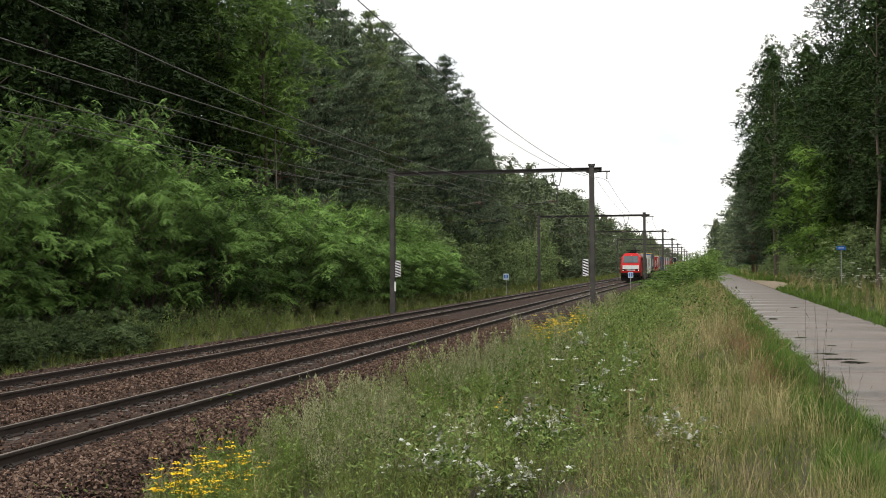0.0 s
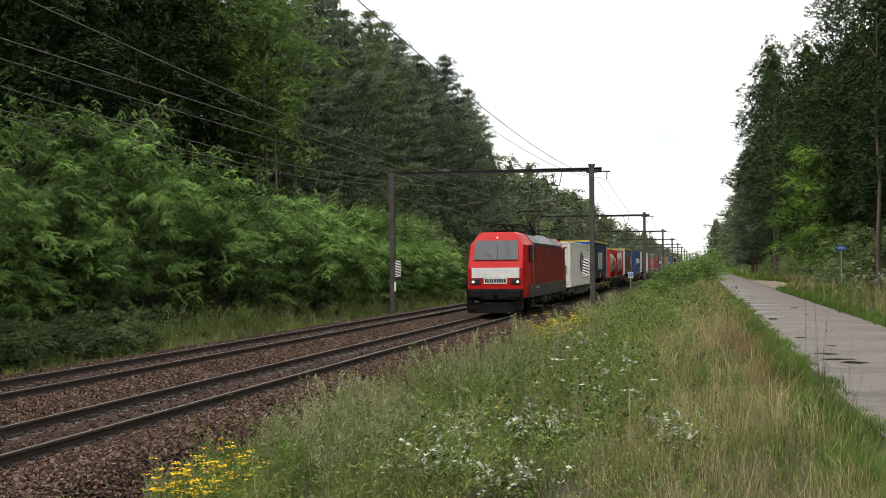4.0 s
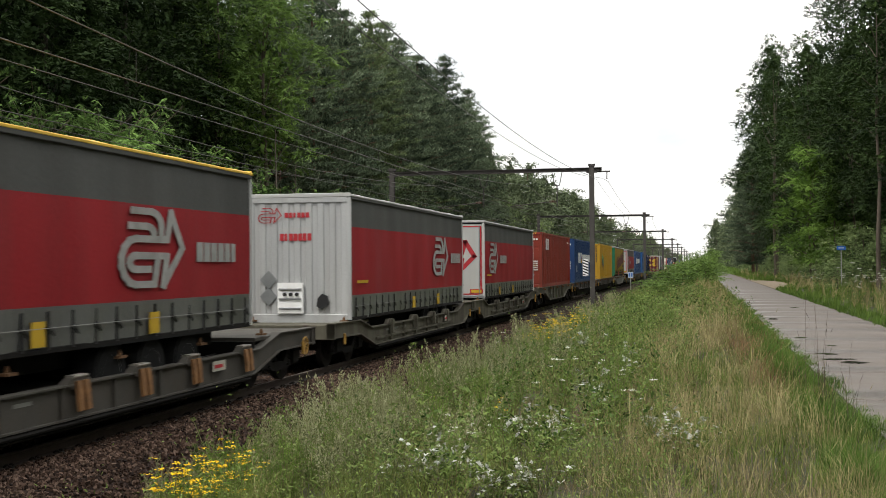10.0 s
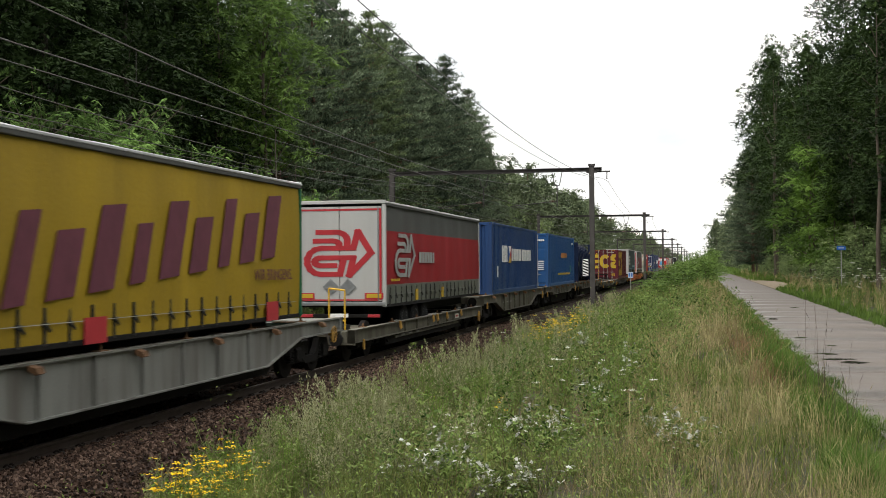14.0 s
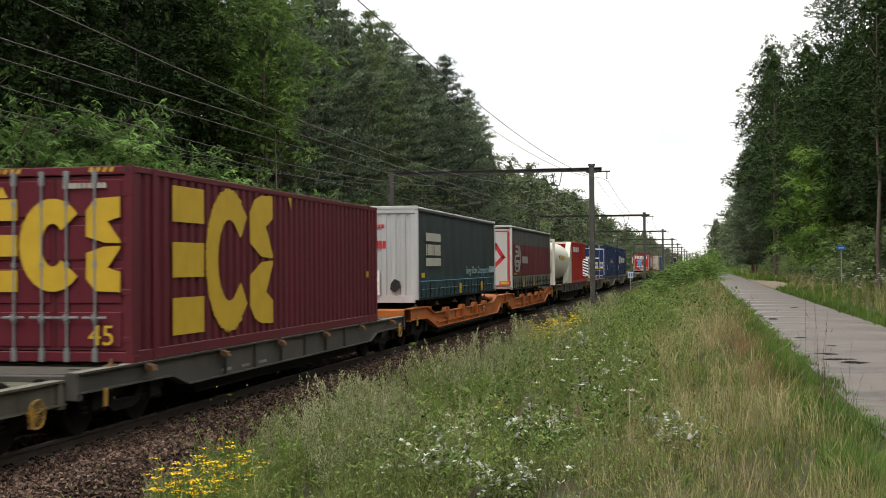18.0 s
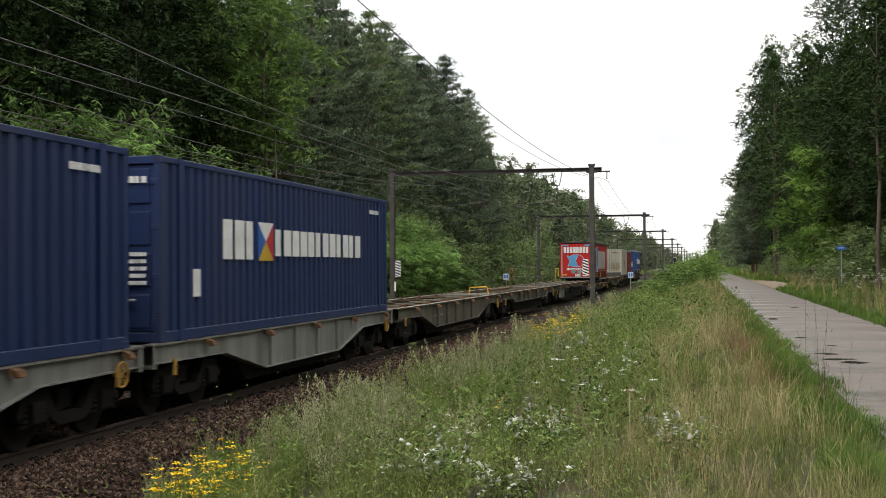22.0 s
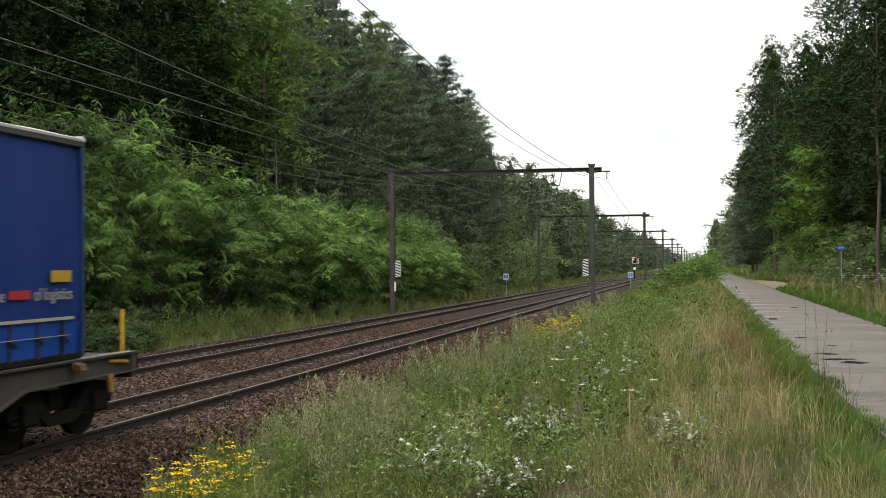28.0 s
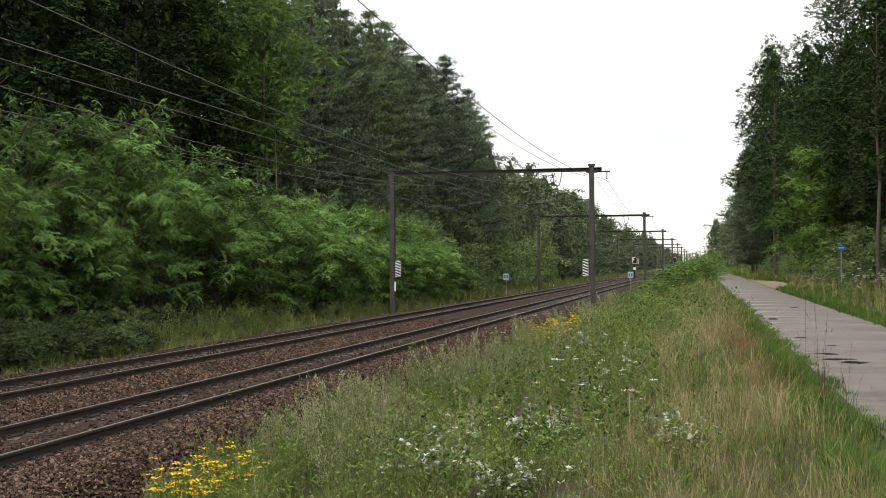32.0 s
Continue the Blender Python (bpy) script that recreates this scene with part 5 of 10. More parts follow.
def weed(kind, seed):
    r = rng(seed)
    if kind in ("mugwort", "feather"):
        pale = kind == "mugwort"
        ns = 14 if pale else 12
        tips = [(r.normal(0, 0.17), r.normal(0, 0.17), r.uniform(0.55, 1.0)) for _ in range(ns)]
        lv, fl = [], []
        for t in tips:
            t = np.array(t)
            if pale:
                m = 84
                f = r.uniform(0.30, 1.0, m)
                c = t * f[:, None] + r.normal(0, 0.034, (m, 3)) * (1.15 - f)[:, None] * 2
                u = unit(r.normal(0, 0.5, (m, 3)) + np.array([0, 0, 0.9]))
                fl.append(quads(c, u, unit(np.cross(u, r.normal(0, 1, (m, 3)))), r.uniform(0.020, 0.046, m), r.uniform(0.009, 0.016, m)))
            m = 26 if pale else 58
            f = r.uniform(0.12, 0.75 if pale else 1.0, m)
            a = r.uniform(0, 6.28, m)
            u = unit(np.stack([np.cos(a), np.sin(a), r.uniform(0.2, 1.2, m)], 1))
            ln = r.uniform(0.04, 0.09, m) * (1.25 - 0.6 * f)
            c = t * f[:, None] + u * (ln * 0.5)[:, None]
            lv.append(quads(c, u, unit(np.cross(u, r.normal(0, 1, (m, 3)))), ln, r.uniform(0.007, 0.013, m)))
        pieces = [("leaves", np.concatenate(lv), G_MUGLEAF if pale else G_FEATHER)]
        return stems_shape(r, tips), pieces + ([("flower_spike", np.concatenate(fl), G_MUG)] if pale else [])
    if kind == "tansy":
        tips = [(r.normal(0, 0.15), r.normal(0, 0.15), r.uniform(0.5, 0.8)) for _ in range(9)]
        lv, fl = [], []
        for t in tips:
            t = np.array(t)
            m = 12
            c = t + np.stack([r.normal(0, 0.03, m), r.normal(0, 0.03, m), r.normal(0, 0.006, m)], 1)
            u = unit(np.stack([r.normal(0, 1, m), r.normal(0, 1, m), r.normal(0, 0.35, m)], 1))
            if r.random() < 0.8:
                fl.append(quads(c, u, unit(np.cross(u, np.array([0.1, 0.1, 1.0]))), np.full(m, 0.030), np.full(m, 0.028)))
            m = 44
            f = r.uniform(0.1, 0.92, m)
            c = t * f[:, None] + r.normal(0, 0.04, (m, 3))
            u = unit(r.normal(0, 1, (m, 3)) + np.array([0, 0, 0.4]))
            lv.append(quads(c, u, unit(np.cross(u, r.normal(0, 1, (m, 3)))), r.uniform(0.05, 0.10, m), r.uniform(0.007, 0.013, m)))
        return stems_shape(r, tips), (("leaves", np.concatenate(lv), G_FEATHER), ("flower_head", np.concatenate(fl), G_YELLOW))
    if kind == "umbel":
        tips = [(r.normal(0, 0.14), r.normal(0, 0.14), r.uniform(0.55, 0.95)) for _ in range(4)]
        lv, fl = [], []
        for t in tips:
            t = np.array(t)
            m = 26
            a, q = r.uniform(0, 6.28, m), 0.05 * np.sqrt(r.random(m))
            c = t + np.stack([q * np.cos(a), q * np.sin(a), r.normal(0, 0.005, m)], 1)
            u = unit(np.stack([r.normal(0, 1, m), r.normal(0, 1, m), r.normal(0, 0.3, m)], 1))
            fl.append(quads(c, u, unit(np.cross(u, np.array([0.1, 0.1, 1.0]))), np.full(m, 0.022), np.full(m, 0.02)))
            m = 14
            f = r.uniform(0.1, 0.7, m)
            c = t * f[:, None] + r.normal(0, 0.04, (m, 3))
            u = unit(r.normal(0, 1, (m, 3)))
            lv.append(quads(c, u, unit(np.cross(u, r.normal(0, 1, (m, 3)))), r.uniform(0.05, 0.1, m), r.uniform(0.012, 0.02, m)))
        return stems_shape(r, tips, 0.005), (("leaves", np.concatenate(lv), G_WEED), ("flower_head", np.concatenate(fl), G_WHITE))
    if kind == "poplar":
        tips = [(r.normal(0, 0.2), r.normal(0, 0.2), r.uniform(0.35, 0.7)) for _ in range(6)]
        lv, fl = [], []
        for t in tips:
            t = np.array(t)
            m = 22
            f = r.uniform(0.3, 1.05, m)
            c = t * f[:, None] + r.normal(0, 0.05, (m, 3))
            u = unit(r.normal(0, 1, (m, 3)) * np.array([1, 1, 0.4]))
            w = unit(np.cross(u, r.normal(0, 0.6, (m, 3)) + np.array([0, 0, 1.0])))
            ln = r.uniform(0.07, 0.13, m)
            k = (f > 0.7) & (r.random(m) < 0.6)
            # lobed blades: a middle lobe with one on each side
            for sd in (0.0, 0.75, -0.75):
                uu = unit(u + w * sd)
                q = quads(c + uu * (ln * 0.18)[:, None], uu, unit(np.cross(np.cross(u, w), uu)), ln * (1.0 if sd == 0 else 0.66), ln * 0.36)
                fl.append(q[k])
                lv.append(q[~k])
        return stems_shape(r, tips, 0.006), (("leaves", np.concatenate(lv), G_WEED), ("silver_leaves", np.concatenate(fl), G_SILVER))
    tips = [(r.normal(0, 0.17), r.normal(0, 0.17), r.uniform(0.35, 0.8)) for _ in range(7)]
    lv = []
    for t in tips:
        t = np.array(t)
        m = 34
        f = r.uniform(0.15, 1.0, m)
        c = t * f[:, None] + r.normal(0, 0.05, (m, 3))
        u = unit(r.normal(0, 1, (m, 3)) * np.array([1, 1, 0.6]) + np.array([0, 0, 0.25]))
        lv.append(quads(c, u, unit(np.cross(u, r.normal(0, 0.6, (m, 3)) + np.array([0, 0, 1.0]))), r.uniform(0.04, 0.08, m), r.uniform(0.016, 0.032, m)))
    return stems_shape(r, tips, 0.006), (("leaves", np.concatenate(lv), G_WEED if seed % 2 else G_FRESH),)


def set_out(name, kind, seeds, spots, label, group, seed):
    kinds = []
    for sd in seeds:
        st, pieces = weed(kind, sd)
        kinds.append((st.mesh("stalk", G_STEM), [(nm, fast_mesh(nm, q.reshape(-1, 3), 4, m)) for nm, q, m in pieces]))
    r = rng(seed)
    for i, (x, y, s) in enumerate(spots):
        e = thing(name, x, y, height(x) - 0.02, float(r.uniform(0, 360)), label, "plant", group)
        e.scale = (s, s, s * float(r.uniform(0.85, 1.15)))
        st, pieces = kinds[i % len(kinds)]
        part("stalk", st, None, e)["kind"] = "stuff"
        for nm, me in pieces:
            part(nm, me, None, e)["kind"] = "stuff"


rw = rng(201)


def spots(n, x0, x1, y0, y1, s0, s1, p=1.0):
    y = y0 * (y1 / y0) ** rw.random(n)
    return [(float(a), float(b), float(c)) for a, b, c in zip(rw.uniform(x0, x1, n), y, rw.uniform(s0, s1, n))]


set_out("mugwort", "mugwort", (301, 302, 303), spots(10, 4.9, 5.5, 13.2, 16.0, 0.75, 1.05) + spots(12, 5.6, 6.3, 11.6, 14, 0.5, 0.8) + spots(36, 5.2, 7.0, 16, 34, 0.6, 1.1) + spots(10, 5.2, 6.5, 34, 60, 0.9, 1.1) + spots(14, 5.4, 7.2, 10.5, 14, 0.65, 0.85), "grey-green mugwort plant with upright flower spikes on the verge", "mugwort plants", 1)
set_out("horseweed", "feather", (361, 362, 363), spots(24, 4.5, 5.1, 11.0, 15.5, 0.55, 0.85) + spots(11, 5.45, 5.95, 9.2, 11.0, 0.5, 0.75) + spots(66, 5.2, 8.8, 11, 34, 0.5, 1.0) + spots(26, 5.0, 6.4, 15, 30, 0.6, 0.9) + spots(20, 6, 9.6, 34, 58, 0.8, 1.1), "upright feathery green weed with narrow leaves", "feathery weeds", 8)
set_out("tansy", "tansy", (311, 312), spots(17, 5.1, 5.6, 8.7, 10.2, 0.6, 0.8) + spots(34, 5.5, 6.7, 24, 32, 0.85, 1.15) + spots(9, 4.4, 7.5, 13, 36, 0.4, 0.55), "tansy plant with flat yellow flower heads", "tansy plants", 2)
set_out("wild_carrot", "umbel", (321, 322), spots(5, 6.0, 9.0, 9.5, 26, 0.7, 0.9) + spots(26, 15.1, 17.8, 36, 80, 1.2, 1.7) + spots(3, 4.0, 7.0, 18, 34, 0.8, 1.0), "wild carrot plant with white flower umbels", "wild carrot plants", 3)
set_out("silver_poplar_sucker", "poplar", (331, 332, 333), spots(5, 7.4, 8.0, 10.6, 12.2, 0.65, 0.85) + spots(4, 7.0, 7.6, 9.2, 10.2, 0.55, 0.7) + spots(4, 8.5, 9.2, 11.0, 12.2, 0.55, 0.7) + spots(3, 7.7, 8.4, 8.8, 9.6, 0.5, 0.6) + spots(3, 7.2, 8.6, 17, 24, 0.7, 0.9) + spots(2, 7.0, 8.6, 13, 16, 0.7, 0.9), "low poplar sucker with silvery white leaf undersides", "poplar suckers", 4)
set_out("leafy_weed", "leafy", (341, 342, 343, 344), spots(24, 6.2, 8.6, 8.4, 40, 0.6, 1.0) + spots(16, 4.3, 5.2, 12.5, 22, 0.7, 1.0) + spots(26, 5.0, 10.5, 30, 60, 1.0, 1.5), "leafy green weed growing among the verge grass", "leafy weeds", 5)
set_out("horseweed", "feather", (364, 365), spots(16, 3.3, 4.1, 12.5, 24, 0.4, 0.75), "slender green weed standing up against the ballast", "feathery weeds", 9)
set_out("lineside_weed", "leafy", (345, 347), spots(90, -11.6, -8.6, 38, 100, 1.0, 1.8), "leafy weed beyond the far track", "lineside weeds", 6)
set_out("ballast_weed", "mugwort", (351, 352), spots(12, 2.3, 3.6, 13.0, 20, 0.4, 0.7), "small green weed rooted in the ballast shoulder", "ballast weeds", 7)
# ---------------------------------------------------------------- the train: shared pieces
MOVERS = []
P_GREYGREEN = mat("weathered_grey_wagon_paint", (0.094, 0.088, 0.063), 0.75, 0.05, 0.3, 1.6, 30, 0.2, dirt=0.9, dirt_col=(0.034, 0.024, 0.018), streak=True)
P_DARKWAGON = mat("dark_grimy_wagon_paint", (0.063, 0.058, 0.049), 0.8, 0.05, 0.35, 1.2, 30, 0.2, dirt=0.5, dirt_col=(0.05, 0.036, 0.026))
P_SOOTWAGON = mat("soot_black_wagon_paint", (0.026, 0.023, 0.019), 0.85, 0.0, 0.4, 1.6, 30, 0.2, dirt=0.5, dirt_col=(0.05, 0.036, 0.026), streak=True)
P_LIGHTWAGON = mat("pale_grey_wagon_paint", (0.185, 0.187, 0.168), 0.65, 0.0, 0.22, 1.6, 30, 0.15, dirt=0.75, dirt_col=(0.055, 0.040, 0.030), streak=True)
P_ORANGE = mat("faded_orange_wagon_paint", (0.4002, 0.1150, 0.0242), 0.6, 0.0, 0.25, 1.2, 30, 0.15, dirt=0.4, dirt_col=(0.12, 0.05, 0.025))
P_OCHRE = mat("worn_ochre_paint", (0.34, 0.19, 0.035), 0.65, 0, 0.35, 5, 40, 0.2, dirt=0.5, dirt_col=(0.10, 0.06, 0.03))
P_RUST = mat("rusty_brown_fitting", (0.13, 0.068, 0.032), 0.85, 0.1, 0.4, 6, 40, 0.3)
P_CLAMP = mat("rusty_ochre_clamp_paint", (0.215, 0.105, 0.040), 0.8, 0.0, 0.4, 6, 40, 0.2, dirt=0.5, dirt_col=(0.08, 0.045, 0.025))
P_WORN = mat("worn_pale_steel_edge", (0.22, 0.205, 0.175), 0.6, 0.1, 0.35, 6, 40, 0.2, dirt=0.5, dirt_col=(0.08, 0.06, 0.045))
P_EDGE = mat("scuffed_pale_sill_edge", (0.165, 0.158, 0.130), 0.65, 0.05, 0.4, 3, 40, 0.2, dirt=0.7, dirt_col=(0.07, 0.05, 0.038))
P_OLDRAIL = mat("grimy_green_grey_rail_paint", (0.085, 0.092, 0.075), 0.7, 0.1, 0.3, 5, 40, 0.1, dirt=0.4, dirt_col=(0.07, 0.045, 0.03))
P_STEEL = mat("galvanised_steel", (0.266, 0.274, 0.274), 0.45, 0.6, 0.2)
# dark glass; its base is lifted grey-blue to paint in reflected sky
P_GLASS = mat("sky_tinted_cab_glass", (0.026, 0.031, 0.036), 0.08, 0.0, 0.1, 2, 20, 0.0, spec=0.9)
D_WHITE = mat("white_marking", (0.66, 0.66, 0.64), 0.6, 0, 0.12, 3, 30, 0.0, dirt=0.15)
D_BLACK = mat("black_marking", (0.022, 0.022, 0.024), 0.6, 0, 0.1, 3, 30, 0.0)
D_RED = mat("red_marking", (0.374, 0.026, 0.033), 0.6, 0, 0.12, 3, 30, 0.0)
D_YELLOW = mat("yellow_marking", (0.464, 0.299, 0.022), 0.6, 0, 0.12, 3, 30, 0.0)
D_ORANGE = mat("orange_marking", (0.464, 0.18, 0.038), 0.6, 0, 0.12, 3, 30, 0.0)
D_BLUE = mat("blue_marking", (0.022, 0.09, 0.314), 0.6, 0, 0.12, 3, 30, 0.0)
D_SKY = mat("sky_blue_marking", (0.088, 0.29, 0.51), 0.6, 0, 0.25, 1.2, 30, 0.0)
D_CREAM = mat("cream_marking", (0.374, 0.359, 0.299), 0.6, 0, 0.12, 3, 30, 0.0)
D_TEAL = mat("pale_teal_marking", (0.247, 0.359, 0.374), 0.6, 0, 0.12, 3, 30, 0.0)
D_GREEN = mat("pale_green_marking", (0.113, 0.359, 0.15), 0.6, 0, 0.12, 3, 30, 0.0)
D_NAVY = mat("navy_marking", (0.015, 0.022, 0.053), 0.6, 0, 0.12, 3, 30, 0.0)
D_DULL = mat("dirty_white_marking", (0.30, 0.295, 0.28), 0.65, 0, 0.2, 3, 30, 0.0, dirt=0.3)
D_PURPLE = mat("faded_purple_marking", (0.12, 0.032, 0.048), 0.7, 0, 0.2, 3, 30, 0.0)


def run(t):
    """How far the train has come by t seconds: it slows a little."""
    return -28.19 * t + 0.0521 * t * t


def mover(name, s, label, category, group=""):
    e = thing(name, 0, s, 0, 0, label, category, group)
    MOVERS.append((e, s))
    return e


# wheel and bogie meshes, built once
WHEEL = Shape().prism([(0.46 * math.cos(a), 0.46 * math.sin(a)) for a in np.linspace(0, 2 * math.pi, 25)[:-1]], "x", -0.065, 0.06)
WHEEL.prism([(0.30 * math.cos(a), 0.30 * math.sin(a)) for a in np.linspace(0, 2 * math.pi, 21)[:-1]], "x", 0.06, 0.075)
WHEEL.prism([(0.11 * math.cos(a), 0.11 * math.sin(a)) for a in np.linspace(0, 2 * math.pi, 13)[:-1]], "x", 0.075, 0.16)
WHEEL_R = WHEEL.mesh("wheel", M_WHEEL)
WHEEL_L = Shape().prism([(0.46 * math.cos(a), 0.46 * math.sin(a)) for a in np.linspace(0, 2 * math.pi, 25)[:-1]], "x", -0.06, 0.065).mesh("wheel", M_WHEEL)
BF = Shape()
for sx in (-1, 1):
    x0, x1 = sorted((sx * 0.93, sx * 1.06))
    BF.prism([(-1.35, 0.50), (-1.18, 0.74), (-0.62, 0.78), (-0.45, 0.55), (-0.3, 0.42), (0.3, 0.42), (0.45, 0.55), (0.62, 0.78), (1.18, 0.74), (1.35, 0.50), (1.3, 0.42), (1.08, 0.62), (0.72, 0.62), (0.5, 0.36), (0.34, 0.27), (-0.34, 0.27), (-0.5, 0.36), (-0.72, 0.62), (-1.08, 0.62), (-1.3, 0.42)], "x", x0, x1)
    for ay in (-0.9, 0.9):
        BF.box(min(sx * 0.92, sx * 1.12), max(sx * 0.92, sx * 1.12), ay - 0.16, ay + 0.16, 0.33, 0.63, 0.04)
        for d in (-0.27, 0.27):
            for k in range(4):
                BF.tube((sx * 1.0, ay + d, 0.32 + 0.07 * k), (sx * 1.0, ay + d, 0.365 + 0.07 * k), 0.085, 0.085, 10)
BF.box(-0.95, 0.95, -0.18, 0.18, 0.45, 0.72)
BF.box(-0.5, 0.5, -0.5, 0.5, 0.62, 0.84)
BOGIE_FRAME = BF.mesh("bogie_frame", M_UNDER)
AXLE = Shape().tube((-0.75, 0, 0), (0.75, 0, 0), 0.085, n=10).mesh("axle", M_WHEEL)
PEG = Shape().box(-0.07, 0.07, -0.12, 0.12, 0, 0.035).tube((0, 0, 0.03), (0, 0, 0.12), 0.04, 0.02, 8).mesh("container_spigot", P_RUST)
FLAP = Shape().prism([(0, 0.02), (0.12, -0.02), (0.15, -0.09), (0.09, -0.11), (0, -0.05)], "y", -0.085, 0.085).mesh("folding_lug", P_RUST)
BUFFER = Shape().tube((0, 0, 0), (0, 0.42, 0), 0.10, 0.09, 12).tube((0, 0.42, 0), (0, 0.50, 0), 0.165, 0.165, 18).mesh("buffer", M_UNDER)


def bogie(parent, y):
    b = part("bogie", BOGIE_FRAME, None, parent, at=(0, y, 0))
    for ay in (-0.9, 0.9):
        ax = part("axle", AXLE, None, b, at=(0, ay, 0.46))
        part("wheel", WHEEL_R, None, b, at=(0.7525, ay, 0.46))
        part("wheel", WHEEL_L, None, b, at=(-0.7525, ay, 0.46))
    return b


def clamp_set(w, y, z, paint):
    """A hump on the sill's edge with a worn pale cap and two hinged lifting arms hanging from it."""
    cl = part("clamp", Shape().prism([(y - 0.36, z + 0.01), (y - 0.2, z + 0.10), (y + 0.2, z + 0.10), (y + 0.36, z + 0.01), (y + 0.2, z - 0.06), (y - 0.2, z - 0.06)], "x", 1.13, 1.255), paint, w)
    part("clamp_cap", Shape().box(1.12, 1.275, y - 0.19, y + 0.19, z + 0.085, z + 0.125, 0.015), P_WORN, cl)
    for d in (-0.1, 0.1):
        part("clamp_arm", Shape().prism([(1.262, z + 0.05), (1.30, z + 0.05), (1.325, z - 0.10), (1.345, z - 0.34), (1.30, z - 0.36), (1.275, z - 0.12)], "y", y + d - 0.06, y + d + 0.06), P_CLAMP, cl)


def sill_poly(kind, L, top, joint=""):
    if kind == "belly":
        return [(0, top), (L, top), (L, top - 0.28), (L - 2.9, top - 0.30), (L - 4.9, top - 0.72), (4.9, top - 0.72), (2.9, top - 0.30), (0, top - 0.28)]
    if kind == "flat":
        return [(0, top), (L, top), (L, top - 0.26), (L - 3.0, top - 0.28), (L - 3.6, top - 0.46), (3.6, top - 0.46), (3.0, top - 0.28), (0, top - 0.26)]
    if kind == "low":
        return [(0, top), (L, top), (L, top - 0.30), (0, top - 0.30)]
    # pocket wagon: raised ends, low middle
    if joint:
        pts = [(0, top), (1.9, top), (2.8, top - 0.24), (L - 3.3, top - 0.24), (L - 2.2, top), (L, top), (L, top - 0.32), (L - 2.2, top - 0.34), (L - 3.6, top - 0.68), (1.75, top - 0.68), (0.85, top - 0.34), (0, top - 0.32)]
        return pts if joint == "start" else [(L - a, b) for a, b in pts][::-1]
    return [(0, top), (2.2, top), (3.3, top - 0.24), (L - 3.3, top - 0.24), (L - 2.2, top), (L, top), (L, top - 0.32), (L - 2.2, top - 0.34), (L - 3.6, top - 0.68), (3.6, top - 0.68), (2.2, top - 0.34), (0, top - 0.32)]


def wagon(s0, s1, kind, top, paint, label, pegs=True, board=False, rails_yellow=True, humps=False, hoop=False, wheel_hoop=True, grab=False, railing=False, spine=False, joint=""):
    """An intermodal wagon from s0 to s1 along the train."""
    L = s1 - s0
    name = "pocket_wagon" if kind in ("pocket", "low") else "container_wagon"
    w = mover(name, s0, label, "rail wagon", "wagons of the freight train")
    poly = sill_poly(kind, L, top, joint)
    if spine:
        poly = [(0, top), (L, top), (L, top - 0.13), (0, top - 0.13)]
        for y in np.arange(1.3, L - 1.0, 1.6):
            for sx in (-1, 1):
                a, b = sorted((sx * 0.4, sx * 1.18))
                part("outrigger", Shape().prism([(sx * 0.40, top - 0.62), (sx * 1.18, top - 0.22), (sx * 1.18, top - 0.1), (sx * 0.40, top - 0.1)], "y", y - 0.05, y + 0.05), paint, w)
        for sx in (-0.42, 0.42):
            part("spine_beam", Shape().box(sx - 0.09, sx + 0.09, 0.2, L - 0.2, top - 0.62, top + 0.02, 0.02), paint, w)
        part("side_box", Shape().box(1.02, 1.16, 3.7, 5.4, top - 0.78, top - 0.16, 0.02), P_LIGHTWAGON, w)
        part("side_box", Shape().box(0.95, 1.14, 9.4, 10.6, top - 0.60, top - 0.2, 0.03), M_UNDER, w)
    for sx in (-1, 1):
        x0, x1 = sorted((sx * 1.16, sx * 1.20))
        sl = Shape().prism(poly, "x", x0, x1)
        a0, a1 = sorted((sx * 1.08, sx * 1.27))
        # one flange runs round the edge
        fl = Shape()
        k = len(poly)
        for ya, za in poly:
            fl.v += [(a0, ya, za - 0.012), (a1, ya, za - 0.012), (a1, ya, za + 0.012), (a0, ya, za + 0.012)]
        for i in range(k):
            j = (i + 1) % k
            fl.f += [(4 * i + q, 4 * i + (q + 1) % 4, 4 * j + (q + 1) % 4, 4 * j + q) for q in range(4)]
        ss = part("side_sill", sl, paint, w)
        part("flange", fl, paint, ss)
        if kind != "pocket":
            part("worn_edge", Shape().box(a0 + 0.01, a1 + 0.003, 0.05, L - 0.05, top + 0.0125, top + 0.018), P_EDGE, ss)
        if sx < 0:
            continue
        lo = top - (0.70 if kind == "belly" else 0.44 if kind == "flat" else 0.66)
        hi = top - (0.26 if kind == "pocket" else 0.02)
        lo = top - 0.29 if kind == "low" else lo
        for y in ([] if spine else np.arange(5.2, L - 5.0, 1.45)):
            part("stiffener", Shape().box(1.20, 1.262, y - 0.012, y + 0.012, lo, hi), paint, ss)
    if kind == "low":
        part("pocket_floor", Shape().box(-1.12, 1.12, 3.4, L - 3.4, 0.24, 0.30).box(-1.15, 1.15, 3.3, 3.4, 0.3, top - 0.02).box(-1.15, 1.15, L - 3.4, L - 3.3, 0.3, top - 0.02), M_UNDER, w)
        for sx in (-1, 1):
            a, b = sorted((sx * 1.06, sx * 1.13))
            part("pocket_side", Shape().prism([(3.2, top - 0.30), (L - 3.2, top - 0.30), (L - 3.9, 0.24), (3.9, 0.24)], "x", a, b), M_UNDER, w)
            a, b = sorted((sx * 1.13, sx * 1.20))
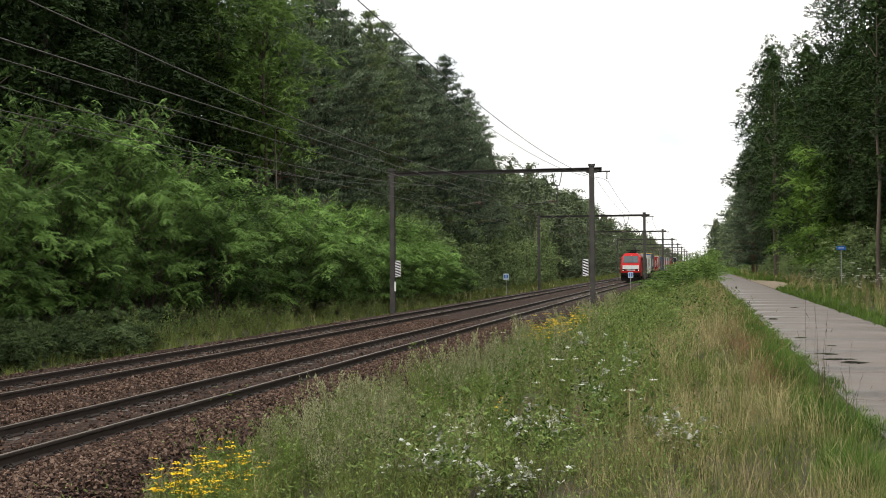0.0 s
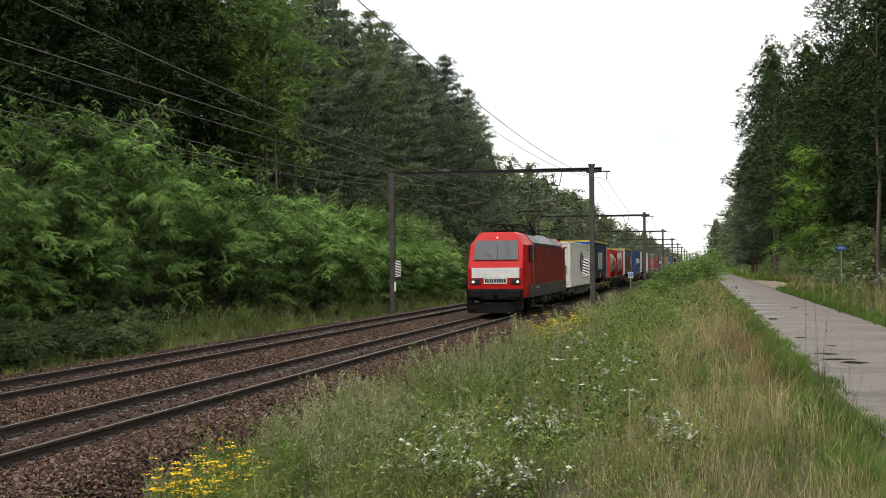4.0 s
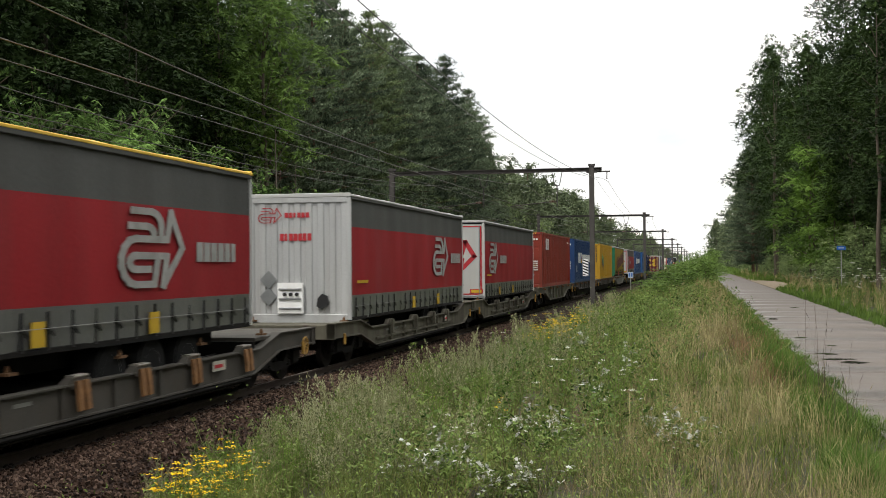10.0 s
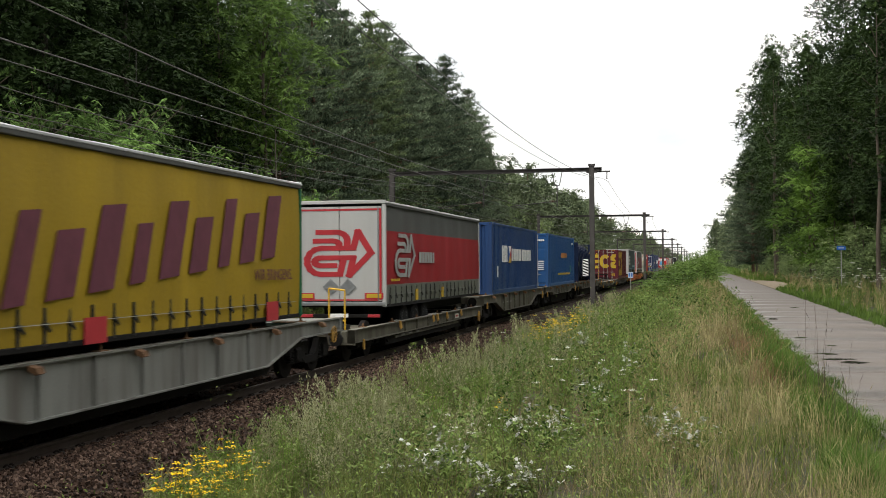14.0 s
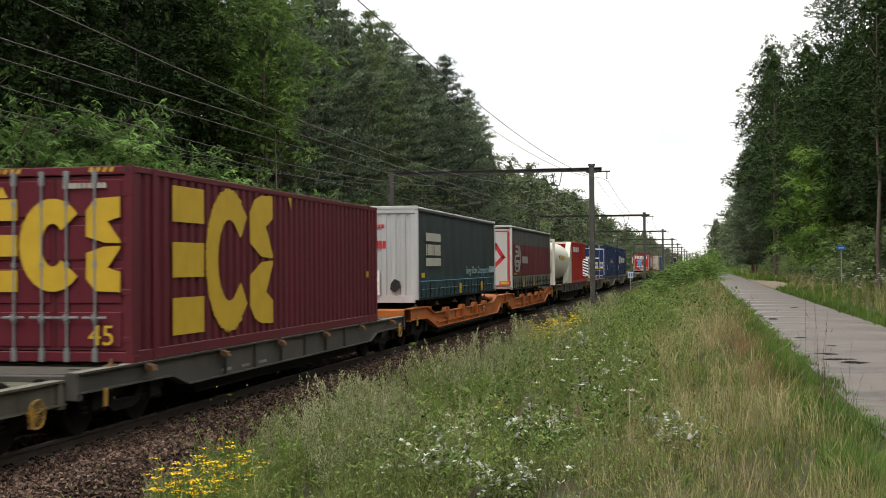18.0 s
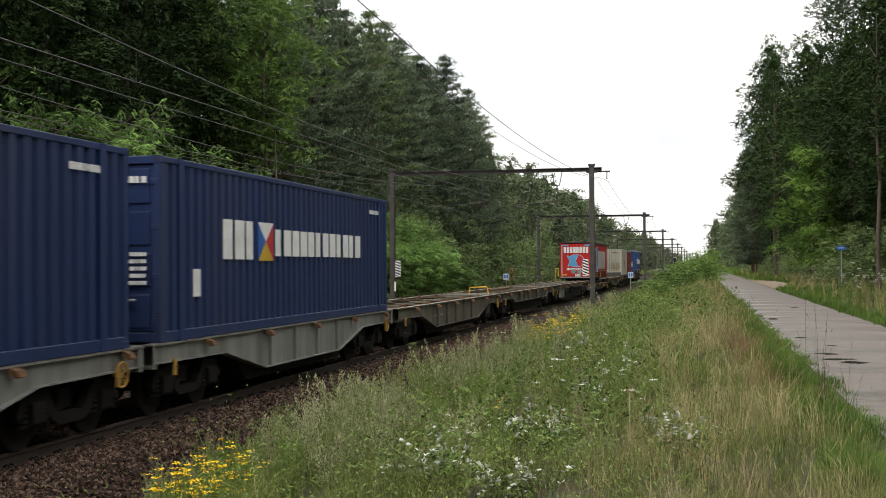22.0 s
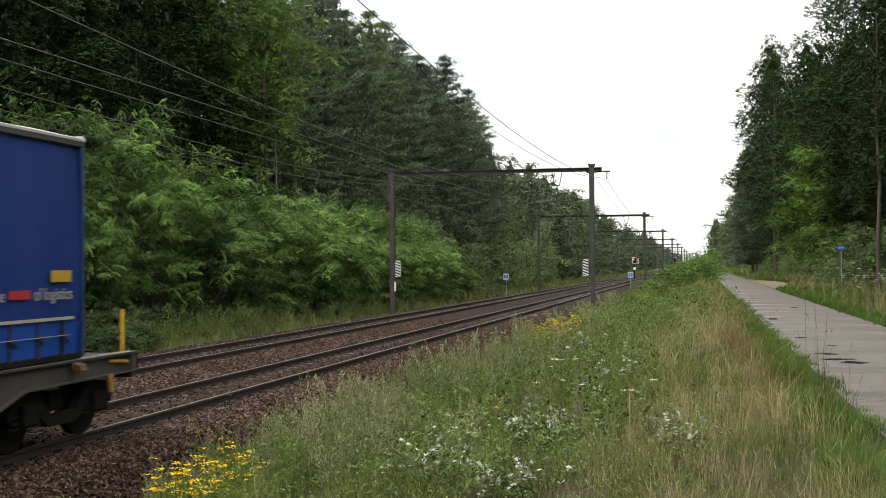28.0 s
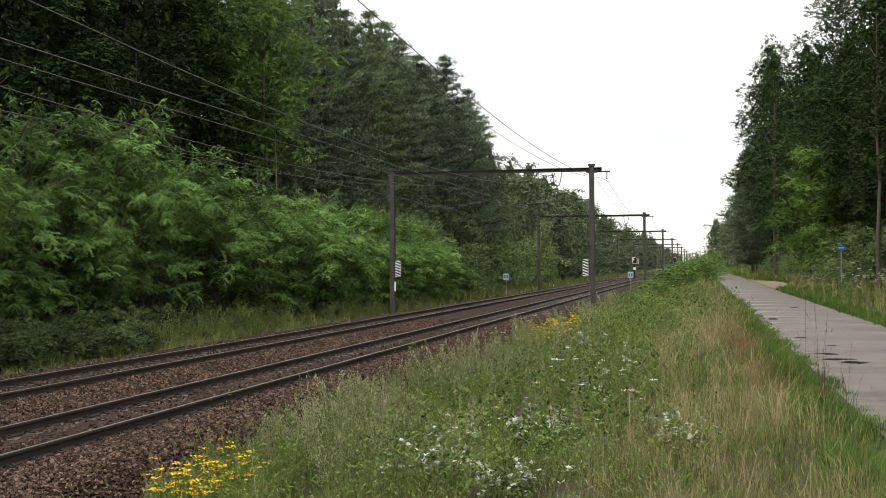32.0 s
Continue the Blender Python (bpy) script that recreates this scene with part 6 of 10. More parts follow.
            part("lower_rail", Shape().box(a, b, 4.2, L - 4.2, top - 0.42, top - 0.36), paint, w)
        for y0, y1 in ((0.15, 3.3), (L - 3.3, L - 0.15)):
            part("end_platform", Shape().box(-1.15, 1.15, y0, y1, top - 0.10, top - 0.03, 0.01).box(-0.35, 0.35, y0, y1, top - 0.3, top - 0.10), paint, w)
        for y in (4.4, L * 0.5, L * 0.5 + 0.6, L * 0.62, L - 4.2):
            part("clamp", Shape().prism([(y - 0.2, top), (y - 0.12, top + 0.06), (y + 0.12, top + 0.06), (y + 0.2, top)], "x", 1.14, 1.27), P_WORN, w)
            part("clamp_arm", Shape().prism([(1.272, top + 0.03), (1.31, top + 0.02), (1.335, top - 0.16), (1.30, top - 0.20), (1.275, top - 0.10)], "y", y - 0.07, y + 0.07), P_OCHRE, w)
        plate = part("marking_panel", Shape().box(1.274, 1.280, L * 0.70, L * 0.70 + 0.6, top - 0.23, top - 0.08), D_CREAM, w)
        part("bar", Shape().box(1.2805, 1.2845, L * 0.70 + 0.06, L * 0.70 + 0.46, top - 0.18, top - 0.13), D_RED, plate)
    elif kind == "pocket":
        c0, c1 = 1.7 if joint == "start" else 3.4, 1.7 if joint == "end" else 3.4
        part("pocket_floor", Shape().box(-1.15, 1.15, 3.4, L - 3.4, 0.27, 0.33).box(-1.15, 1.15, 3.3, 3.4, 0.3, top - 0.1).box(-1.15, 1.15, L - 3.4, L - 3.3, 0.3, top - 0.1), M_UNDER, w)
        for sx in (-1, 1):
            a, b = sorted((sx * 1.08, sx * 1.15))
            part("pocket_side", Shape().prism([(c0, top - 0.66), (L - c1, top - 0.66), (L - c1 - 0.7, 0.22), (c0 + 0.7, 0.22)], "x", a, b), M_UNDER, w)
            for zz in (0.08, 0.15):
                part("pocket_rail", Shape().box(min(sx * 1.15, sx * 1.17), max(sx * 1.15, sx * 1.17), 4.0, L - 4.0, top - 0.66 - zz - 0.018, top - 0.66 - zz), P_SOOTWAGON, w)
        for y0, y1 in ((0.15, 3.3), (L - 3.3, L - 0.15)):
            part("end_platform", Shape().box(-1.15, 1.15, y0, y1, top - 0.10, top - 0.03, 0.01).box(-0.35, 0.35, y0, y1, top - 0.3, top - 0.10), paint, w)
        if humps:
            for y in (L * 0.30, L * 0.46, L * 0.60, L * 0.72):
                part("hump_bracket", Shape().prism([(y - 0.42, top - 0.24), (y - 0.2, top - 0.10), (y + 0.2, top - 0.10), (y + 0.42, top - 0.24)], "x", 1.15, 1.28), paint, w)
                part("clamp_arm", Shape().prism([(1.20, top - 0.12), (1.33, top - 0.12), (1.34, top - 0.46), (1.27, top - 0.5), (1.22, top - 0.4)], "y", y - 0.07, y + 0.07), paint, w)
            part("lower_rail", Shape().box(1.20, 1.25, 3.8, L - 3.8, top - 0.56, top - 0.50), paint, w)
        else:
            for y in (4.2, L * 0.34, L * 0.46, L * 0.56, L * 0.66, L - 4.0):
                clamp_set(w, y, top - 0.24, paint)
    else:
        part("centre_sill", Shape().box(-0.20, 0.20, 0.2, L - 0.2, top - 0.32, top - 0.08), paint, w)
        # solid block stands for low gear and is added to block light below
        part("underframe", Shape().prism([(3.6, top - 0.30), (L - 3.6, top - 0.30), (L - 4.4, 0.24), (4.4, 0.24)], "x", -1.05, 1.05), M_UNDER, w)
        for i, y in enumerate(np.arange(1.9, L - 1.4, 2.05)):
            part("cross_member", Shape().box(-1.16, 1.16, y - 0.11, y + 0.11, top - 0.24, top - 0.015, 0.01), paint, w)
            part("wear_plate", Shape().box(-0.98, -0.35, y - 0.14, y + 0.14, top - 0.016, top - 0.004).box(0.35, 0.98, y - 0.14, y + 0.14, top - 0.016, top - 0.004), P_RUST, w)["kind"] = "stuff"
        for y0, y1 in ((0.15, 1.3), (L - 1.3, L - 0.15)):
            part("end_plate", Shape().box(-1.16, 1.16, y0, y1, top - 0.05, top - 0.012), paint, w)
        for y in np.arange(2.4, L - 2.0, 4.1):
            part("pipe", Shape().tube((0.62, y - 0.9, top - 0.34), (0.62, y + 0.9, top - 0.34), 0.035), M_UNDER, w)
    for y0, y1 in ((0, 0.16), (L - 0.16, L)):
        part("headstock", Shape().box(-1.25, 1.25, y0, y1, top - 0.36, top - 0.02, 0.015), paint, w)
    for y in {"": (1.75, L - 1.75), "end": (1.75, L + 0.15), "start": (L - 1.75,)}[joint]:
        bogie(w, y)
    for sx in () if joint else (-0.875, 0.875):
        bf = part("buffer", BUFFER, None, w, at=(sx, L, top - 0.20))
        b2 = part("buffer", BUFFER, None, w, at=(sx, 0, top - 0.20))
        b2.rotation_euler = (0, 0, math.pi)
        b2.scale = (1, 0.55, 1)
        bf.scale = (1, 0.55, 1)
    part("drawhook", Shape().box(-0.05, 0.05, -0.3, 0, top - 0.28, top - 0.16), M_UNDER, w)
    part("drawhook", Shape().box(-0.05, 0.05, L, L + 0.3, top - 0.28, top - 0.16), M_UNDER, w)
    under = Shape().box(-0.8, 0.8, L * 0.42, L * 0.5, 0.42, 0.75, 0.03)
    under.tube((-0.5, L * 0.56, 0.58), (-0.5, L * 0.64, 0.58), 0.19, 0.19, 12)
    under.tube((0.95, L * 0.36, 0.62), (0.95, L * 0.62, 0.56), 0.03, 0.03, 6)
    under.pipe([(0.4, 3.0, 0.7), (0.45, L * 0.5, 0.52), (0.4, L - 3, 0.7)], 0.03, 5)
    part("brake_gear", under, M_UNDER, w)
    if kind == "pocket":
        plate = part("marking_panel", Shape().box(1.264, 1.272, L * 0.70, L * 0.70 + 0.55, top - 0.47, top - 0.30), D_CREAM, w)
        part("bar", Shape().box(1.2725, 1.2765, L * 0.70 + 0.06, L * 0.70 + 0.42, top - 0.42, top - 0.36), D_RED, plate)
        part("lower_rail", Shape().tube((1.24, 3.8, top - 0.74), (1.24, L - 3.8, top - 0.74), 0.035), M_UNDER, w)
    for j in range(3):
        y = L * 0.28 + 0.9 * j
        part("stencil_bar", Shape().box(1.2005, 1.206, y, y + 0.42, top - 0.40, top - 0.35), P_LIGHTWAGON, w)
    if pegs:
        for y in np.arange(1.2, L - 0.8, 2.9):
            for sx in (-1.13, 1.13):
                part("container_spigot", PEG, None, w, at=(sx, y, top))
            if kind in ("belly", "flat"):
                part("folding_lug", FLAP, None, w, at=(1.25, y + 0.9, top - 0.03))
    if wheel_hoop and joint != "end":
        wy, wz = L - 0.75, top - 0.34
        hand = Shape().ring((1.29, wy, wz), 0.175, 0.020).tube((1.16, wy, wz), (1.30, wy, wz), 0.032)
        for q in range(4):
            ca_, sa_ = math.cos(0.4 + q * math.pi / 4) * 0.17, math.sin(0.4 + q * math.pi / 4) * 0.17
            hand.tube((1.29, wy - ca_, wz - sa_), (1.29, wy + ca_, wz + sa_), 0.011, n=5)
        part("hand_wheel", hand, P_OCHRE, w)
    if rails_yellow:
        part("lug_handle", Shape().box(1.25, 1.31, 0.7, 0.78, top - 0.5, top - 0.25, 0.02), P_OCHRE, w)
        part("lug_handle", Shape().box(1.25, 1.31, L - 0.9, L - 0.82, top - 0.5, top - 0.25, 0.02), P_OCHRE, w)
    if hoop:
        hy = L - 2.2
        if hoop == "near":
            part("grab_hoop", Shape().pipe([(0.95, 0.25, top), (0.95, 0.25, top + 0.95), (0.55, 0.25, top + 1.0), (0.55, 0.25, top + 0.25), (0.95, 0.25, top + 0.22)], 0.024), M_YELLOW, w)
    if hoop == "far":
        part("grab_hoop", Shape().pipe([(-0.95, hy, top), (-0.95, hy, top + 0.92), (-0.75, hy + 0.12, top + 0.92), (-0.75, hy + 0.12, top + 0.35)], 0.024), M_YELLOW, w)
    if grab:
        part("grab_rail", Shape().pipe([(-0.2, 0.3, top), (-0.16, 0.3, top + 0.26), (0.56, 0.3, top + 0.28), (0.62, 0.3, top)], 0.026), M_YELLOW, w)
    if railing:
        y = L - 0.75
        rail = part("railing", Shape().pipe([(-1.1, y, top), (-1.1, y, top + 1.08), (1.02, y, top + 1.12), (1.1, y, top + 1.04), (1.1, y, top)], 0.020).tube((-1.1, y, top + 0.52), (1.1, y, top + 0.52), 0.022).tube((0.3, y, top), (0.3, y, top + 1.1), 0.018), P_OLDRAIL, w)
        part("grab_handle", Shape().pipe([(-1.14, y - 0.06, top), (-1.14, y - 0.06, top + 0.98), (-1.0, y - 0.1, top + 1.05), (-0.9, y - 0.1, top + 0.3)], 0.022), P_OCHRE, rail)
    if board:
        part("end_board", Shape().box(-1.25, 1.25, L - 0.5, L - 0.42, top, top + 0.42, 0.01), paint, w)
    return w


# ---------------------------------------------------------------- markings
def mark(parent, mtl, x, y0, y1, z0, z1, name="marking"):
    """A flat painted or stuck-on rectangle on a side wall."""
    return part(name, Shape().box(x, x + 0.006, y0, y1, z0, z1), mtl, parent)


def endmark(parent, mtl, y, x0, x1, z0, z1, name="marking"):
    return part(name, Shape().box(x0, x1, y - 0.006, y, z0, z1), mtl, parent)


def blocks(n, seed):
    """Widths and kinds of the blocks that stand for lettering."""
    r = random.Random(seed)
    return [(0.6, r.choice("ohuln")) for _ in range(n)]


def block_row(add, a0, a1, z0, z1, n, seed, t=None):
    """Plain solid bars in a row; add(a, b, c, d) draws one rectangle."""
    p = (a1 - a0) / n
    for i, (wd, k) in enumerate(blocks(n, seed)):
        b0 = a0 + p * (i + 0.06)
        add(b0, b0 + p * (0.78 if k in "oh" else 0.84 if k in "un" else 0.6), z0, z1)


def bars(parent, mtl, make, a0, a1, z0, z1, n, seed, name):
    """Bars for lettering: large ones are parts of their own, small ones stay joined."""
    if z1 - z0 >= 0.2 and n < 16:
        out = []
        block_row(lambda a, b, c, d: out.append(part(name, make(Shape(), a, b, c, d), mtl, parent)), a0, a1, z0, z1, n, seed)
        return out[0]
    s = Shape()
    block_row(lambda a, b, c, d: make(s, a, b, c, d), a0, a1, z0, z1, n, seed)
    ob = part(name, s, mtl, parent)
    ob["kind"] = "stuff"
    return ob


def wordmark(parent, mtl, x, y0, y1, z0, z1, n, seed=1, name="wordmark"):
    return bars(parent, mtl, lambda s, a, b, c, d: s.box(x, x + 0.006, a, b, c, d), y0, y1, z0, z1, n, seed, name)


def endword(parent, mtl, y, x0, x1, z0, z1, n, seed=1, name="wordmark"):
    return bars(parent, mtl, lambda s, a, b, c, d: s.box(a, b, y - 0.006, y, c, d), x0, x1, z0, z1, n, seed, name)


def stroke(s, put, pts, t, closed=False):
    """A ribbon of breadth t along points of a plane; put(a, b, lift) gives its place in space."""
    pts = [Vector(p) for p in pts]
    if closed:
        pts = pts + pts[:1]
    for a, b in zip(pts, pts[1:]):
        d = (b - a).normalized()
        n = Vector((-d.y, d.x)) * t * 0.5
        e = d * t * 0.42
        c = [a - e + n, a - e - n, b + e - n, b + e + n]
        k = len(s.v)
        s.v += [put(q.x, q.y, 0.0) for q in c] + [put(q.x, q.y, 1.0) for q in c]
        s.f += [tuple(k + j for j in q) for q in ((3, 2, 1, 0), (4, 5, 6, 7), (0, 1, 5, 4), (1, 2, 6, 5), (2, 3, 7, 6), (3, 0, 4, 7))]


def arc(cx, cy, rx, ry, a0, a1, n=7):
    return [(cx + rx * math.cos(math.radians(a0 + (a1 - a0) * i / n)), cy + ry * math.sin(math.radians(a0 + (a1 - a0) * i / n))) for i in range(n + 1)]


def looped_arrow(parent, mtl, put, t, name="looped_arrow"):
    """The haulier's emblem: bent stripes that end in an arrow."""
    s = Shape()
    stroke(s, put, [(0.20, 0.95), (0.46, 0.95)] + arc(0.46, 0.78, 0.17, 0.17, 90, 0) + [(0.63, 0.64)], t)
    stroke(s, put, [(0.16, 0.77), (0.40, 0.77)] + arc(0.40, 0.68, 0.11, 0.09, 90, 0) + [(0.51, 0.64)], t)
    stroke(s, put, [(0.72, 0.62), (0.24, 0.62)] + arc(0.24, 0.35, 0.21, 0.27, 90, 270) + [(0.52, 0.08), (0.58, 0.40)], t)
    stroke(s, put, [(0.44, 0.26), (0.24, 0.26)] + arc(0.24, 0.34, 0.09, 0.08, 270, 90) + [(0.72, 0.42)], t)
    stroke(s, put, [(0.72, 0.62), (0.79, 0.96), (0.98, 0.52), (0.66, 0.06), (0.72, 0.42)], t)
    return part(name, s, mtl, parent)


def flag(parent, x, y0, y1, z0, z1, end=None):
    """A small flag in four triangles: white, blue, red and yellow."""
    c = ((y0 + y1) / 2, (z0 + z1) / 2)
    tri = (((y0, z1), (y1, z1), D_WHITE), ((y0, z0), (y0, z1), D_BLUE), ((y1, z1), (y1, z0), D_RED), ((y1, z0), (y0, z0), D_YELLOW))
    for a, b, m in tri:
        s = Shape()
        if end is None:
            s.prism([a, b, c], "x", x, x + 0.006)
        else:
            s.prism([a, b, c], "y", end - 0.006, end)
        part("flag_quarter", s, m, parent)


# ---------------------------------------------------------------- containers
def corrugated(x0, x1, dep, pitch, place, z0, z1):
    """A wall of trapezoid ribs between x0 and x1 along its length; place(a, d, z) maps length, depth and height."""
    s = Shape()
    n = max(2, round((x1 - x0) / pitch))
    p = (x1 - x0) / n
    pts = []
    for i in range(n):
        a = x0 + p * i
        pts += [(a, 0), (a + p * 0.44, 0), (a + p * 0.54, dep), (a + p * 0.90, dep)]
    pts.append((x1, 0))
    for a, d in pts:
        s.v += [place(a, d, z0), place(a, d, z1)]
    for i in range(len(pts) - 1):
        k = 2 * i
        s.f.append((k, k + 2, k + 3, k + 1))
    return s


ROD = {}


def container(name, s0, s1, z0, h, paint, label, end="doors", ribs=True, w=2.5, post=None, inset=0.0, pitch=0.33, group="boxes on the train", roofc=None, rodm=None, hazard=False):
    L = s1 - s0
    c = mover(name, s0, label, "container", group)
    hw = w / 2
    zt = z0 + h
    fr = post or paint
    for y0, y1, nm in ((0, 0.13, "corner_post"), (L - 0.13, L, "corner_post")):
        for sx in (-1, 1):
            a, b = sorted((sx * hw, sx * (hw - 0.13)))
            part(nm, Shape().box(a, b, y0, y1, z0, zt, 0.012), fr, c)
    if inset:
        for y in (inset, L - inset):
            for sx in (-1, 1):
                a, b = sorted((sx * (hw + 0.012), sx * (hw - 0.1)))
                part("lifting_post", Shape().box(a, b, y - 0.09, y + 0.09, z0, zt, 0.01), fr, c)
    for sx in (-1, 1):
        a, b = sorted((sx * hw, sx * (hw - 0.07)))
        part("top_rail", Shape().box(a, b, 0.13, L - 0.13, zt - 0.10, zt - 0.005, 0.008), fr, c)
        part("bottom_rail", Shape().box(a, b, 0.13, L - 0.13, z0 + 0.02, z0 + 0.18, 0.008).box(min(sx * hw, sx * (hw - 0.12)), max(sx * hw, sx * (hw - 0.12)), 0.13, L - 0.13, z0 + 0.02, z0 + 0.045), fr, c)
        if ribs:
            pl = corrugated(0.13, L - 0.13, 0.055, pitch, (lambda a_, d, z, sx=sx: (sx * (hw - 0.010 - d), a_, z)), z0 + 0.17, zt - 0.095)
        else:
            pl = Shape()
            n = 12
            for i in range(n):
                pa, pb = 0.13 + (L - 0.26) * i / n, 0.13 + (L - 0.26) * (i + 1) / n - 0.012
                a, b = sorted((sx * (hw - 0.008), sx * (hw - 0.06)))
                pl.box(a, b, pa, pb, z0 + 0.18, zt - 0.10)
            a, b = sorted((sx * (hw - 0.014), sx * (hw - 0.05)))
            pl.box(a, b, 0.13, L - 0.13, z0 + 0.18, zt - 0.10)
        part("side_wall", pl, paint, c)
    part("roof", corrugated(0.1, L - 0.1, 0.02, 0.5, lambda a_, d, z: (-hw + 0.05 if z < 0 else hw - 0.05, a_, zt - 0.012 - d), -1, 1), roofc or paint, c)
    part("floor", Shape().box(-hw + 0.08, hw - 0.08, 0.1, L - 0.1, z0 + 0.06, z0 + 0.15), M_UNDER, c)
    for y0, y1 in ((0.0, 0.10), (L - 0.10, L)):
        part("end_header", Shape().box(-hw + 0.13, hw - 0.13, y0, y1, zt - 0.13, zt - 0.005, 0.01), fr, c)
        part("end_sill", Shape().box(-hw + 0.13, hw - 0.13, y0, y1, z0 + 0.02, z0 + 0.17, 0.01), fr, c)
    for sx in (-1, 1):
        for y0, y1 in ((-0.004, 0.175), (L - 0.175, L + 0.004)):
            for zz in (z0, zt - 0.118):
                a, b = sorted((sx * (hw + 0.004), sx * (hw - 0.16)))
                part("corner_casting", Shape().box(a, b, y0, y1, zz, zz + 0.118, 0.01), fr, c)
    # flat black plates paint the dark inside of the casting holes
    for sx in (-hw + 0.08, hw - 0.08):
        endmark(c, D_BLACK, -0.0045, sx - 0.03, sx + 0.03, zt - 0.085, zt - 0.03, "casting_hole")
    far = corrugated(-hw + 0.13, hw - 0.13, 0.04, 0.28, lambda a_, d, z: (a_, L - 0.03 - d, z), z0 + 0.17, zt - 0.13)
    part("end_wall", far, paint, c)
    if end == "corr":
        part("end_wall", corrugated(-hw + 0.13, hw - 0.13, 0.045, 0.34, lambda a_, d, z: (-a_, 0.012 + d, z), z0 + 0.17, zt - 0.13), paint, c)
    else:
        for sx in (-1, 1):
            a, b = sorted((sx * 0.012, sx * (hw - 0.13)))
            d = part("door", Shape().box(a, b, 0.03, 0.075, z0 + 0.19, zt - 0.15), paint, c)
            # raised panels between horizontal grooves
            for f0, f1 in ((0.02, 0.22), (0.27, 0.47), (0.52, 0.72), (0.77, 0.98)):
                zz0, zz1 = z0 + 0.19 + (h - 0.34) * f0, z0 + 0.19 + (h - 0.34) * f1
                part("door_panel", Shape().box(a + 0.06, b - 0.06, 0.012, 0.031, zz0, zz1, 0.008), paint, d)
            for q in (0.17, 0.58):
                x = sx * (0.012 + (hw - 0.14) * q)
                key = ("rod", round(h, 2), rodm)
                if key not in ROD:
                    rs_ = Shape().tube((0, 0, 0.06), (0, 0, h - 0.06), 0.019, n=8)
                    for zz in (0.10, 0.62, h * 0.5, h - 0.55, h - 0.13):
                        rs_.box(-0.035, 0.035, -0.014, 0.03, zz - 0.035, zz + 0.035)
                    for zz in (0.12, h - 0.17):
                        rs_.box(-0.045, 0.045, -0.022, 0.02, zz - 0.1, zz + 0.1, 0.01)
                    ROD[key] = rs_.mesh("locking_rod", rodm or P_STEEL)
                part("locking_rod", ROD[key], None, d, at=(x, -0.012, z0))
                part("handle", Shape().box(x - 0.19, x + 0.19, -0.045, -0.028, z0 + h * 0.225, z0 + h * 0.225 + 0.035, 0.006).box(x - 0.04, x + 0.04, -0.05, -0.02, z0 + h * 0.215, z0 + h * 0.25), P_STEEL, d)
            for zz in (0.12, 0.36, 0.62, 0.86):
                x = sx * (hw - 0.10)
                part("hinge", Shape().box(x - 0.06, x + 0.06, -0.004, 0.05, z0 + h * zz - 0.045, z0 + h * zz + 0.045, 0.008), fr, d)
        part("door_seal", Shape().box(-0.011, 0.011, 0.028, 0.07, z0 + 0.19, zt - 0.15), M_RUBBER, c)
    if hazard:
        for x0 in (-0.95, 0.55):
            for i in range(4):
                x = x0 + 0.11 * i
                part("hazard_stripe", Shape().prism([(x, zt - 0.09), (x + 0.055, zt - 0.09), (x + 0.085, zt - 0.02), (x + 0.03, zt - 0.02)], "y", -0.006, 0.0), D_YELLOW, c)
    return c, hw, L, zt


def ids(c, hw, L, zt, m=None, n=11):
    """Unreadable registration marks: rows of small bars on the end and side."""
    m = m or D_WHITE
    endword(c, m, -0.012, 0.25, hw - 0.22, zt - 0.42, zt - 0.32, 8, 3, "registration_lettering")
    for i in range(5):
        z = zt - 1.55 - 0.11 * i
        endword(c, m, -0.012, 0.2, 0.55, z, z + 0.06, 5, i, "data_lettering")
        endword(c, m, -0.012, 0.68, 1.02, z, z + 0.06, 6, i + 9, "data_lettering")
    wordmark(c, m, hw, L - 1.7, L - 0.75, zt - 0.42, zt - 0.32, 9, 4, "registration_lettering")


def ferry_marks(c, hw, L, zt, y0=2.75, y1=11.1, zc=None, x=None):
    """White wordmark, flag, second wordmark."""
    x = hw if x is None else x
    zc = zc or zt - 1.25
    f = (y1 - y0)
    wordmark(c, D_WHITE, x, y0, y0 + f * 0.188, zc - 0.34, zc + 0.36, 3, 8)
    flag(c, x, y0 + f * 0.198, y0 + f * 0.293, zc - 0.36, zc + 0.36)
    wordmark(c, D_WHITE, x, y0 + f * 0.302, y1, zc - 0.27, zc + 0.25, 12, 12)


# paints of the loads
C_BLUE = mat("container_blue", (0.0096, 0.0418, 0.1323), 0.5, 0, 0.28, 0.8, 35, 0.1, dirt=0.25, dirt_col=(0.05, 0.05, 0.055), streak=True)
C_BLUE2 = mat("deep_container_blue", (0.0091, 0.0228, 0.0837), 0.5, 0, 0.22, 0.8, 35, 0.1, dirt=0.3, dirt_col=(0.045, 0.045, 0.05), streak=True)
C_BLUE3 = mat("bright_container_blue", (0.0090, 0.0690, 0.2079), 0.5, 0, 0.2, 0.8, 35, 0.1, dirt=0.25, dirt_col=(0.05, 0.05, 0.055), streak=True)
C_RED = mat("oxide_red_container", (0.2310, 0.0292, 0.0157), 0.6, 0, 0.3, 0.8, 35, 0.1, dirt=0.55, dirt_col=(0.075, 0.026, 0.018), streak=True)
C_BRIGHTRED = mat("bright_red_container", (0.3486, 0.0184, 0.0117), 0.5, 0, 0.18, 0.8, 35, 0.1, dirt=0.15, dirt_col=(0.10, 0.04, 0.03), streak=True)
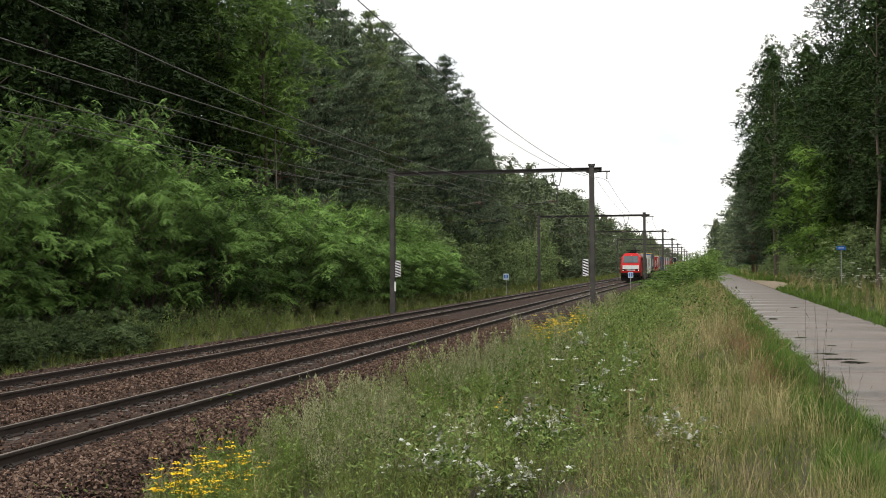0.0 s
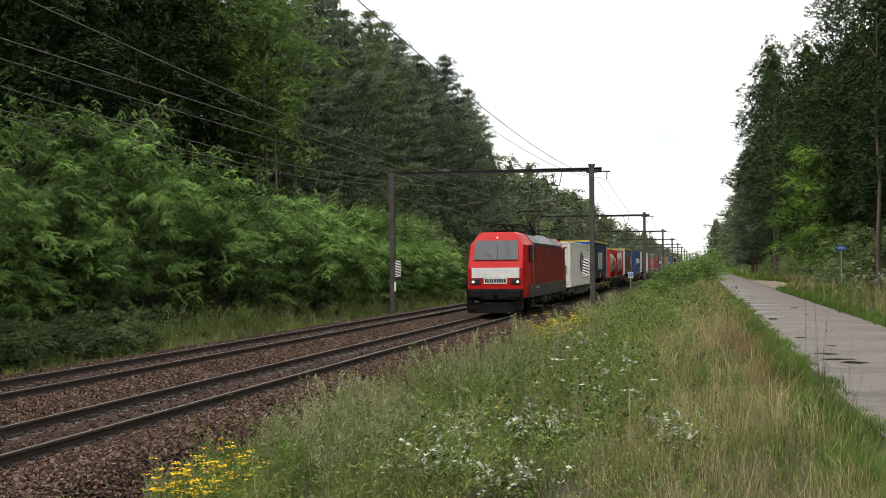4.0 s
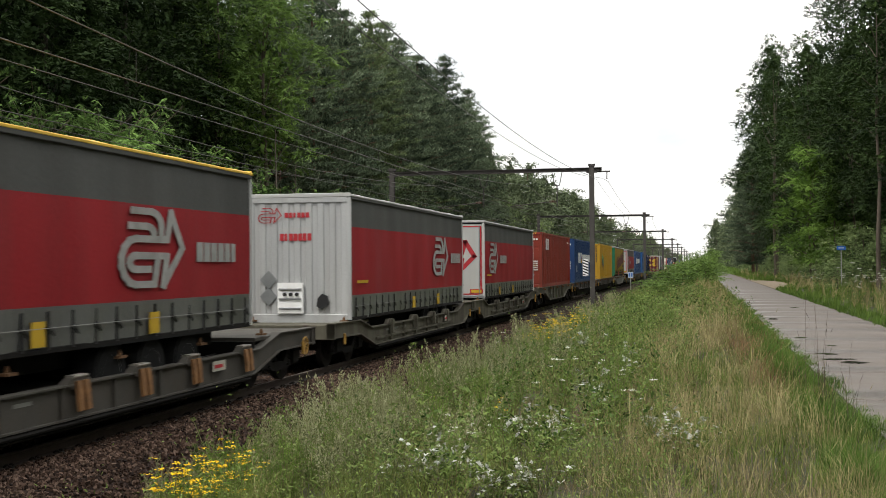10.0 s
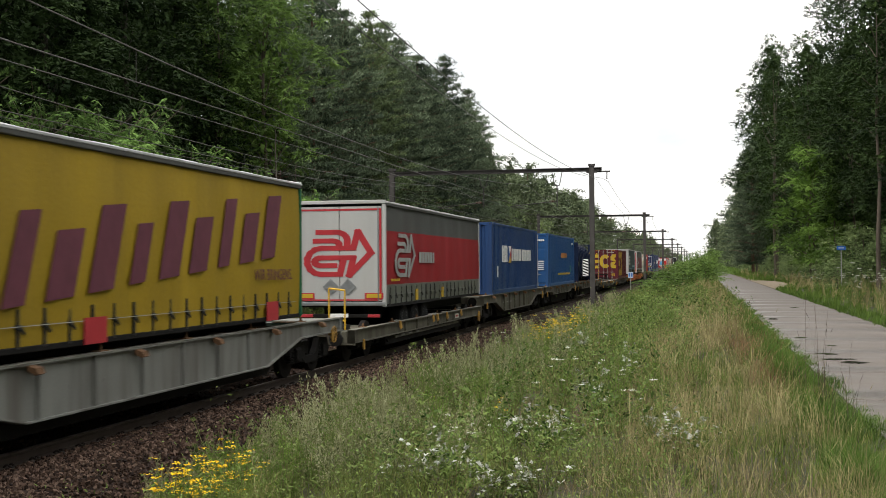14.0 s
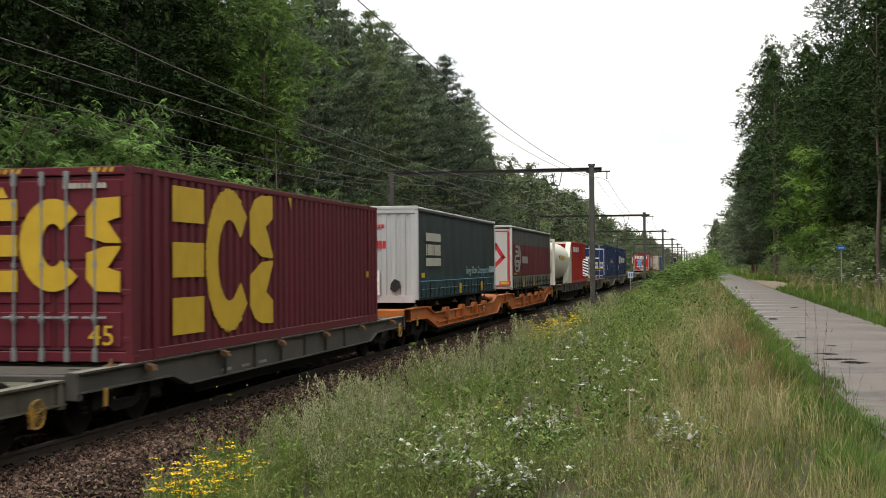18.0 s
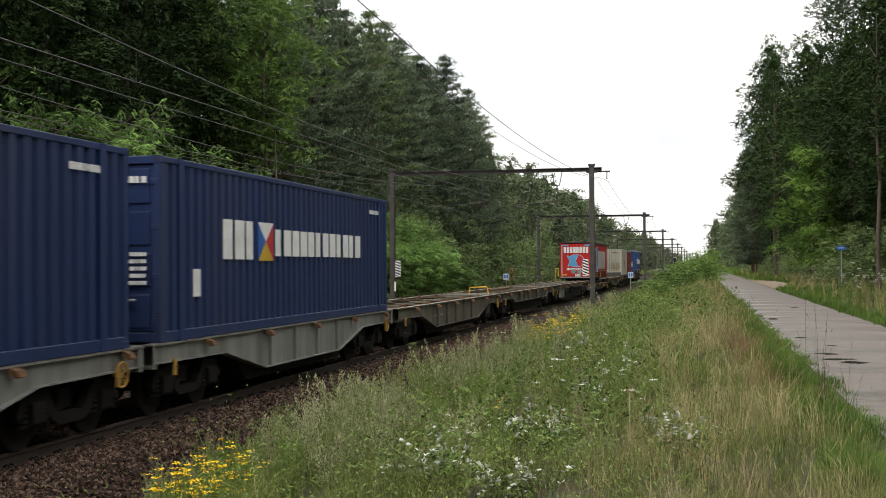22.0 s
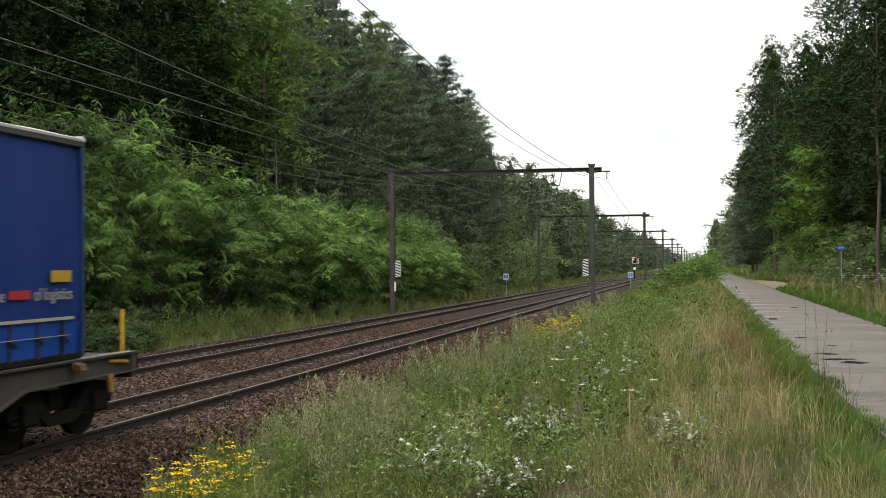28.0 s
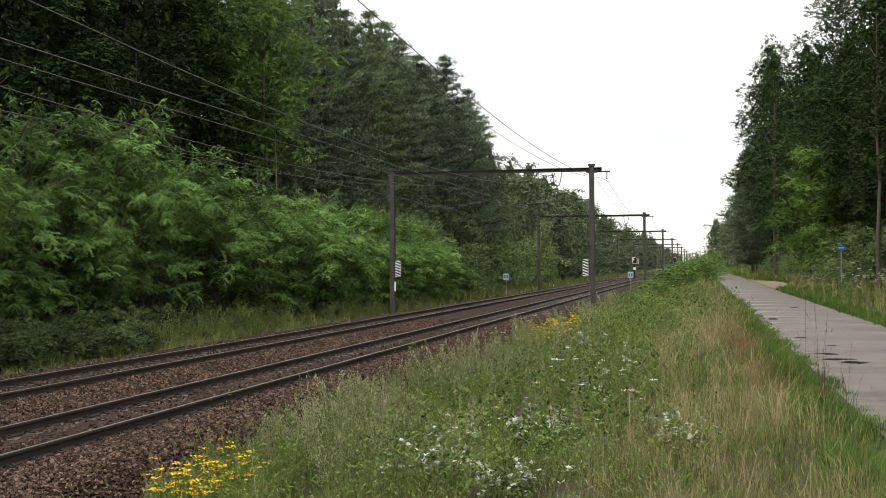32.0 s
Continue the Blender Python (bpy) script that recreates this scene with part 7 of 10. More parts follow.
C_YELLOW = mat("mustard_yellow_container", (0.445, 0.252, 0.0144), 0.55, 0, 0.2, 0.8, 35, 0.1, dirt=0.3, dirt_col=(0.16, 0.10, 0.03), streak=True)
C_WHITE = mat("white_reefer_paint", (0.6630, 0.6630, 0.6035), 0.45, 0, 0.1, 0.8, 35, 0.05, dirt=0.2, dirt_col=(0.35, 0.33, 0.27), streak=True)
C_MAROON = mat("maroon_container", (0.0952, 0.0087, 0.0162), 0.55, 0, 0.2, 0.8, 35, 0.1, dirt=0.2, dirt_col=(0.06, 0.02, 0.02), streak=True)
C_CREAM = mat("cream_container", (0.3996, 0.3834, 0.3038), 0.55, 0, 0.12, 0.8, 35, 0.1, dirt=0.25, dirt_col=(0.25, 0.22, 0.16), streak=True)
C_DRED = mat("dark_red_container", (0.1736, 0.0200, 0.0200), 0.55, 0, 0.2, 0.8, 35, 0.1, dirt=0.2, dirt_col=(0.08, 0.03, 0.03), streak=True)
# ---------------------------------------------------------------- semi-trailers
STRAP = Shape().box(-0.008, 0.014, -0.024, 0.024, -0.05, 0.44).box(-0.008, 0.034, -0.05, 0.05, 0.19, 0.25, 0.006).prism([(0.03, 0.19), (0.13, 0.12), (0.14, 0.15), (0.04, 0.25)], "x", 0.004, 0.022).mesh("buckle_strap", M_BLACK)
TYRE = Shape()
TYRE.prism([(0.49 * math.cos(a), 0.49 * math.sin(a)) for a in np.linspace(0, 2 * math.pi, 25)[:-1]], "x", -0.17, 0.15)
TYRE.prism([(0.45 * math.cos(a), 0.45 * math.sin(a)) for a in np.linspace(0, 2 * math.pi, 25)[:-1]], "x", 0.15, 0.17)
TYRE = TYRE.mesh("tyre", M_RUBBER)
RIM = Shape()
for i in range(20):
    a, b = 2 * math.pi * i / 20, 2 * math.pi * (i + 1) / 20
    RIM.quad((0.172, 0.29 * math.cos(a), 0.29 * math.sin(a)), (0.172, 0.29 * math.cos(b), 0.29 * math.sin(b)), (0.09, 0.22 * math.cos(b), 0.22 * math.sin(b)), (0.09, 0.22 * math.cos(a), 0.22 * math.sin(a)))
RIM.prism([(0.22 * math.cos(a), 0.22 * math.sin(a)) for a in np.linspace(0, 2 * math.pi, 21)[:-1]], "x", 0.07, 0.09)
RIM.prism([(0.11 * math.cos(a), 0.11 * math.sin(a)) for a in np.linspace(0, 2 * math.pi, 13)[:-1]], "x", 0.09, 0.16)
RIM = RIM.mesh("rim", P_STEEL)

M_TARPW = mat("white_roof_tarpaulin", (0.414, 0.414, 0.402), 0.55, 0, 0.15, 1.5, 30, 0.1, dirt=0.35, dirt_col=(0.30, 0.28, 0.24))
M_ALU = mat("dull_aluminium_panel", (0.40, 0.405, 0.40), 0.5, 0.1, 0.18, 1.5, 30, 0.08, dirt=0.3, dirt_col=(0.22, 0.20, 0.17), streak=True)


def tarp(name, base, var=0.3, dirt=0.3, dc=(0.07, 0.063, 0.056)):
    return mat(name, base, 0.6, 0, var, 0.7, 16, 0.22, spec=0.16, dirt=dirt, dirt_col=dc, streak=True)


T_GREY = tarp("grey_tarpaulin", (0.0701, 0.0716, 0.0673), 0.3, 0.3)
T_RED = tarp("red_tarpaulin", (0.2565, 0.0153, 0.0203), 0.25, 0.2)
T_DARKRED = tarp("dull_red_tarpaulin", (0.1148, 0.0186, 0.0225), 0.25, 0.2)
T_NAVY = tarp("navy_tarpaulin", (0.0093, 0.0213, 0.0567), 0.3, 0.18, (0.03, 0.035, 0.045))
T_SKIRT = mat("grey_skirt_tarpaulin", (0.115, 0.117, 0.112), 0.32, 0, 0.35, 1.2, 16, 0.3, dirt=0.5, dirt_col=(0.05, 0.046, 0.042), streak=True, spec=0.45)
T_OLIVE = tarp("faded_yellow_tarpaulin", (0.3172, 0.2119, 0.0152), 0.25, 0.3, (0.10, 0.07, 0.02))
T_GREEN = tarp("green_front_wall_paint", (0.018, 0.13, 0.065))
T_SLATE = tarp("slate_tarpaulin", (0.0265, 0.0377, 0.0392), 0.35, 0.3, (0.034, 0.045, 0.046))
T_TEAL = tarp("teal_skirt_tarpaulin", (0.0177, 0.0534, 0.0675), 0.35, 0.3, (0.034, 0.045, 0.046))
T_BRED = tarp("bright_red_tarpaulin", (0.3172, 0.0140, 0.0127), 0.25, 0.18, (0.09, 0.02, 0.018))
T_BLUE = tarp("blue_tarpaulin", (0.0106, 0.0376, 0.1823), 0.25, 0.12)
T_BLUE2 = tarp("bright_blue_skirt", (0.0103, 0.0625, 0.3105), 0.25, 0.12)


def trailer(s0, s1, z0, zt, bands, label, near="front", roof_edge=None, wallm=None, w=2.52, seed=1, wheels=True, name="semi_trailer", strapz=None):
    """A curtain-sided trailer. bands: (lower edge, material) from the bottom up."""
    L = s1 - s0
    c = mover(name, s0, label, "trailer", "semi-trailers on the train")
    hw = w / 2
    r = rng(seed)
    ny, zs = 46, sorted(set([z0 + 0.0] + [b for b, m in bands] + list(np.linspace(z0, zt - 0.12, 12)) + [zt - 0.12]))
    edges = [b for b, m in bands]
    mats = [m for b, m in bands]
    ph = r.uniform(0, 6, 4)
    for sx in (-1, 1):
        s = Shape()
        idx = []
        for j in range(ny + 1):
            y = 0.09 + (L - 0.18) * j / ny
            for z in zs:
                f = (z - z0) / (zt - z0)
                bow = 0.028 * math.sin(math.pi * min(1, max(0, f))) + 0.010 * math.sin(y * 2.1 + ph[0]) * (1 - f * 0.6) + 0.007 * math.sin(y * 5.3 + z * 1.3 + ph[1]) + 0.006 * math.sin(y * 3.7 - z * 2.2 + ph[2])
                if f < 0.2:
                    bow += 0.012 * math.sin(y * 12.0 + ph[3]) * (1 - f * 5)
                s.v.append((sx * (hw - 0.045 + bow), y, z))
        k = len(zs)
        for j in range(ny):
            for i in range(k - 1):
                q = (j * k + i, (j + 1) * k + i, (j + 1) * k + i + 1, j * k + i + 1)
                s.f.append(q if sx > 0 else q[::-1])
                zc = (zs[i] + zs[i + 1]) / 2
                idx.append(max(a for a, b in enumerate(edges) if b <= zc + 1e-6))
        me = s.mesh("curtain", mats, True)
        me.polygons.foreach_set("material_index", np.array(idx, dtype=np.int32))
        part("curtain", me, None, c)
        a, b = sorted((sx * (hw + 0.012), sx * (hw - 0.10)))
        # rail coloured dark to draw the shadow line below the roof edge
        part("roof_rail", Shape().box(a, b, 0.02, L - 0.02, zt - 0.14, zt - 0.03, 0.012), T_GREY, c)
        a, b = sorted((sx * (hw - 0.02), sx * (hw - 0.12)))
        part("side_raver", Shape().box(a, b, 0.05, L - 0.05, z0 - 0.03, z0 + 0.05, 0.01), M_UNDER, c)
        part("strap_cord", Shape().tube((sx * (hw + 0.004), 0.4, z0 + 0.30), (sx * (hw + 0.004), L - 0.4, z0 + 0.30), 0.007, n=4), D_DULL, c)
        for y0, y1 in ((0.0, 0.09), (L - 0.09, L)):
            a, b = sorted((sx * (hw + 0.005), sx * (hw - 0.1)))
            part("corner_post", Shape().box(a, b, y0, y1, z0, zt - 0.1, 0.012), wallm or M_ALU, c)
        for y in np.arange(0.55, L - 0.3, 0.62):
            part("buckle_strap", STRAP, None, c, at=(sx * (hw - 0.03), y, strapz or z0 + 0.07))
    # roof: a slack sheet with a rolled edge
    rf = Shape()
    for j in range(25):
        y = 0.0 + L * j / 24
        zz = zt + 0.012 * math.sin(y * 2.3 + ph[1])
        rf.v += [(-hw - 0.012, y, zz - 0.05), (-hw + 0.10, y, zz), (0, y, zz + 0.02), (hw - 0.10, y, zz), (hw + 0.012, y, zz - 0.05)]
    for j in range(24):
        for i in range(4):
            rf.f.append((j * 5 + i, j * 5 + i + 1, j * 5 + 6 + i, j * 5 + 5 + i))
    part("roof_sheet", rf, roof_edge or M_TARPW, c, smooth=True)
    for sx in (-1, 1):
        a, b = sorted((sx * (hw + 0.02), sx * (hw - 0.05)))
        part("roof_edge", Shape().box(a, b, 0.0, L, zt - 0.075, zt - 0.02, 0.012), roof_edge or M_TARPW, c)
    for e0, e1 in ((-0.012, 0.05), (L - 0.05, L + 0.012)):
        part("end_edge", Shape().box(-hw, hw, e0, e1, zt - 0.085, zt + 0.012, 0.012), roof_edge or M_TARPW, c)
    wm = wallm or M_ALU
    part("floor", Shape().box(-hw + 0.1, hw - 0.1, 0.05, L - 0.05, z0 - 0.02, z0 + 0.05), M_UNDER, c)
    part("rear_wall", Shape().box(-hw + 0.1, hw - 0.1, L - 0.07, L - 0.01, z0, zt - 0.08), wm, c)
    for bx_ in (-0.55, 0.55):
        part("chassis_beam", Shape().box(bx_ - 0.07, bx_ + 0.07, 0.6, L - 0.4, z0 - 0.34, z0 - 0.03), M_UNDER, c)
    if near == "front":
        fw = corrugated(-hw + 0.1, hw - 0.1, 0.03, 0.30, lambda a_, d, z: (-a_, 0.012 + d, z), z0 + 0.12, zt - 0.2)
        part("front_wall", fw, wm, c)
        part("front_sill", Shape().box(-hw + 0.1, hw - 0.1, -0.005, 0.07, z0 - 0.08, z0 + 0.13, 0.01), wm, c)
        part("front_header", Shape().box(-hw + 0.1, hw - 0.1, -0.005, 0.07, zt - 0.21, zt - 0.08, 0.01), wm, c)
        wy = L - 3.9
        sp = part("service_panel", Shape().box(-0.55, 0.1, -0.06, 0.0, z0 + 0.15, z0 + 0.88, 0.02), M_WHITE, c)
        for zz in (0.24, 0.47, 0.7):
            part("panel_shelf", Shape().box(-0.5, 0.05, -0.09, -0.06, z0 + zz, z0 + zz + 0.05, 0.01), P_STEEL, sp)
        for xx in (-0.35, -0.2, -0.05):
            part("coupling_knob", Shape().tube((xx, -0.11, z0 + 0.6), (xx, -0.06, z0 + 0.6), 0.045, n=10), M_BLACK, sp)
        part("cover_flap", Shape().prism([(0.42, z0 + 0.32), (0.55, z0 + 0.24), (0.72, z0 + 0.36), (0.70, z0 + 0.56), (0.56, z0 + 0.62), (0.45, z0 + 0.5)], "y", -0.05, 0.0), M_BLACK, c)
        for zz in (0.55, 0.95):
            part("placard_frame", Shape().prism([(-1.0, z0 + zz), (-0.78, z0 + zz - 0.22), (-0.56, z0 + zz), (-0.78, z0 + zz + 0.22)], "y", -0.02, 0.005), P_STEEL, c)
    else:
        for sx in (-1, 1):
            a, b = sorted((sx * 0.008, sx * (hw - 0.11)))
            d = part("rear_door", Shape().box(a, b, 0.0, 0.05, z0 + 0.14, zt - 0.15, 0.012), wm, c)
            part("placard_frame", Shape().prism([(sx * 0.24 - 0.22, z0 + 0.52), (sx * 0.24, z0 + 0.30), (sx * 0.24 + 0.22, z0 + 0.52), (sx * 0.24, z0 + 0.74)], "y", -0.022, -0.001), P_STEEL, d)
            a, b = sorted((sx * (hw - 0.12), sx * (hw - 0.52)))
            part("warning_plate", Shape().box(a - 0.05, b + 0.05, -0.012, -0.001, z0 + 0.2, z0 + 0.36), D_RED, d)
            part("warning_plate_face", Shape().box(a, b, -0.016, -0.0125, z0 + 0.225, z0 + 0.335), D_YELLOW, d)
            x = sx * (hw - 0.2)
            part("locking_rod", Shape().tube((x, -0.02, z0 + 0.1), (x, -0.02, zt - 0.14), 0.014, n=6), P_STEEL, d)
        part("rear_bumper", Shape().box(-hw + 0.02, hw - 0.02, -0.02, 0.07, z0 + 0.02, z0 + 0.12, 0.01), P_STEEL, c)
        part("lamp_bar", Shape().box(-1.1, 1.1, 0.05, 0.13, z0 - 0.30, z0 - 0.20, 0.01), M_UNDER, c)
        part("registration_plate", Shape().box(-0.3, 0.22, 0.035, 0.05, z0 - 0.29, z0 - 0.19), M_WHITE, c)
        for sx in (-0.92, 0.92):
            part("tail_lamp", Shape().box(sx - 0.16, sx + 0.16, 0.02, 0.05, z0 - 0.29, z0 - 0.21, 0.01), D_RED, c)
        wy = 3.9
    if wheels:
        for i in (-1, 0, 1):
            for sx in (-1, 1):
                t = part("wheel", TYRE, None, c, at=(sx * 0.95, wy + 1.31 * i, 0.80))
                if sx < 0:
                    t.rotation_euler = (0, 0, math.pi)
                part("rim", RIM, None, t)
            part("axle", Shape().tube((-0.9, wy + 1.31 * i, 0.80), (0.9, wy + 1.31 * i, 0.80), 0.07), M_UNDER, c)
        part("landing_leg", Shape().box(0.55, 0.68, L * 0.26, L * 0.26 + 0.12, 0.45, z0).box(-0.68, -0.55, L * 0.26, L * 0.26 + 0.12, 0.45, z0), M_UNDER, c)
        part("mudguard", Shape().box(0.85, 1.24, wy - 2.0, wy + 2.0, 1.33 if z0 > 1.42 else z0 - 0.035, z0 - 0.005), M_RUBBER, c)
    return c, hw, L


def haulier_trailer(s0, s1, near, red, label, roof_edge=None, logo=(9.4, 11.6), word=(11.9, 13.2), top=4.06, seed=1, low=0.0):
    c, hw, L = trailer(s0, s1, 1.27 - low, top, [(1.27 - low, T_SKIRT), (1.84 - low, red), (3.27, T_GREY)], label, near, roof_edge, None if near == "front" else M_ALUW, seed=seed)
    x = hw + 0.012
    y0, y1 = logo
    looped_arrow(c, D_DULL, lambda a, b, lift: (x + 0.008 * lift, y0 + (y1 - y0) * a, 1.98 + 1.25 * b), 0.085)
    wordmark(c, D_DULL, x, word[0], word[1], 2.42, 2.74, 6, 5)
    wordmark(c, D_YELLOW, x, 0.5, 1.5, 1.92, 1.99, 9, 6, "small_bars")
    for y in (6.3, 9.6) if near == "front" else (3.4, 7.0):
        part("yellow_patch", Shape().box(x - 0.02, x - 0.005, y, y + 0.32, 1.34 - low, 1.66 - low), D_YELLOW, c)
    if near == "rear":
        looped_arrow(c, D_RED, lambda a, b, lift: (-0.95 + 1.85 * a, -0.001 - 0.008 * lift, 2.02 + 1.28 * b), 0.10)
        for sx in (-1, 1):
            endmark(c, D_RED, -0.0005, sx * 1.12 - 0.03, sx * 1.12 + 0.03, 1.45 - low, 3.85, "reflective_tape")
        endmark(c, D_RED, -0.0005, -1.08, 1.08, 3.80, 3.85, "reflective_tape")
        endmark(c, D_RED, -0.0005, -1.08, 1.08, 1.42 - low, 1.46 - low, "reflective_tape")
    else:
        looped_arrow(c, D_RED, lambda a, b, lift: (-1.05 + 0.6 * a, 0.006 - 0.006 * lift, 3.35 + 0.4 * b), 0.045)
        endword(c, D_RED, 0.008, -0.38, 0.25, 3.5, 3.62, 6, 7)
        endword(c, D_RED, 0.008, -0.5, 0.3, 2.95, 3.12, 7, 17, "registration_lettering")
    return c


M_ALUW = mat("white_trailer_door", (0.40, 0.40, 0.385), 0.5, 0, 0.12, 1.5, 30, 0.05, dirt=0.3, dirt_col=(0.30, 0.28, 0.24), streak=True)

# ---------------------------------------------------------------- tank containers
TK_WHITE = mat("dull_white_tank_skin", (0.64, 0.64, 0.63), 0.32, 0.25, 0.3, 1.6, 30, 0.05, dirt=0.7, dirt_col=(0.22, 0.21, 0.19), streak=True)
TK_RED = mat("chipped_red_frame", (0.3362, 0.0251, 0.0139), 0.55, 0, 0.25, 2.5, 30, 0.12, dirt=0.35, dirt_col=(0.12, 0.04, 0.03))
TK_CREAM = mat("cream_tank_skin", (0.56, 0.535, 0.44), 0.4, 0, 0.12, 1.2, 30, 0.04, dirt=0.25, dirt_col=(0.30, 0.27, 0.20), streak=True)
TK_BLUE = mat("dark_blue_bulk_tank", (0.0035, 0.010, 0.036), 0.45, 0, 0.3, 1.2, 30, 0.06, dirt=0.4, dirt_col=(0.012, 0.017, 0.028), streak=True, spec=0.2)


P_TANKBAND = mat("dark_band_steel", (0.075, 0.075, 0.073), 0.5, 0.2, 0.3)


def tank_profile(L, r):
    dome = [(0.30 + 0.22 * (1 - math.cos(math.radians(a))), r * math.sin(math.radians(a)) ** 0.8) for a in (2, 25, 45, 65, 80)]
    body = [(0.55, r), (L - 0.55, r)]
    return dome + body + [(L - y, q) for y, q in reversed(dome)]


def end_frame(parent, y, z0, h, m, thick=0.14):
    f = Shape()
    f.box(-1.22, -1.22 + thick, y, y + thick, z0, z0 + h, 0.01).box(1.22 - thick, 1.22, y, y + thick, z0, z0 + h, 0.01)
    f.box(-1.22 + thick, 1.22 - thick, y, y + thick, z0 + h - thick, z0 + h, 0.01).box(-1.22 + thick, 1.22 - thick, y, y + thick, z0, z0 + thick, 0.01)
    for sx in (-1, 1):
        f.prism([(sx * 1.1, z0 + 0.75), (sx * 0.5, z0 + 0.14), (sx * 1.1, z0 + 0.14)], "y", y + 0.02, y + thick - 0.02)
    return part("end_frame", f, m, parent)


def tank(s0, s1, z0, h, skin, frame_m, label, bands=True, r=1.17, word=None):
    L = s1 - s0
    c = mover("tank_container", s0, label, "tank container", "tank containers on the train")
    zc = z0 + h * 0.5 + 0.02
    part("tank_shell", Shape().lathe(tank_profile(L, r), 0, 0, zc, 40), skin, c, smooth=True)
    for y in (0, L - 0.14):
        end_frame(c, y, z0, h, frame_m)
    if bands:
        for y in np.arange(1.0, L - 0.6, 0.95):
            part("band", Shape().lathe([(y, r + 0.003), (y, r + 0.011), (y + 0.038, r + 0.011), (y + 0.038, r + 0.003)], 0, 0, zc, 40), P_TANKBAND, c)
    for sx in (-1, 1):
        a, b = sorted((sx * 1.04, sx * 1.12))
        part("gusset", Shape().prism([(0.12, z0 + 0.02), (1.35, z0 + 0.02), (1.0, z0 + 0.22), (0.45, z0 + 0.75), (0.12, z0 + 1.1)], "x", a, b), frame_m, c)
        part("gusset", Shape().prism([(L - 0.12, z0 + 0.02), (L - 1.35, z0 + 0.02), (L - 1.0, z0 + 0.22), (L - 0.45, z0 + 0.75), (L - 0.12, z0 + 1.1)], "x", a, b), frame_m, c)
    for y in (1.2, L - 1.6):
        part("saddle", Shape().prism([(-0.75, z0 + 0.02), (0.75, z0 + 0.02), (0.9, z0 + 0.42), (0.5, z0 + 0.2), (-0.5, z0 + 0.2), (-0.9, z0 + 0.42)], "y", y, y + 0.4), frame_m, c)
    if bands:
        part("walkway", Shape().box(0.35, 1.05, 0.2, L - 0.2, z0 + h - 0.03, z0 + h - 0.01, 0.006), P_STEEL, c)
    part("manhole", Shape().tube((0, L * 0.5, zc + r - 0.03), (0, L * 0.5, zc + r + 0.08), 0.28, n=16), P_STEEL, c)
    return c, L, zc, r


def curved_word(parent, m, zc, r, y0, y1, a0, a1, n, seed, name="wordmark"):
    """Blocks of lettering laid round a tank shell; a0, a1: degrees above its side."""
    def add(a, b, c, d):
        s = Shape()
        st = 4
        for i in range(st + 1):
            t = radians(c + (d - c) * i / st)
            for y in (a, b):
                s.v.append(((r + 0.012) * math.cos(t), y, zc + (r + 0.012) * math.sin(t)))
        for i in range(st):
            s.f.append((2 * i, 2 * i + 1, 2 * i + 3, 2 * i + 2))
        part(name, s, m, parent)
    block_row(add, y0, y1, a0, a1, n, seed)


def ladder(parent, x0, x1, y, z0, z1, m):
    s = Shape().tube((x0, y, z0), (x0, y, z1), 0.022).tube((x1, y, z0), (x1, y, z1), 0.022)
    for z in np.arange(z0 + 0.2, z1, 0.28):
        s.tube((x0, y, z), (x1, y, z), 0.016)
    return part("ladder", s, m, parent)


# ---------------------------------------------------------------- locomotive
L_RED = mat("traffic_red_loco_paint", (0.2145, 0.0078, 0.0078), 0.45, 0, 0.3, 0.7, 30, 0.03, dirt=0.9, dirt_col=(0.040, 0.010, 0.009), streak=True, spec=0.15)
def soot(m, streaks, z0, col):
    """Greasy streaks that run down and forward from the roof edge, broken up by noise."""
    n, l = m.node_tree.nodes, m.node_tree.links
    p = n["Principled BSDF"]
    co, sep, no = n.new("ShaderNodeTexCoord"), n.new("ShaderNodeSeparateXYZ"), n.new("ShaderNodeTexNoise")
    mp = n.new("ShaderNodeMapping")
    mp.inputs["Scale"].default_value = (1, 2.4, 0.8)
    no.inputs["Scale"].default_value, no.inputs["Detail"].default_value = 2.0, 6
    l.new(co.outputs["Object"], sep.inputs[0])
    l.new(co.outputs["Object"], mp.inputs[0])
    l.new(mp.outputs[0], no.inputs["Vector"])

    def op(kind, a, b, c=None):
        q = n.new("ShaderNodeMath")
        q.operation = kind
        for i, v in enumerate((a, b, c)):
            if v is None:
                continue
            if isinstance(v, (int, float)):
                q.inputs[i].default_value = v
            else:
                l.new(v, q.inputs[i])
        return q.outputs[0]

    total = None
    for y0, slope, half, amount in streaks:
        axis = op("MULTIPLY_ADD", sep.outputs["Z"], slope, y0 - slope * z0)
        off = op("ABSOLUTE", op("SUBTRACT", sep.outputs["Y"], axis), 0.0)
        w = n.new("ShaderNodeMapRange")
        w.interpolation_type = "SMOOTHSTEP"
        w.inputs["From Min"].default_value, w.inputs["From Max"].default_value = half, 0.0
        l.new(off, w.inputs[0])
        fade = n.new("ShaderNodeMapRange")
        fade.inputs["From Min"].default_value, fade.inputs["From Max"].default_value = 1.5, 2.9
        l.new(sep.outputs["Z"], fade.inputs[0])
        k = op("MULTIPLY", op("MULTIPLY", w.outputs[0], fade.outputs[0]), op("MULTIPLY", no.outputs["Fac"], amount))
        total = k if total is None else op("ADD", total, k)
    mx = n.new("ShaderNodeMix")
    mx.data_type = "RGBA"
    mx.clamp_factor = True
    l.new(total, mx.inputs[0])
    l.new(p.inputs["Base Color"].links[0].from_socket, mx.inputs[6])
    mx.inputs[7].default_value = (*col, 1)
    l.new(mx.outputs[2], p.inputs["Base Color"])


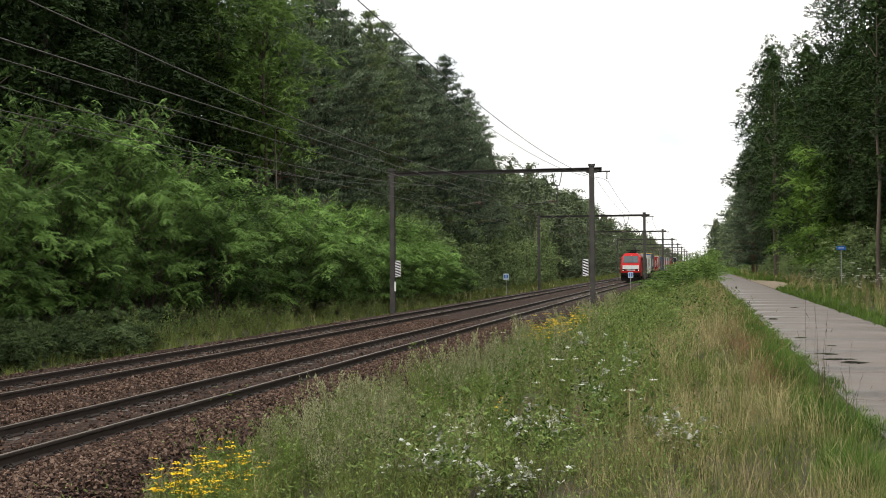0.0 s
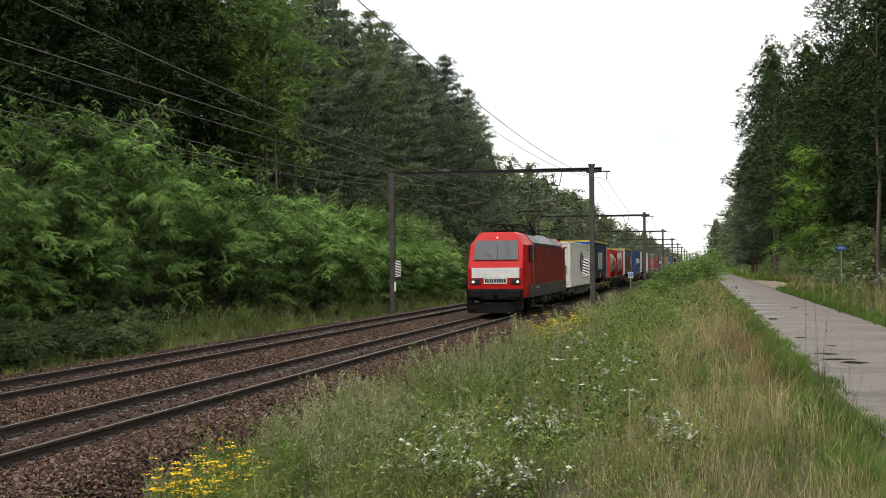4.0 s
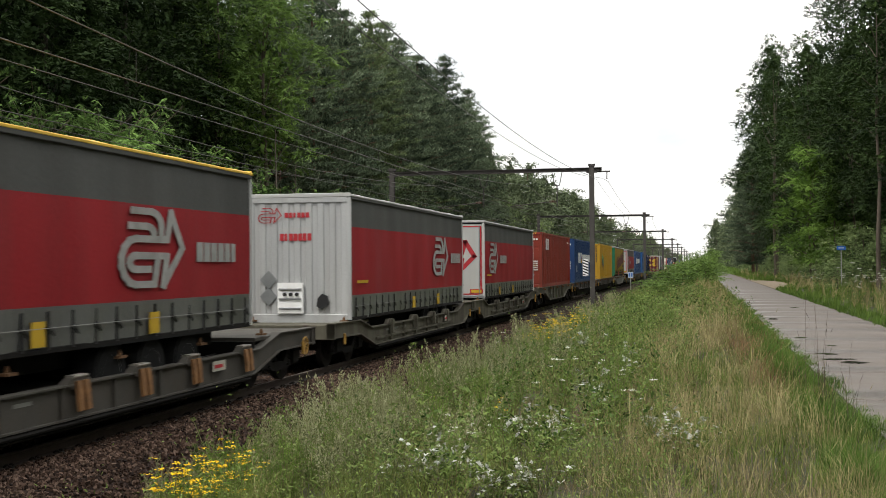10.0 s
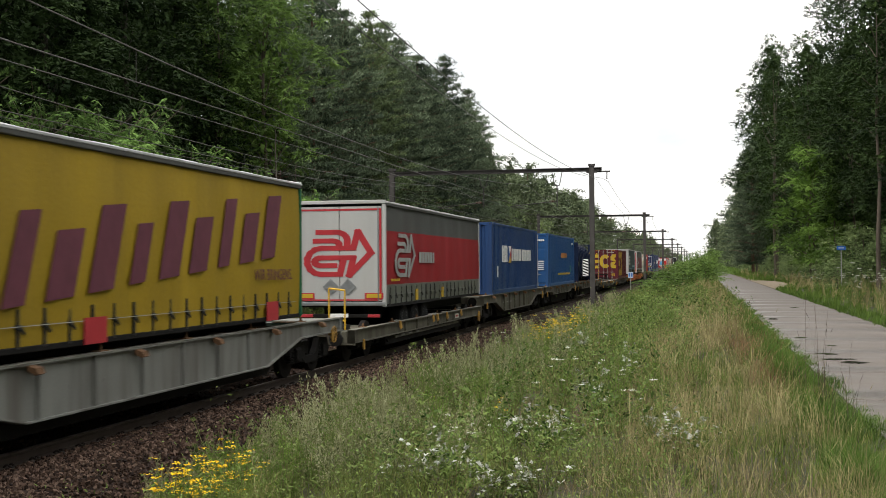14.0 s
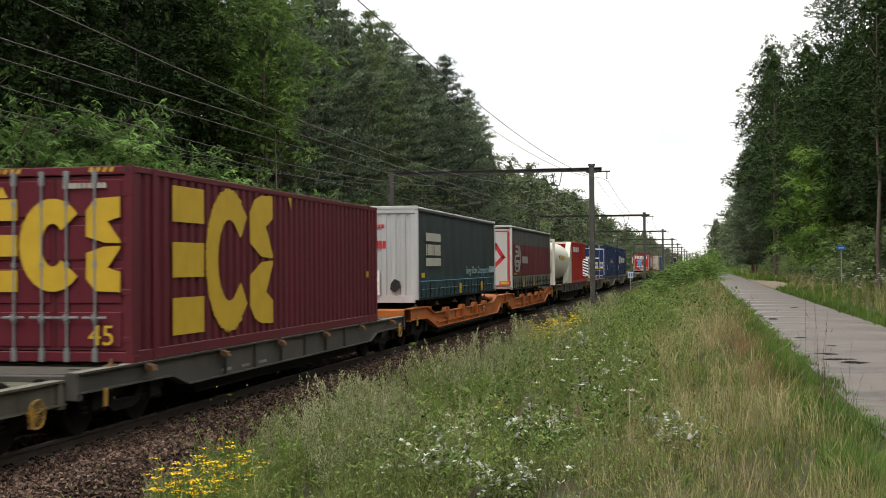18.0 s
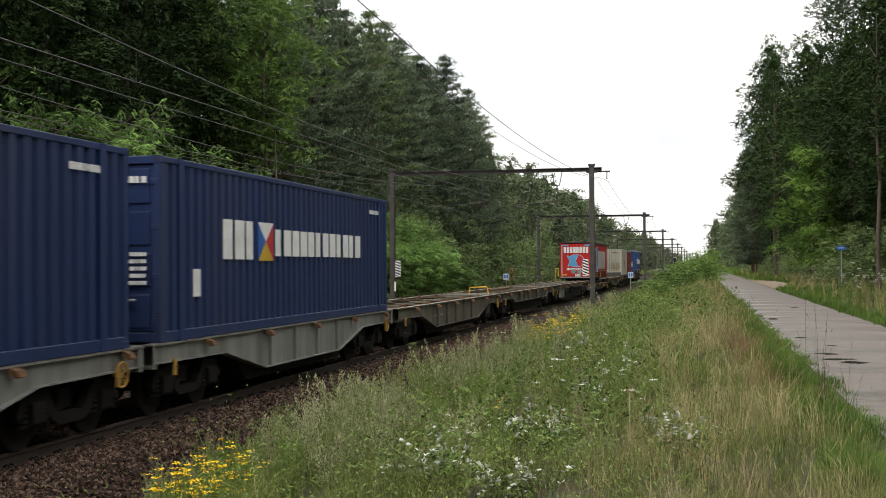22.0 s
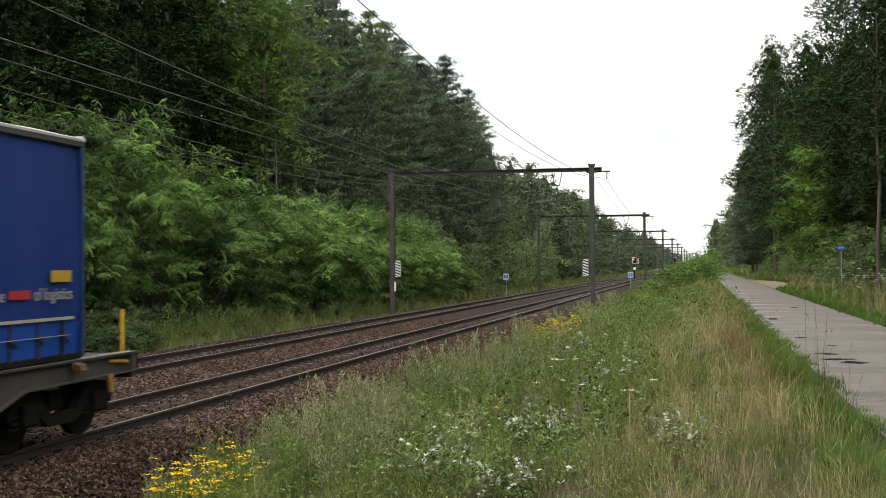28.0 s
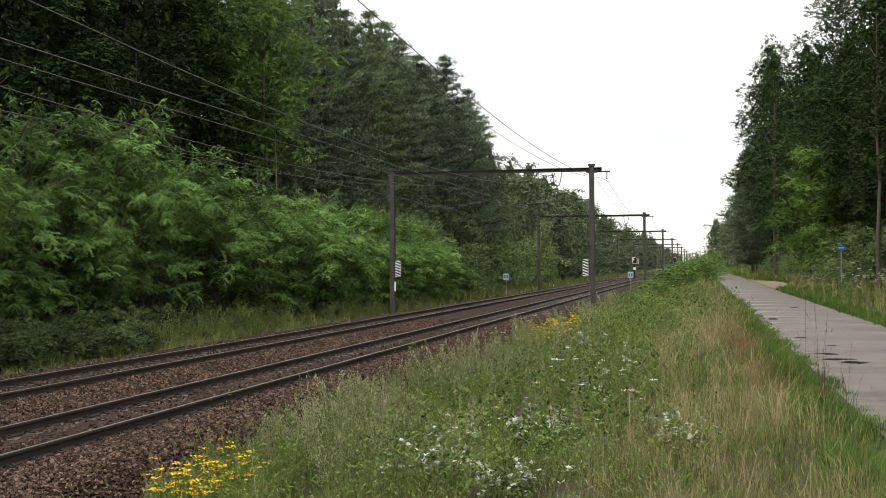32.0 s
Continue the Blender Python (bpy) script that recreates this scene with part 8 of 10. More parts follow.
soot(L_RED, ((7.25, 1.05, 0.55, 1.7), (7.6, 0.35, 0.5, 1.0), (11.4, 0.35, 0.7, 1.1), (3.6, 0.1, 0.7, 0.8), (14.3, 0.1, 0.6, 0.8)), 3.3, (0.020, 0.014, 0.011))
L_REDCLEAN = mat("clean_red_cab_paint", (0.4290, 0.0104, 0.0104), 0.4, 0, 0.12, 0.9, 30, 0.03, spec=0.15)
L_GREY = mat("dusty_grey_frame_paint", (0.045, 0.043, 0.039), 0.7, 0, 0.2, 1.5, 30, 0.1, dirt=0.4, dirt_col=(0.10, 0.085, 0.065))
L_EMBLEM = mat("grimed_emblem_paint", (0.20, 0.13, 0.11), 0.7, 0, 0.3, 4, 30, 0.05)
L_ROOF = mat("grey_roof_panel", (0.200, 0.207, 0.207), 0.45, 0.2, 0.15, 1.5, 30, 0.05, dirt=0.3, dirt_col=(0.12, 0.11, 0.1))
L_DARKROOF = mat("dark_louvre_panel", (0.041, 0.043, 0.044), 0.4, 0.2, 0.15, 1.5, 30, 0.05)
# yellow ring darkened in its colour for the shade under the engine
L_DISC = mat("shade_dark_yellow_brake_ring", (0.16, 0.12, 0.012), 0.7, 0, 0.4, 6, 30, 0.1)
M_HEADLAMP = bpy.data.materials.new("lit_headlamp")
M_HEADLAMP.use_nodes = True
M_HEADLAMP.node_tree.nodes["Principled BSDF"].inputs["Base Color"].default_value = (0.9, 0.85, 0.7, 1)
M_HEADLAMP.node_tree.nodes["Principled BSDF"].inputs["Emission Color"].default_value = (1.0, 0.86, 0.62, 1)
M_HEADLAMP.node_tree.nodes["Principled BSDF"].inputs["Emission Strength"].default_value = 0.7


def loco(s0, s1):
    L = s1 - s0
    c = mover("electric_locomotive", s0, "red electric locomotive with grey frame and white front panel", "locomotive")
    ring = [(1.42, 0.80), (1.46, 1.0), (1.46, 1.44), (1.45, 2.2), (1.42, 3.30), (1.30, 3.42), (1.02, 3.82), (0.8, 3.90)]
    ring = [(x, z) for x, z in ring] + [(-x, z) for x, z in reversed(ring)]
    k = len(ring)

    def rake(z):
        return 0.0 if z < 2.28 else (z - 2.28) * 0.46

    # cab noses: sections shrink towards the front and lean back above the waist
    def cab(y_of, m, nm):
        s = Shape()
        for f, inset in ((0.0, 0.875), (0.35, 0.955), (1.0, 1.0)):
            for x, z in ring:
                s.v.append((x * inset, y_of(rake(z) + f * (2.9 - rake(z)) if f == 1.0 else rake(z) + f * 1.25), z))
        for j in range(2):
            for i in range(k - 1):
                s.f.append((j * k + i, j * k + i + 1, (j + 1) * k + i + 1, (j + 1) * k + i))
        # the front closes in strips
        for i in range(k // 2 - 1):
            s.f.append((i, k - 1 - i, k - 2 - i, i + 1))
        return part(nm, s, m, c)

    front = cab(lambda y: y, L_REDCLEAN, "front_cab")
    rear = cab(lambda y: L - y, L_REDCLEAN, "rear_cab")
    # long side walls, in a grey frame band and a red upper part
    for sx in (-1, 1):
        s = Shape()
        for y in (2.9, L - 2.9):
            for x, z in ((1.45, 1.44), (1.44, 2.2), (1.405, 3.33)):
                s.v.append((sx * x, y, z))
        s.f += [(0, 3, 4, 1), (1, 4, 5, 2)]
        part("side_wall", s, L_RED, c)
        a, b = sorted((sx * 1.40, sx * 1.465))
        part("frame_band", Shape().box(a, b, 1.05, L - 1.05, 0.81, 1.435, 0.012), L_GREY, c)
        part("panel_line", Shape().box(min(sx * 1.43, sx * 1.458), max(sx * 1.43, sx * 1.458), 3.0, L - 3.0, 1.63, 1.645), M_BLACK, c)
        part("cantrail_line", Shape().box(min(sx * 1.40, sx * 1.423), max(sx * 1.40, sx * 1.423), 3.0, L - 3.0, 3.19, 3.20), D_DULL, c)
        part("gutter_strip", Shape().box(min(sx * 1.39, sx * 1.425), max(sx * 1.39, sx * 1.425), 3.0, L - 3.0, 3.325, 3.36), L_DARKROOF, c)
        for y in (4.4, 6.0, 6.9, 9.9, 11.4, 12.9, 13.8):
            part("hanger_bracket", Shape().prism([(sx * 1.18, 0.82), (sx * 1.40, 0.82), (sx * 1.36, 0.50), (sx * 1.22, 0.50)], "y", y, y + 0.12), L_GREY, c)
        # sloped roof edge panels
        n = 9
        for i in range(n):
            y0, y1 = 2.95 + (L - 5.9) * i / n, 2.95 + (L - 5.9) * (i + 1) / n - 0.03
            mid = 2 <= i <= 5
            q = Shape()
            top = 3.90 if 3 <= i <= 5 else 3.82
            pts = [(sx * 1.40, 3.36), (sx * (1.03 if top < 3.9 else 0.98), top), (sx * 0.9, top), (sx * 1.30, 3.34)]
            q.prism(pts, "y", y0, y1)
            part("roof_panel", q, L_ROOF if mid else L_DARKROOF, c)
            # black strip paints the darkness of a louvre opening
            part("louvre_slot", Shape().box(min(sx * 1.395, sx * 1.415), max(sx * 1.395, sx * 1.415), y0 + 0.08, y1 - 0.08, 3.37, 3.43), M_BLACK, c)
        for e, yo in ((0, lambda y: y), (1, lambda y: L - y)):
            def bx(ya, yb, z0, z1, x0, x1):
                lo, hi = sorted((yo(ya), yo(yb)))
                a_, b_ = sorted((sx * x0, sx * x1))
                return Shape().box(a_, b_, lo, hi, z0, z1, 0.006)
            wy0, wy1 = sorted((yo(1.34), yo(1.80)))
            pane = [(wy0 + 0.12, 2.50), (wy1 - 0.12, 2.50), (wy1 - 0.03, 2.56), (wy1, 2.66), (wy1, 3.12), (wy1 - 0.04, 3.22), (wy1 - 0.13, 3.27), (wy0 + 0.13, 3.27), (wy0 + 0.04, 3.22), (wy0, 3.12), (wy0, 2.66), (wy0 + 0.03, 2.56)]
            win = part("cab_window", Shape().prism(pane, "x", min(sx * 1.36, sx * 1.449), max(sx * 1.36, sx * 1.449)), P_GLASS, c)
            ymid = (wy0 + wy1) / 2
            rim_ = [(ymid + (a_ - ymid) * 1.14, 2.885 + (b_ - 2.885) * 1.09) for a_, b_ in pane]
            part("window_seal", Shape().prism(rim_, "x", min(sx * 1.36, sx * 1.444), max(sx * 1.36, sx * 1.444)), M_RUBBER, win)
            part("door_frame", bx(1.98, 2.03, 0.95, 3.32, 1.40, 1.475), L_DARKROOF, c)
            part("door_frame", bx(2.93, 2.96, 0.95, 3.32, 1.40, 1.47), L_DARKROOF, c)
            part("handrail", Shape().tube((sx * 1.50, yo(2.10), 1.9), (sx * 1.50, yo(2.10), 2.35), 0.02).tube((sx * 1.50, yo(2.10), 2.55), (sx * 1.50, yo(2.10), 2.95), 0.02), P_STEEL, c)
            # black plate on the frame band paints the shaded step recess
            part("step_recess", bx(2.12, 2.78, 1.0, 1.24, 1.44, 1.467), M_BLACK, c)
            st = Shape()
            for zz in (0.35, 0.62):
                a_, b_ = sorted((sx * 1.18, sx * 1.44))
                lo, hi = sorted((yo(2.15), yo(2.75)))
                st.box(a_, b_, lo, hi, zz, zz + 0.03)
            for yy in (2.15, 2.75):
                st.tube((sx * 1.42, yo(yy), 0.35), (sx * 1.42, yo(yy), 0.85), 0.018)
            part("steps", st, L_GREY, c)
        part("emblem", Shape().box(min(sx * 1.447, sx * 1.456), max(sx * 1.447, sx * 1.456), 9.05, 9.6, 2.33, 2.76), L_EMBLEM, c)
        part("emblem_face", Shape().box(min(sx * 1.456, sx * 1.460), max(sx * 1.456, sx * 1.460), 9.10, 9.55, 2.385, 2.705), L_RED, c)
        for i in range(2):
            part("emblem_bar", Shape().box(min(sx * 1.460, sx * 1.464), max(sx * 1.460, sx * 1.464), 9.17 + 0.19 * i, 9.29 + 0.19 * i, 2.44, 2.65), L_EMBLEM, c)
        for y in (5.5, 8.3, 10.7, 12.6):
            part("frame_socket", Shape().box(min(sx * 1.46, sx * 1.472), max(sx * 1.46, sx * 1.472), y, y + 0.22, 1.2, 1.36), M_BLACK, c)
        wordmark(c, D_CREAM, 1.467, 3.4, 4.5, 1.22, 1.30, 12, 5, "data_lettering") if sx > 0 else None
    part("roof", Shape().box(-0.95, 0.95, 2.6, L - 2.6, 3.62, 3.82, 0.03), L_DARKROOF, c)
    # front face fittings
    def face_y(z):
        return rake(z)
    ws = Shape()
    zs_ = (2.60, 3.50)
    for d in (0.0, 0.03):
        ws.v += [(-1.05, face_y(zs_[0]) - 0.012 - d, zs_[0]), (1.05, face_y(zs_[0]) - 0.012 - d, zs_[0]), (1.0, face_y(zs_[1]) - 0.012 - d, zs_[1]), (-1.0, face_y(zs_[1]) - 0.012 - d, zs_[1])]
    ws.f += [(4, 5, 6, 7), (0, 3, 2, 1), (0, 1, 5, 4), (2, 3, 7, 6), (1, 2, 6, 5), (3, 0, 4, 7)]
    wsp = part("windscreen", ws, P_GLASS, c)
    part("wiper", Shape().tube((-0.1, face_y(2.6) - 0.06, 2.56), (-0.55, face_y(3.05) - 0.06, 3.02), 0.014).tube((0.1, face_y(2.6) - 0.06, 2.56), (0.02, face_y(3.25) - 0.06, 3.22), 0.014), M_BLACK, wsp)
    part("white_panel", Shape().box(-1.12, 1.12, -0.02, -0.002, 1.74, 2.22, 0.01), D_WHITE, c)
    endword(c, D_BLACK, -0.024, -0.5, 0.5, 1.54, 1.70, 9, 31, "number_lettering")
    part("number_panel", Shape().box(-0.55, 0.55, -0.018, -0.001, 1.48, 1.738), D_WHITE, c)
    for sx in (-0.95, 0.95):
        hp = part("lamp_housing", Shape().box(sx - 0.24, sx + 0.24, -0.03, -0.001, 1.44, 1.70, 0.02), M_BLACK, c)
        part("headlamp", Shape().tube((sx + 0.1 * (1 if sx > 0 else -1), -0.05, 1.57), (sx + 0.1 * (1 if sx > 0 else -1), -0.03, 1.57), 0.062, n=14), M_HEADLAMP, hp)
        part("side_lamp", Shape().tube((sx - 0.1 * (1 if sx > 0 else -1), -0.045, 1.57), (sx - 0.1 * (1 if sx > 0 else -1), -0.03, 1.57), 0.07, n=14), P_GLASS, hp)
        part("buffer", Shape().tube((sx * 0.92, -0.1, 1.02), (sx * 0.92, -0.42, 1.02), 0.14, n=14).box(sx * 0.92 - 0.3, sx * 0.92 + 0.3, -0.5, -0.42, 0.84, 1.2, 0.05), M_UNDER, c)
        part("buffer", Shape().tube((sx * 0.92, L + 0.1, 1.02), (sx * 0.92, L + 0.42, 1.02), 0.14, n=14).box(sx * 0.92 - 0.3, sx * 0.92 + 0.3, L + 0.42, L + 0.5, 0.84, 1.2, 0.05), M_UNDER, c)
    for sx in (-1, 1):
        a, b = sorted((sx * 0.92, sx * 1.30))
        t = Shape().box(a, b, -0.30, -0.26, 0.30, 1.0)
        for zz in (0.30, 0.56, 0.80):
            t.box(a, b, -0.34, -0.02, zz, zz + 0.03)
        t.box(min(sx * 1.27, sx * 1.31), max(sx * 1.27, sx * 1.31), -0.32, 0.0, 0.28, 1.22)
        part("front_steps", t, M_UNDER, c)
        part("corner_handrail", Shape().pipe([(sx * 1.34, 0.28, 1.62), (sx * 1.37, 0.34, 1.66), (sx * 1.37, 0.42, 2.5), (sx * 1.34, 0.42, 2.56)], 0.018), L_REDCLEAN, c)
    part("top_lamp", Shape().tube((0, face_y(3.6) - 0.03, 3.64), (0, face_y(3.6) + 0.02, 3.64), 0.042, n=14), M_HEADLAMP, c)
    part("buffer_beam", Shape().box(-1.3, 1.3, -0.1, 0.3, 0.72, 1.25, 0.04), M_UNDER, c)
    part("snow_plough", Shape().prism([(-1.25, 0.12), (1.25, 0.12), (1.3, 0.62), (-1.3, 0.62)], "y", -0.28, -0.12), M_UNDER, c)
    part("drawhook", Shape().box(-0.06, 0.06, -0.5, -0.1, 0.88, 1.06), M_UNDER, c)
    # underframe
    for y in (3.9, L - 3.9):
        f = Shape()
        for sx in (-1, 1):
            a, b = sorted((sx * 0.98, sx * 1.16))
            f.prism([(y - 1.9, 0.62), (y - 1.5, 0.74), (y + 1.5, 0.74), (y + 1.9, 0.62), (y + 1.6, 0.46), (y + 0.6, 0.36), (y - 0.6, 0.36), (y - 1.6, 0.46)], "x", a, b)
            for d in (-0.35, 0.35):
                f.tube((sx * 1.25, y + d, 0.45), (sx * 1.25, y + d, 0.85), 0.12, n=12)
            f.tube((sx * 1.22, y - 0.9, 0.55), (sx * 1.22, y + 0.1, 0.78), 0.05)
        # cross beam, then an inner box added only to block light between the wheels
        f.box(-1.1, 1.1, y - 0.25, y + 0.25, 0.42, 0.7).box(-0.62, 0.62, y - 1.75, y + 1.75, 0.22, 0.78)
        bg_ = part("bogie", f, M_UNDER, c)
        for ay in (-1.3, 1.3):
            for sx in (-1, 1):
                wh = part("wheel", WHEEL_R if sx > 0 else WHEEL_L, None, bg_, at=(sx * 0.7525, y + ay, 0.62))
                wh.scale = (1, 1.348, 1.348)
            part("brake_disc", Shape().ring((0.85, y + ay, 0.62), 0.42, 0.03, 20), L_DISC, bg_)
    part("transformer_box", Shape().box(-1.25, 1.25, L * 0.5 - 2.2, L * 0.5 + 2.2, 0.3, 0.85, 0.05), M_UNDER, c)
    part("pipework", Shape().tube((1.3, 6.6, 0.62), (1.3, 9.0, 0.66), 0.06).box(1.1, 1.4, 7.2, 8.1, 0.42, 0.8, 0.03).box(1.1, 1.38, 9.2, 9.8, 0.45, 0.8, 0.03), L_GREY, c)
    # roof gear: pantographs, insulators, cable runs
    for y, up in ((3.4, 0), (L - 5.0, 1), (6.0, 0), (L - 3.3, 0)):
        p = Shape().pipe([(-0.55, y - 0.6, 4.02), (0.55, y - 0.6, 4.02), (0.55, y + 0.6, 4.02), (-0.55, y + 0.6, 4.02), (-0.55, y - 0.6, 4.02)], 0.045)
        pg = part("pantograph", p, M_UNDER, c)
        elbow = (0.0, y - 1.0, 4.72) if up else (0.0, y - 1.25, 4.30)
        head = (y + 0.4, 5.42) if up else (y + 0.75, 4.36)
        part("lower_arm", Shape().tube((0, y + 0.55, 4.06), elbow, 0.065, 0.05), M_UNDER, pg)
        for sx in (-1, 1):
            part("upper_arm", Shape().tube((0.05 * sx, elbow[1], elbow[2]), (0.42 * sx, head[0], head[1] - 0.03), 0.04, 0.03), M_UNDER, pg)
        for d in (-0.14, 0.14):
            part("contact_strip", Shape().pipe([(-0.95, head[0] + d, head[1] - 0.12), (-0.7, head[0] + d, head[1]), (0.7, head[0] + d, head[1]), (0.95, head[0] + d, head[1] - 0.12)], 0.028), M_UNDER, pg)
        part("drive_box", Shape().box(-0.28, 0.28, y - 0.1, y + 0.5, 3.86, 4.08, 0.03), M_UNDER, pg)
        for sx in (-0.55, 0.55):
            for d in (-0.5, 0.5):
                q = Shape()
                for i in range(4):
                    q.tube((sx, y + d, 3.82 + 0.05 * i), (sx, y + d, 3.85 + 0.05 * i), 0.07, 0.05, 10)
                part("insulator", q, M_INSUL, pg)
    for y in (7.9, 8.9, 9.5):
        q = Shape()
        for i in range(8):
            q.tube((0.35, y, 3.82 + 0.05 * i), (0.35, y, 3.855 + 0.05 * i), 0.10, 0.07, 12)
        part("insulator", q, M_UNDER, c)
    part("roof_conductor", Shape().pipe([(0.3, 3.5, 4.22), (0.35, 7.9, 4.24), (0.35, 9.5, 4.24), (0.2, L - 5.5, 4.1)], 0.022), M_UNDER, c)
    return c
# ---------------------------------------------------------------- the train, front to back
engine = loco(167.8, 185.55)

# wagons
WG = "grey-green intermodal wagon with fish-bellied side sills"
WP = "grey-brown pocket wagon carrying a semi-trailer"
wagon(187.5, 204.4, "flat", 0.91, P_DARKWAGON, "dark low-floor container wagon under a white reefer box", pegs=False)
wagon(204.7, 222.6, "low", 0.80, P_GREYGREEN, WP)
wagon(223.4, 244.5, "flat", 1.15, P_SOOTWAGON, "grimy flat container wagon under two tank containers")
wagon(245.0, 263.2, "pocket", 1.03, P_GREYGREEN, WP, hoop="near")
wagon(264.6, 282.6, "belly", 1.15, P_GREYGREEN, WG)
wagon(283.0, 301.6, "pocket", 1.03, P_DARKWAGON, WP)
wagon(303.0, 320.2, "pocket", 1.03, P_GREYGREEN, WP, humps=True, joint="end")
wagon(320.5, 337.6, "pocket", 1.03, P_GREYGREEN, WP, humps=True, joint="start")
wagon(338.2, 355.2, "belly", 1.15, P_GREYGREEN, WG)
wagon(355.6, 373.4, "flat", 1.15, P_DARKWAGON, "dark flat container wagon under a blue box")
wagon(374.2, 392.8, "flat", 1.15, P_DARKWAGON, "dark flat container wagon under a yellow box")
wagon(393.1, 411.4, "belly", 1.15, P_LIGHTWAGON, "pale grey wagon with fish-bellied side sills")
wagon(412.4, 429.6, "low", 0.80, P_GREYGREEN, WP, hoop="near")
wagon(430.0, 448.2, "belly", 1.15, P_GREYGREEN, WG)
wagon(448.8, 465.2, "flat", 1.15, P_GREYGREEN, "grey flat container wagon under a blue box")
bw = wagon(465.6, 486.4, "flat", 1.15, P_GREYGREEN, "long grey flat wagon half empty behind a bulk tank", railing=True)
for y0, y1 in ((10.6, 13.4), (13.7, 16.6)):
    part("deck_cover", Shape().box(-0.95, 0.95, y0, y1, 1.08, 1.13, 0.02), M_RUBBER, bw)
part("deck_hose", Shape().pipe([(-0.5, 10.4, 1.17), (0.2, 12.6, 1.18), (0.0, 15.0, 1.17), (0.6, 17.6, 1.18)], 0.05), M_RUBBER, bw)
part("tail_stake", Shape().tube((1.02, 20.7, 1.1), (1.02, 20.7, 1.95), 0.035), P_OCHRE, bw)
wagon(487.2, 505.0, "low", 0.86, P_GREYGREEN, "empty grey pocket wagon")
wagon(505.3, 523.6, "flat", 0.92, P_DARKWAGON, "low grey container wagon under a maroon box")
wagon(524.2, 541.1, "pocket", 1.10, P_ORANGE, "orange pocket wagon carrying a slate curtain-sided trailer", humps=True, joint="end")
wagon(541.4, 558.3, "pocket", 1.10, P_ORANGE, "orange pocket wagon carrying a red and grey trailer", humps=True, joint="start")
wagon(559.2, 578.7, "flat", 1.17, P_DARKWAGON, "dark flat container wagon under a cream tank and a red box")
wagon(579.4, 597.0, "belly", 1.15, P_GREYGREEN, "empty grey-green skeletal container wagon")
wagon(597.4, 611.7, "belly", 1.15, P_LIGHTWAGON, "pale grey articulated wagon with fish-bellied sills")
wagon(612.0, 626.6, "belly", 1.15, P_LIGHTWAGON, "pale grey articulated wagon with fish-bellied sills")
wagon(627.2, 644.4, "belly", 1.15, P_GREYGREEN, "empty grey-green skeletal container wagon")
ew = wagon(645.0, 663.4, "flat", 1.15, P_GREYGREEN, "empty grey skeletal container wagon with yellow lugs", grab=True, railing=True)
part("tie_tube", Shape().tube((0.1, 3.6, 1.22), (0.1, 9.2, 1.22), 0.06), P_RUST, ew)
wagon(664.0, 685.2, "flat", 1.15, P_GREYGREEN, "empty grey spine wagon with open outriggers", hoop="far", spine=True)
wagon(686.0, 703.6, "low", 0.80, P_GREYGREEN, "grey-green pocket wagon carrying a red trailer")
wagon(704.0, 722.6, "belly", 1.12, P_DARKWAGON, "empty dark skeletal wagon with a low end board", board=True)
wagon(723.1, 745.6, "flat", 1.22, P_DARKWAGON, "dark flat wagon under a cream and a dark red box", hoop="near")
lw = wagon(746.6, 765.0, "flat", 1.10, P_DARKWAGON, "grimy last wagon under a blue curtain-sided swap body", pegs=True, wheel_hoop=False)
part("tail_stake", Shape().box(0.98, 1.03, 18.42, 18.46, 0.95, 1.72, 0.006), M_YELLOW, lw)
part("brake_lever", Shape().pipe([(1.2, 17.6, 1.02), (1.25, 18.1, 0.98), (0.7, 18.5, 0.98)], 0.03), P_OCHRE, lw)
part("screw_coupling", Shape().pipe([(0, 18.4, 0.95), (0.02, 18.75, 0.85), (0.0, 18.72, 0.42)], 0.035).box(-0.08, 0.08, 18.66, 18.8, 0.36, 0.44, 0.02), M_UNDER, lw)
part("brake_hose", Shape().pipe([(0.45, 18.4, 0.9), (0.47, 18.6, 0.78), (0.46, 18.62, 0.5)], 0.028), M_RUBBER, lw)

# white refrigerated box
c, hw, L, zt = container("reefer_container", 189.22, 202.87, 0.92, 2.88, C_WHITE, "long white ribbed reefer box with door rods on a low wagon", pitch=0.19)
ids(c, hw, L, zt, D_BLACK)
for y in (0.75, L - 0.55):
    mark(c, D_YELLOW, hw, y, y + 0.16, zt - 0.13, zt - 0.02, "corner_patch")
    mark(c, D_ORANGE, hw, y + 0.05, y + 0.09, zt - 0.75, zt - 0.2, "orange_stripe")
part("ring_emblem", Shape().ring((hw + 0.004, 7.15, 2.55), 0.62, 0.05, 24), D_BLACK, c)
part("bird_emblem", Shape().prism([(7.05, 3.3), (7.3, 3.35), (7.2, 2.7), (7.25, 2.2), (7.0, 2.0), (6.95, 2.6)], "x", hw, hw + 0.008), D_BLACK, c)
wordmark(c, D_ORANGE, hw, 7.5, 8.9, 2.55, 3.0, 4, 21)
wordmark(c, D_BLACK, hw, 7.5, 9.7, 2.15, 2.42, 9, 22)


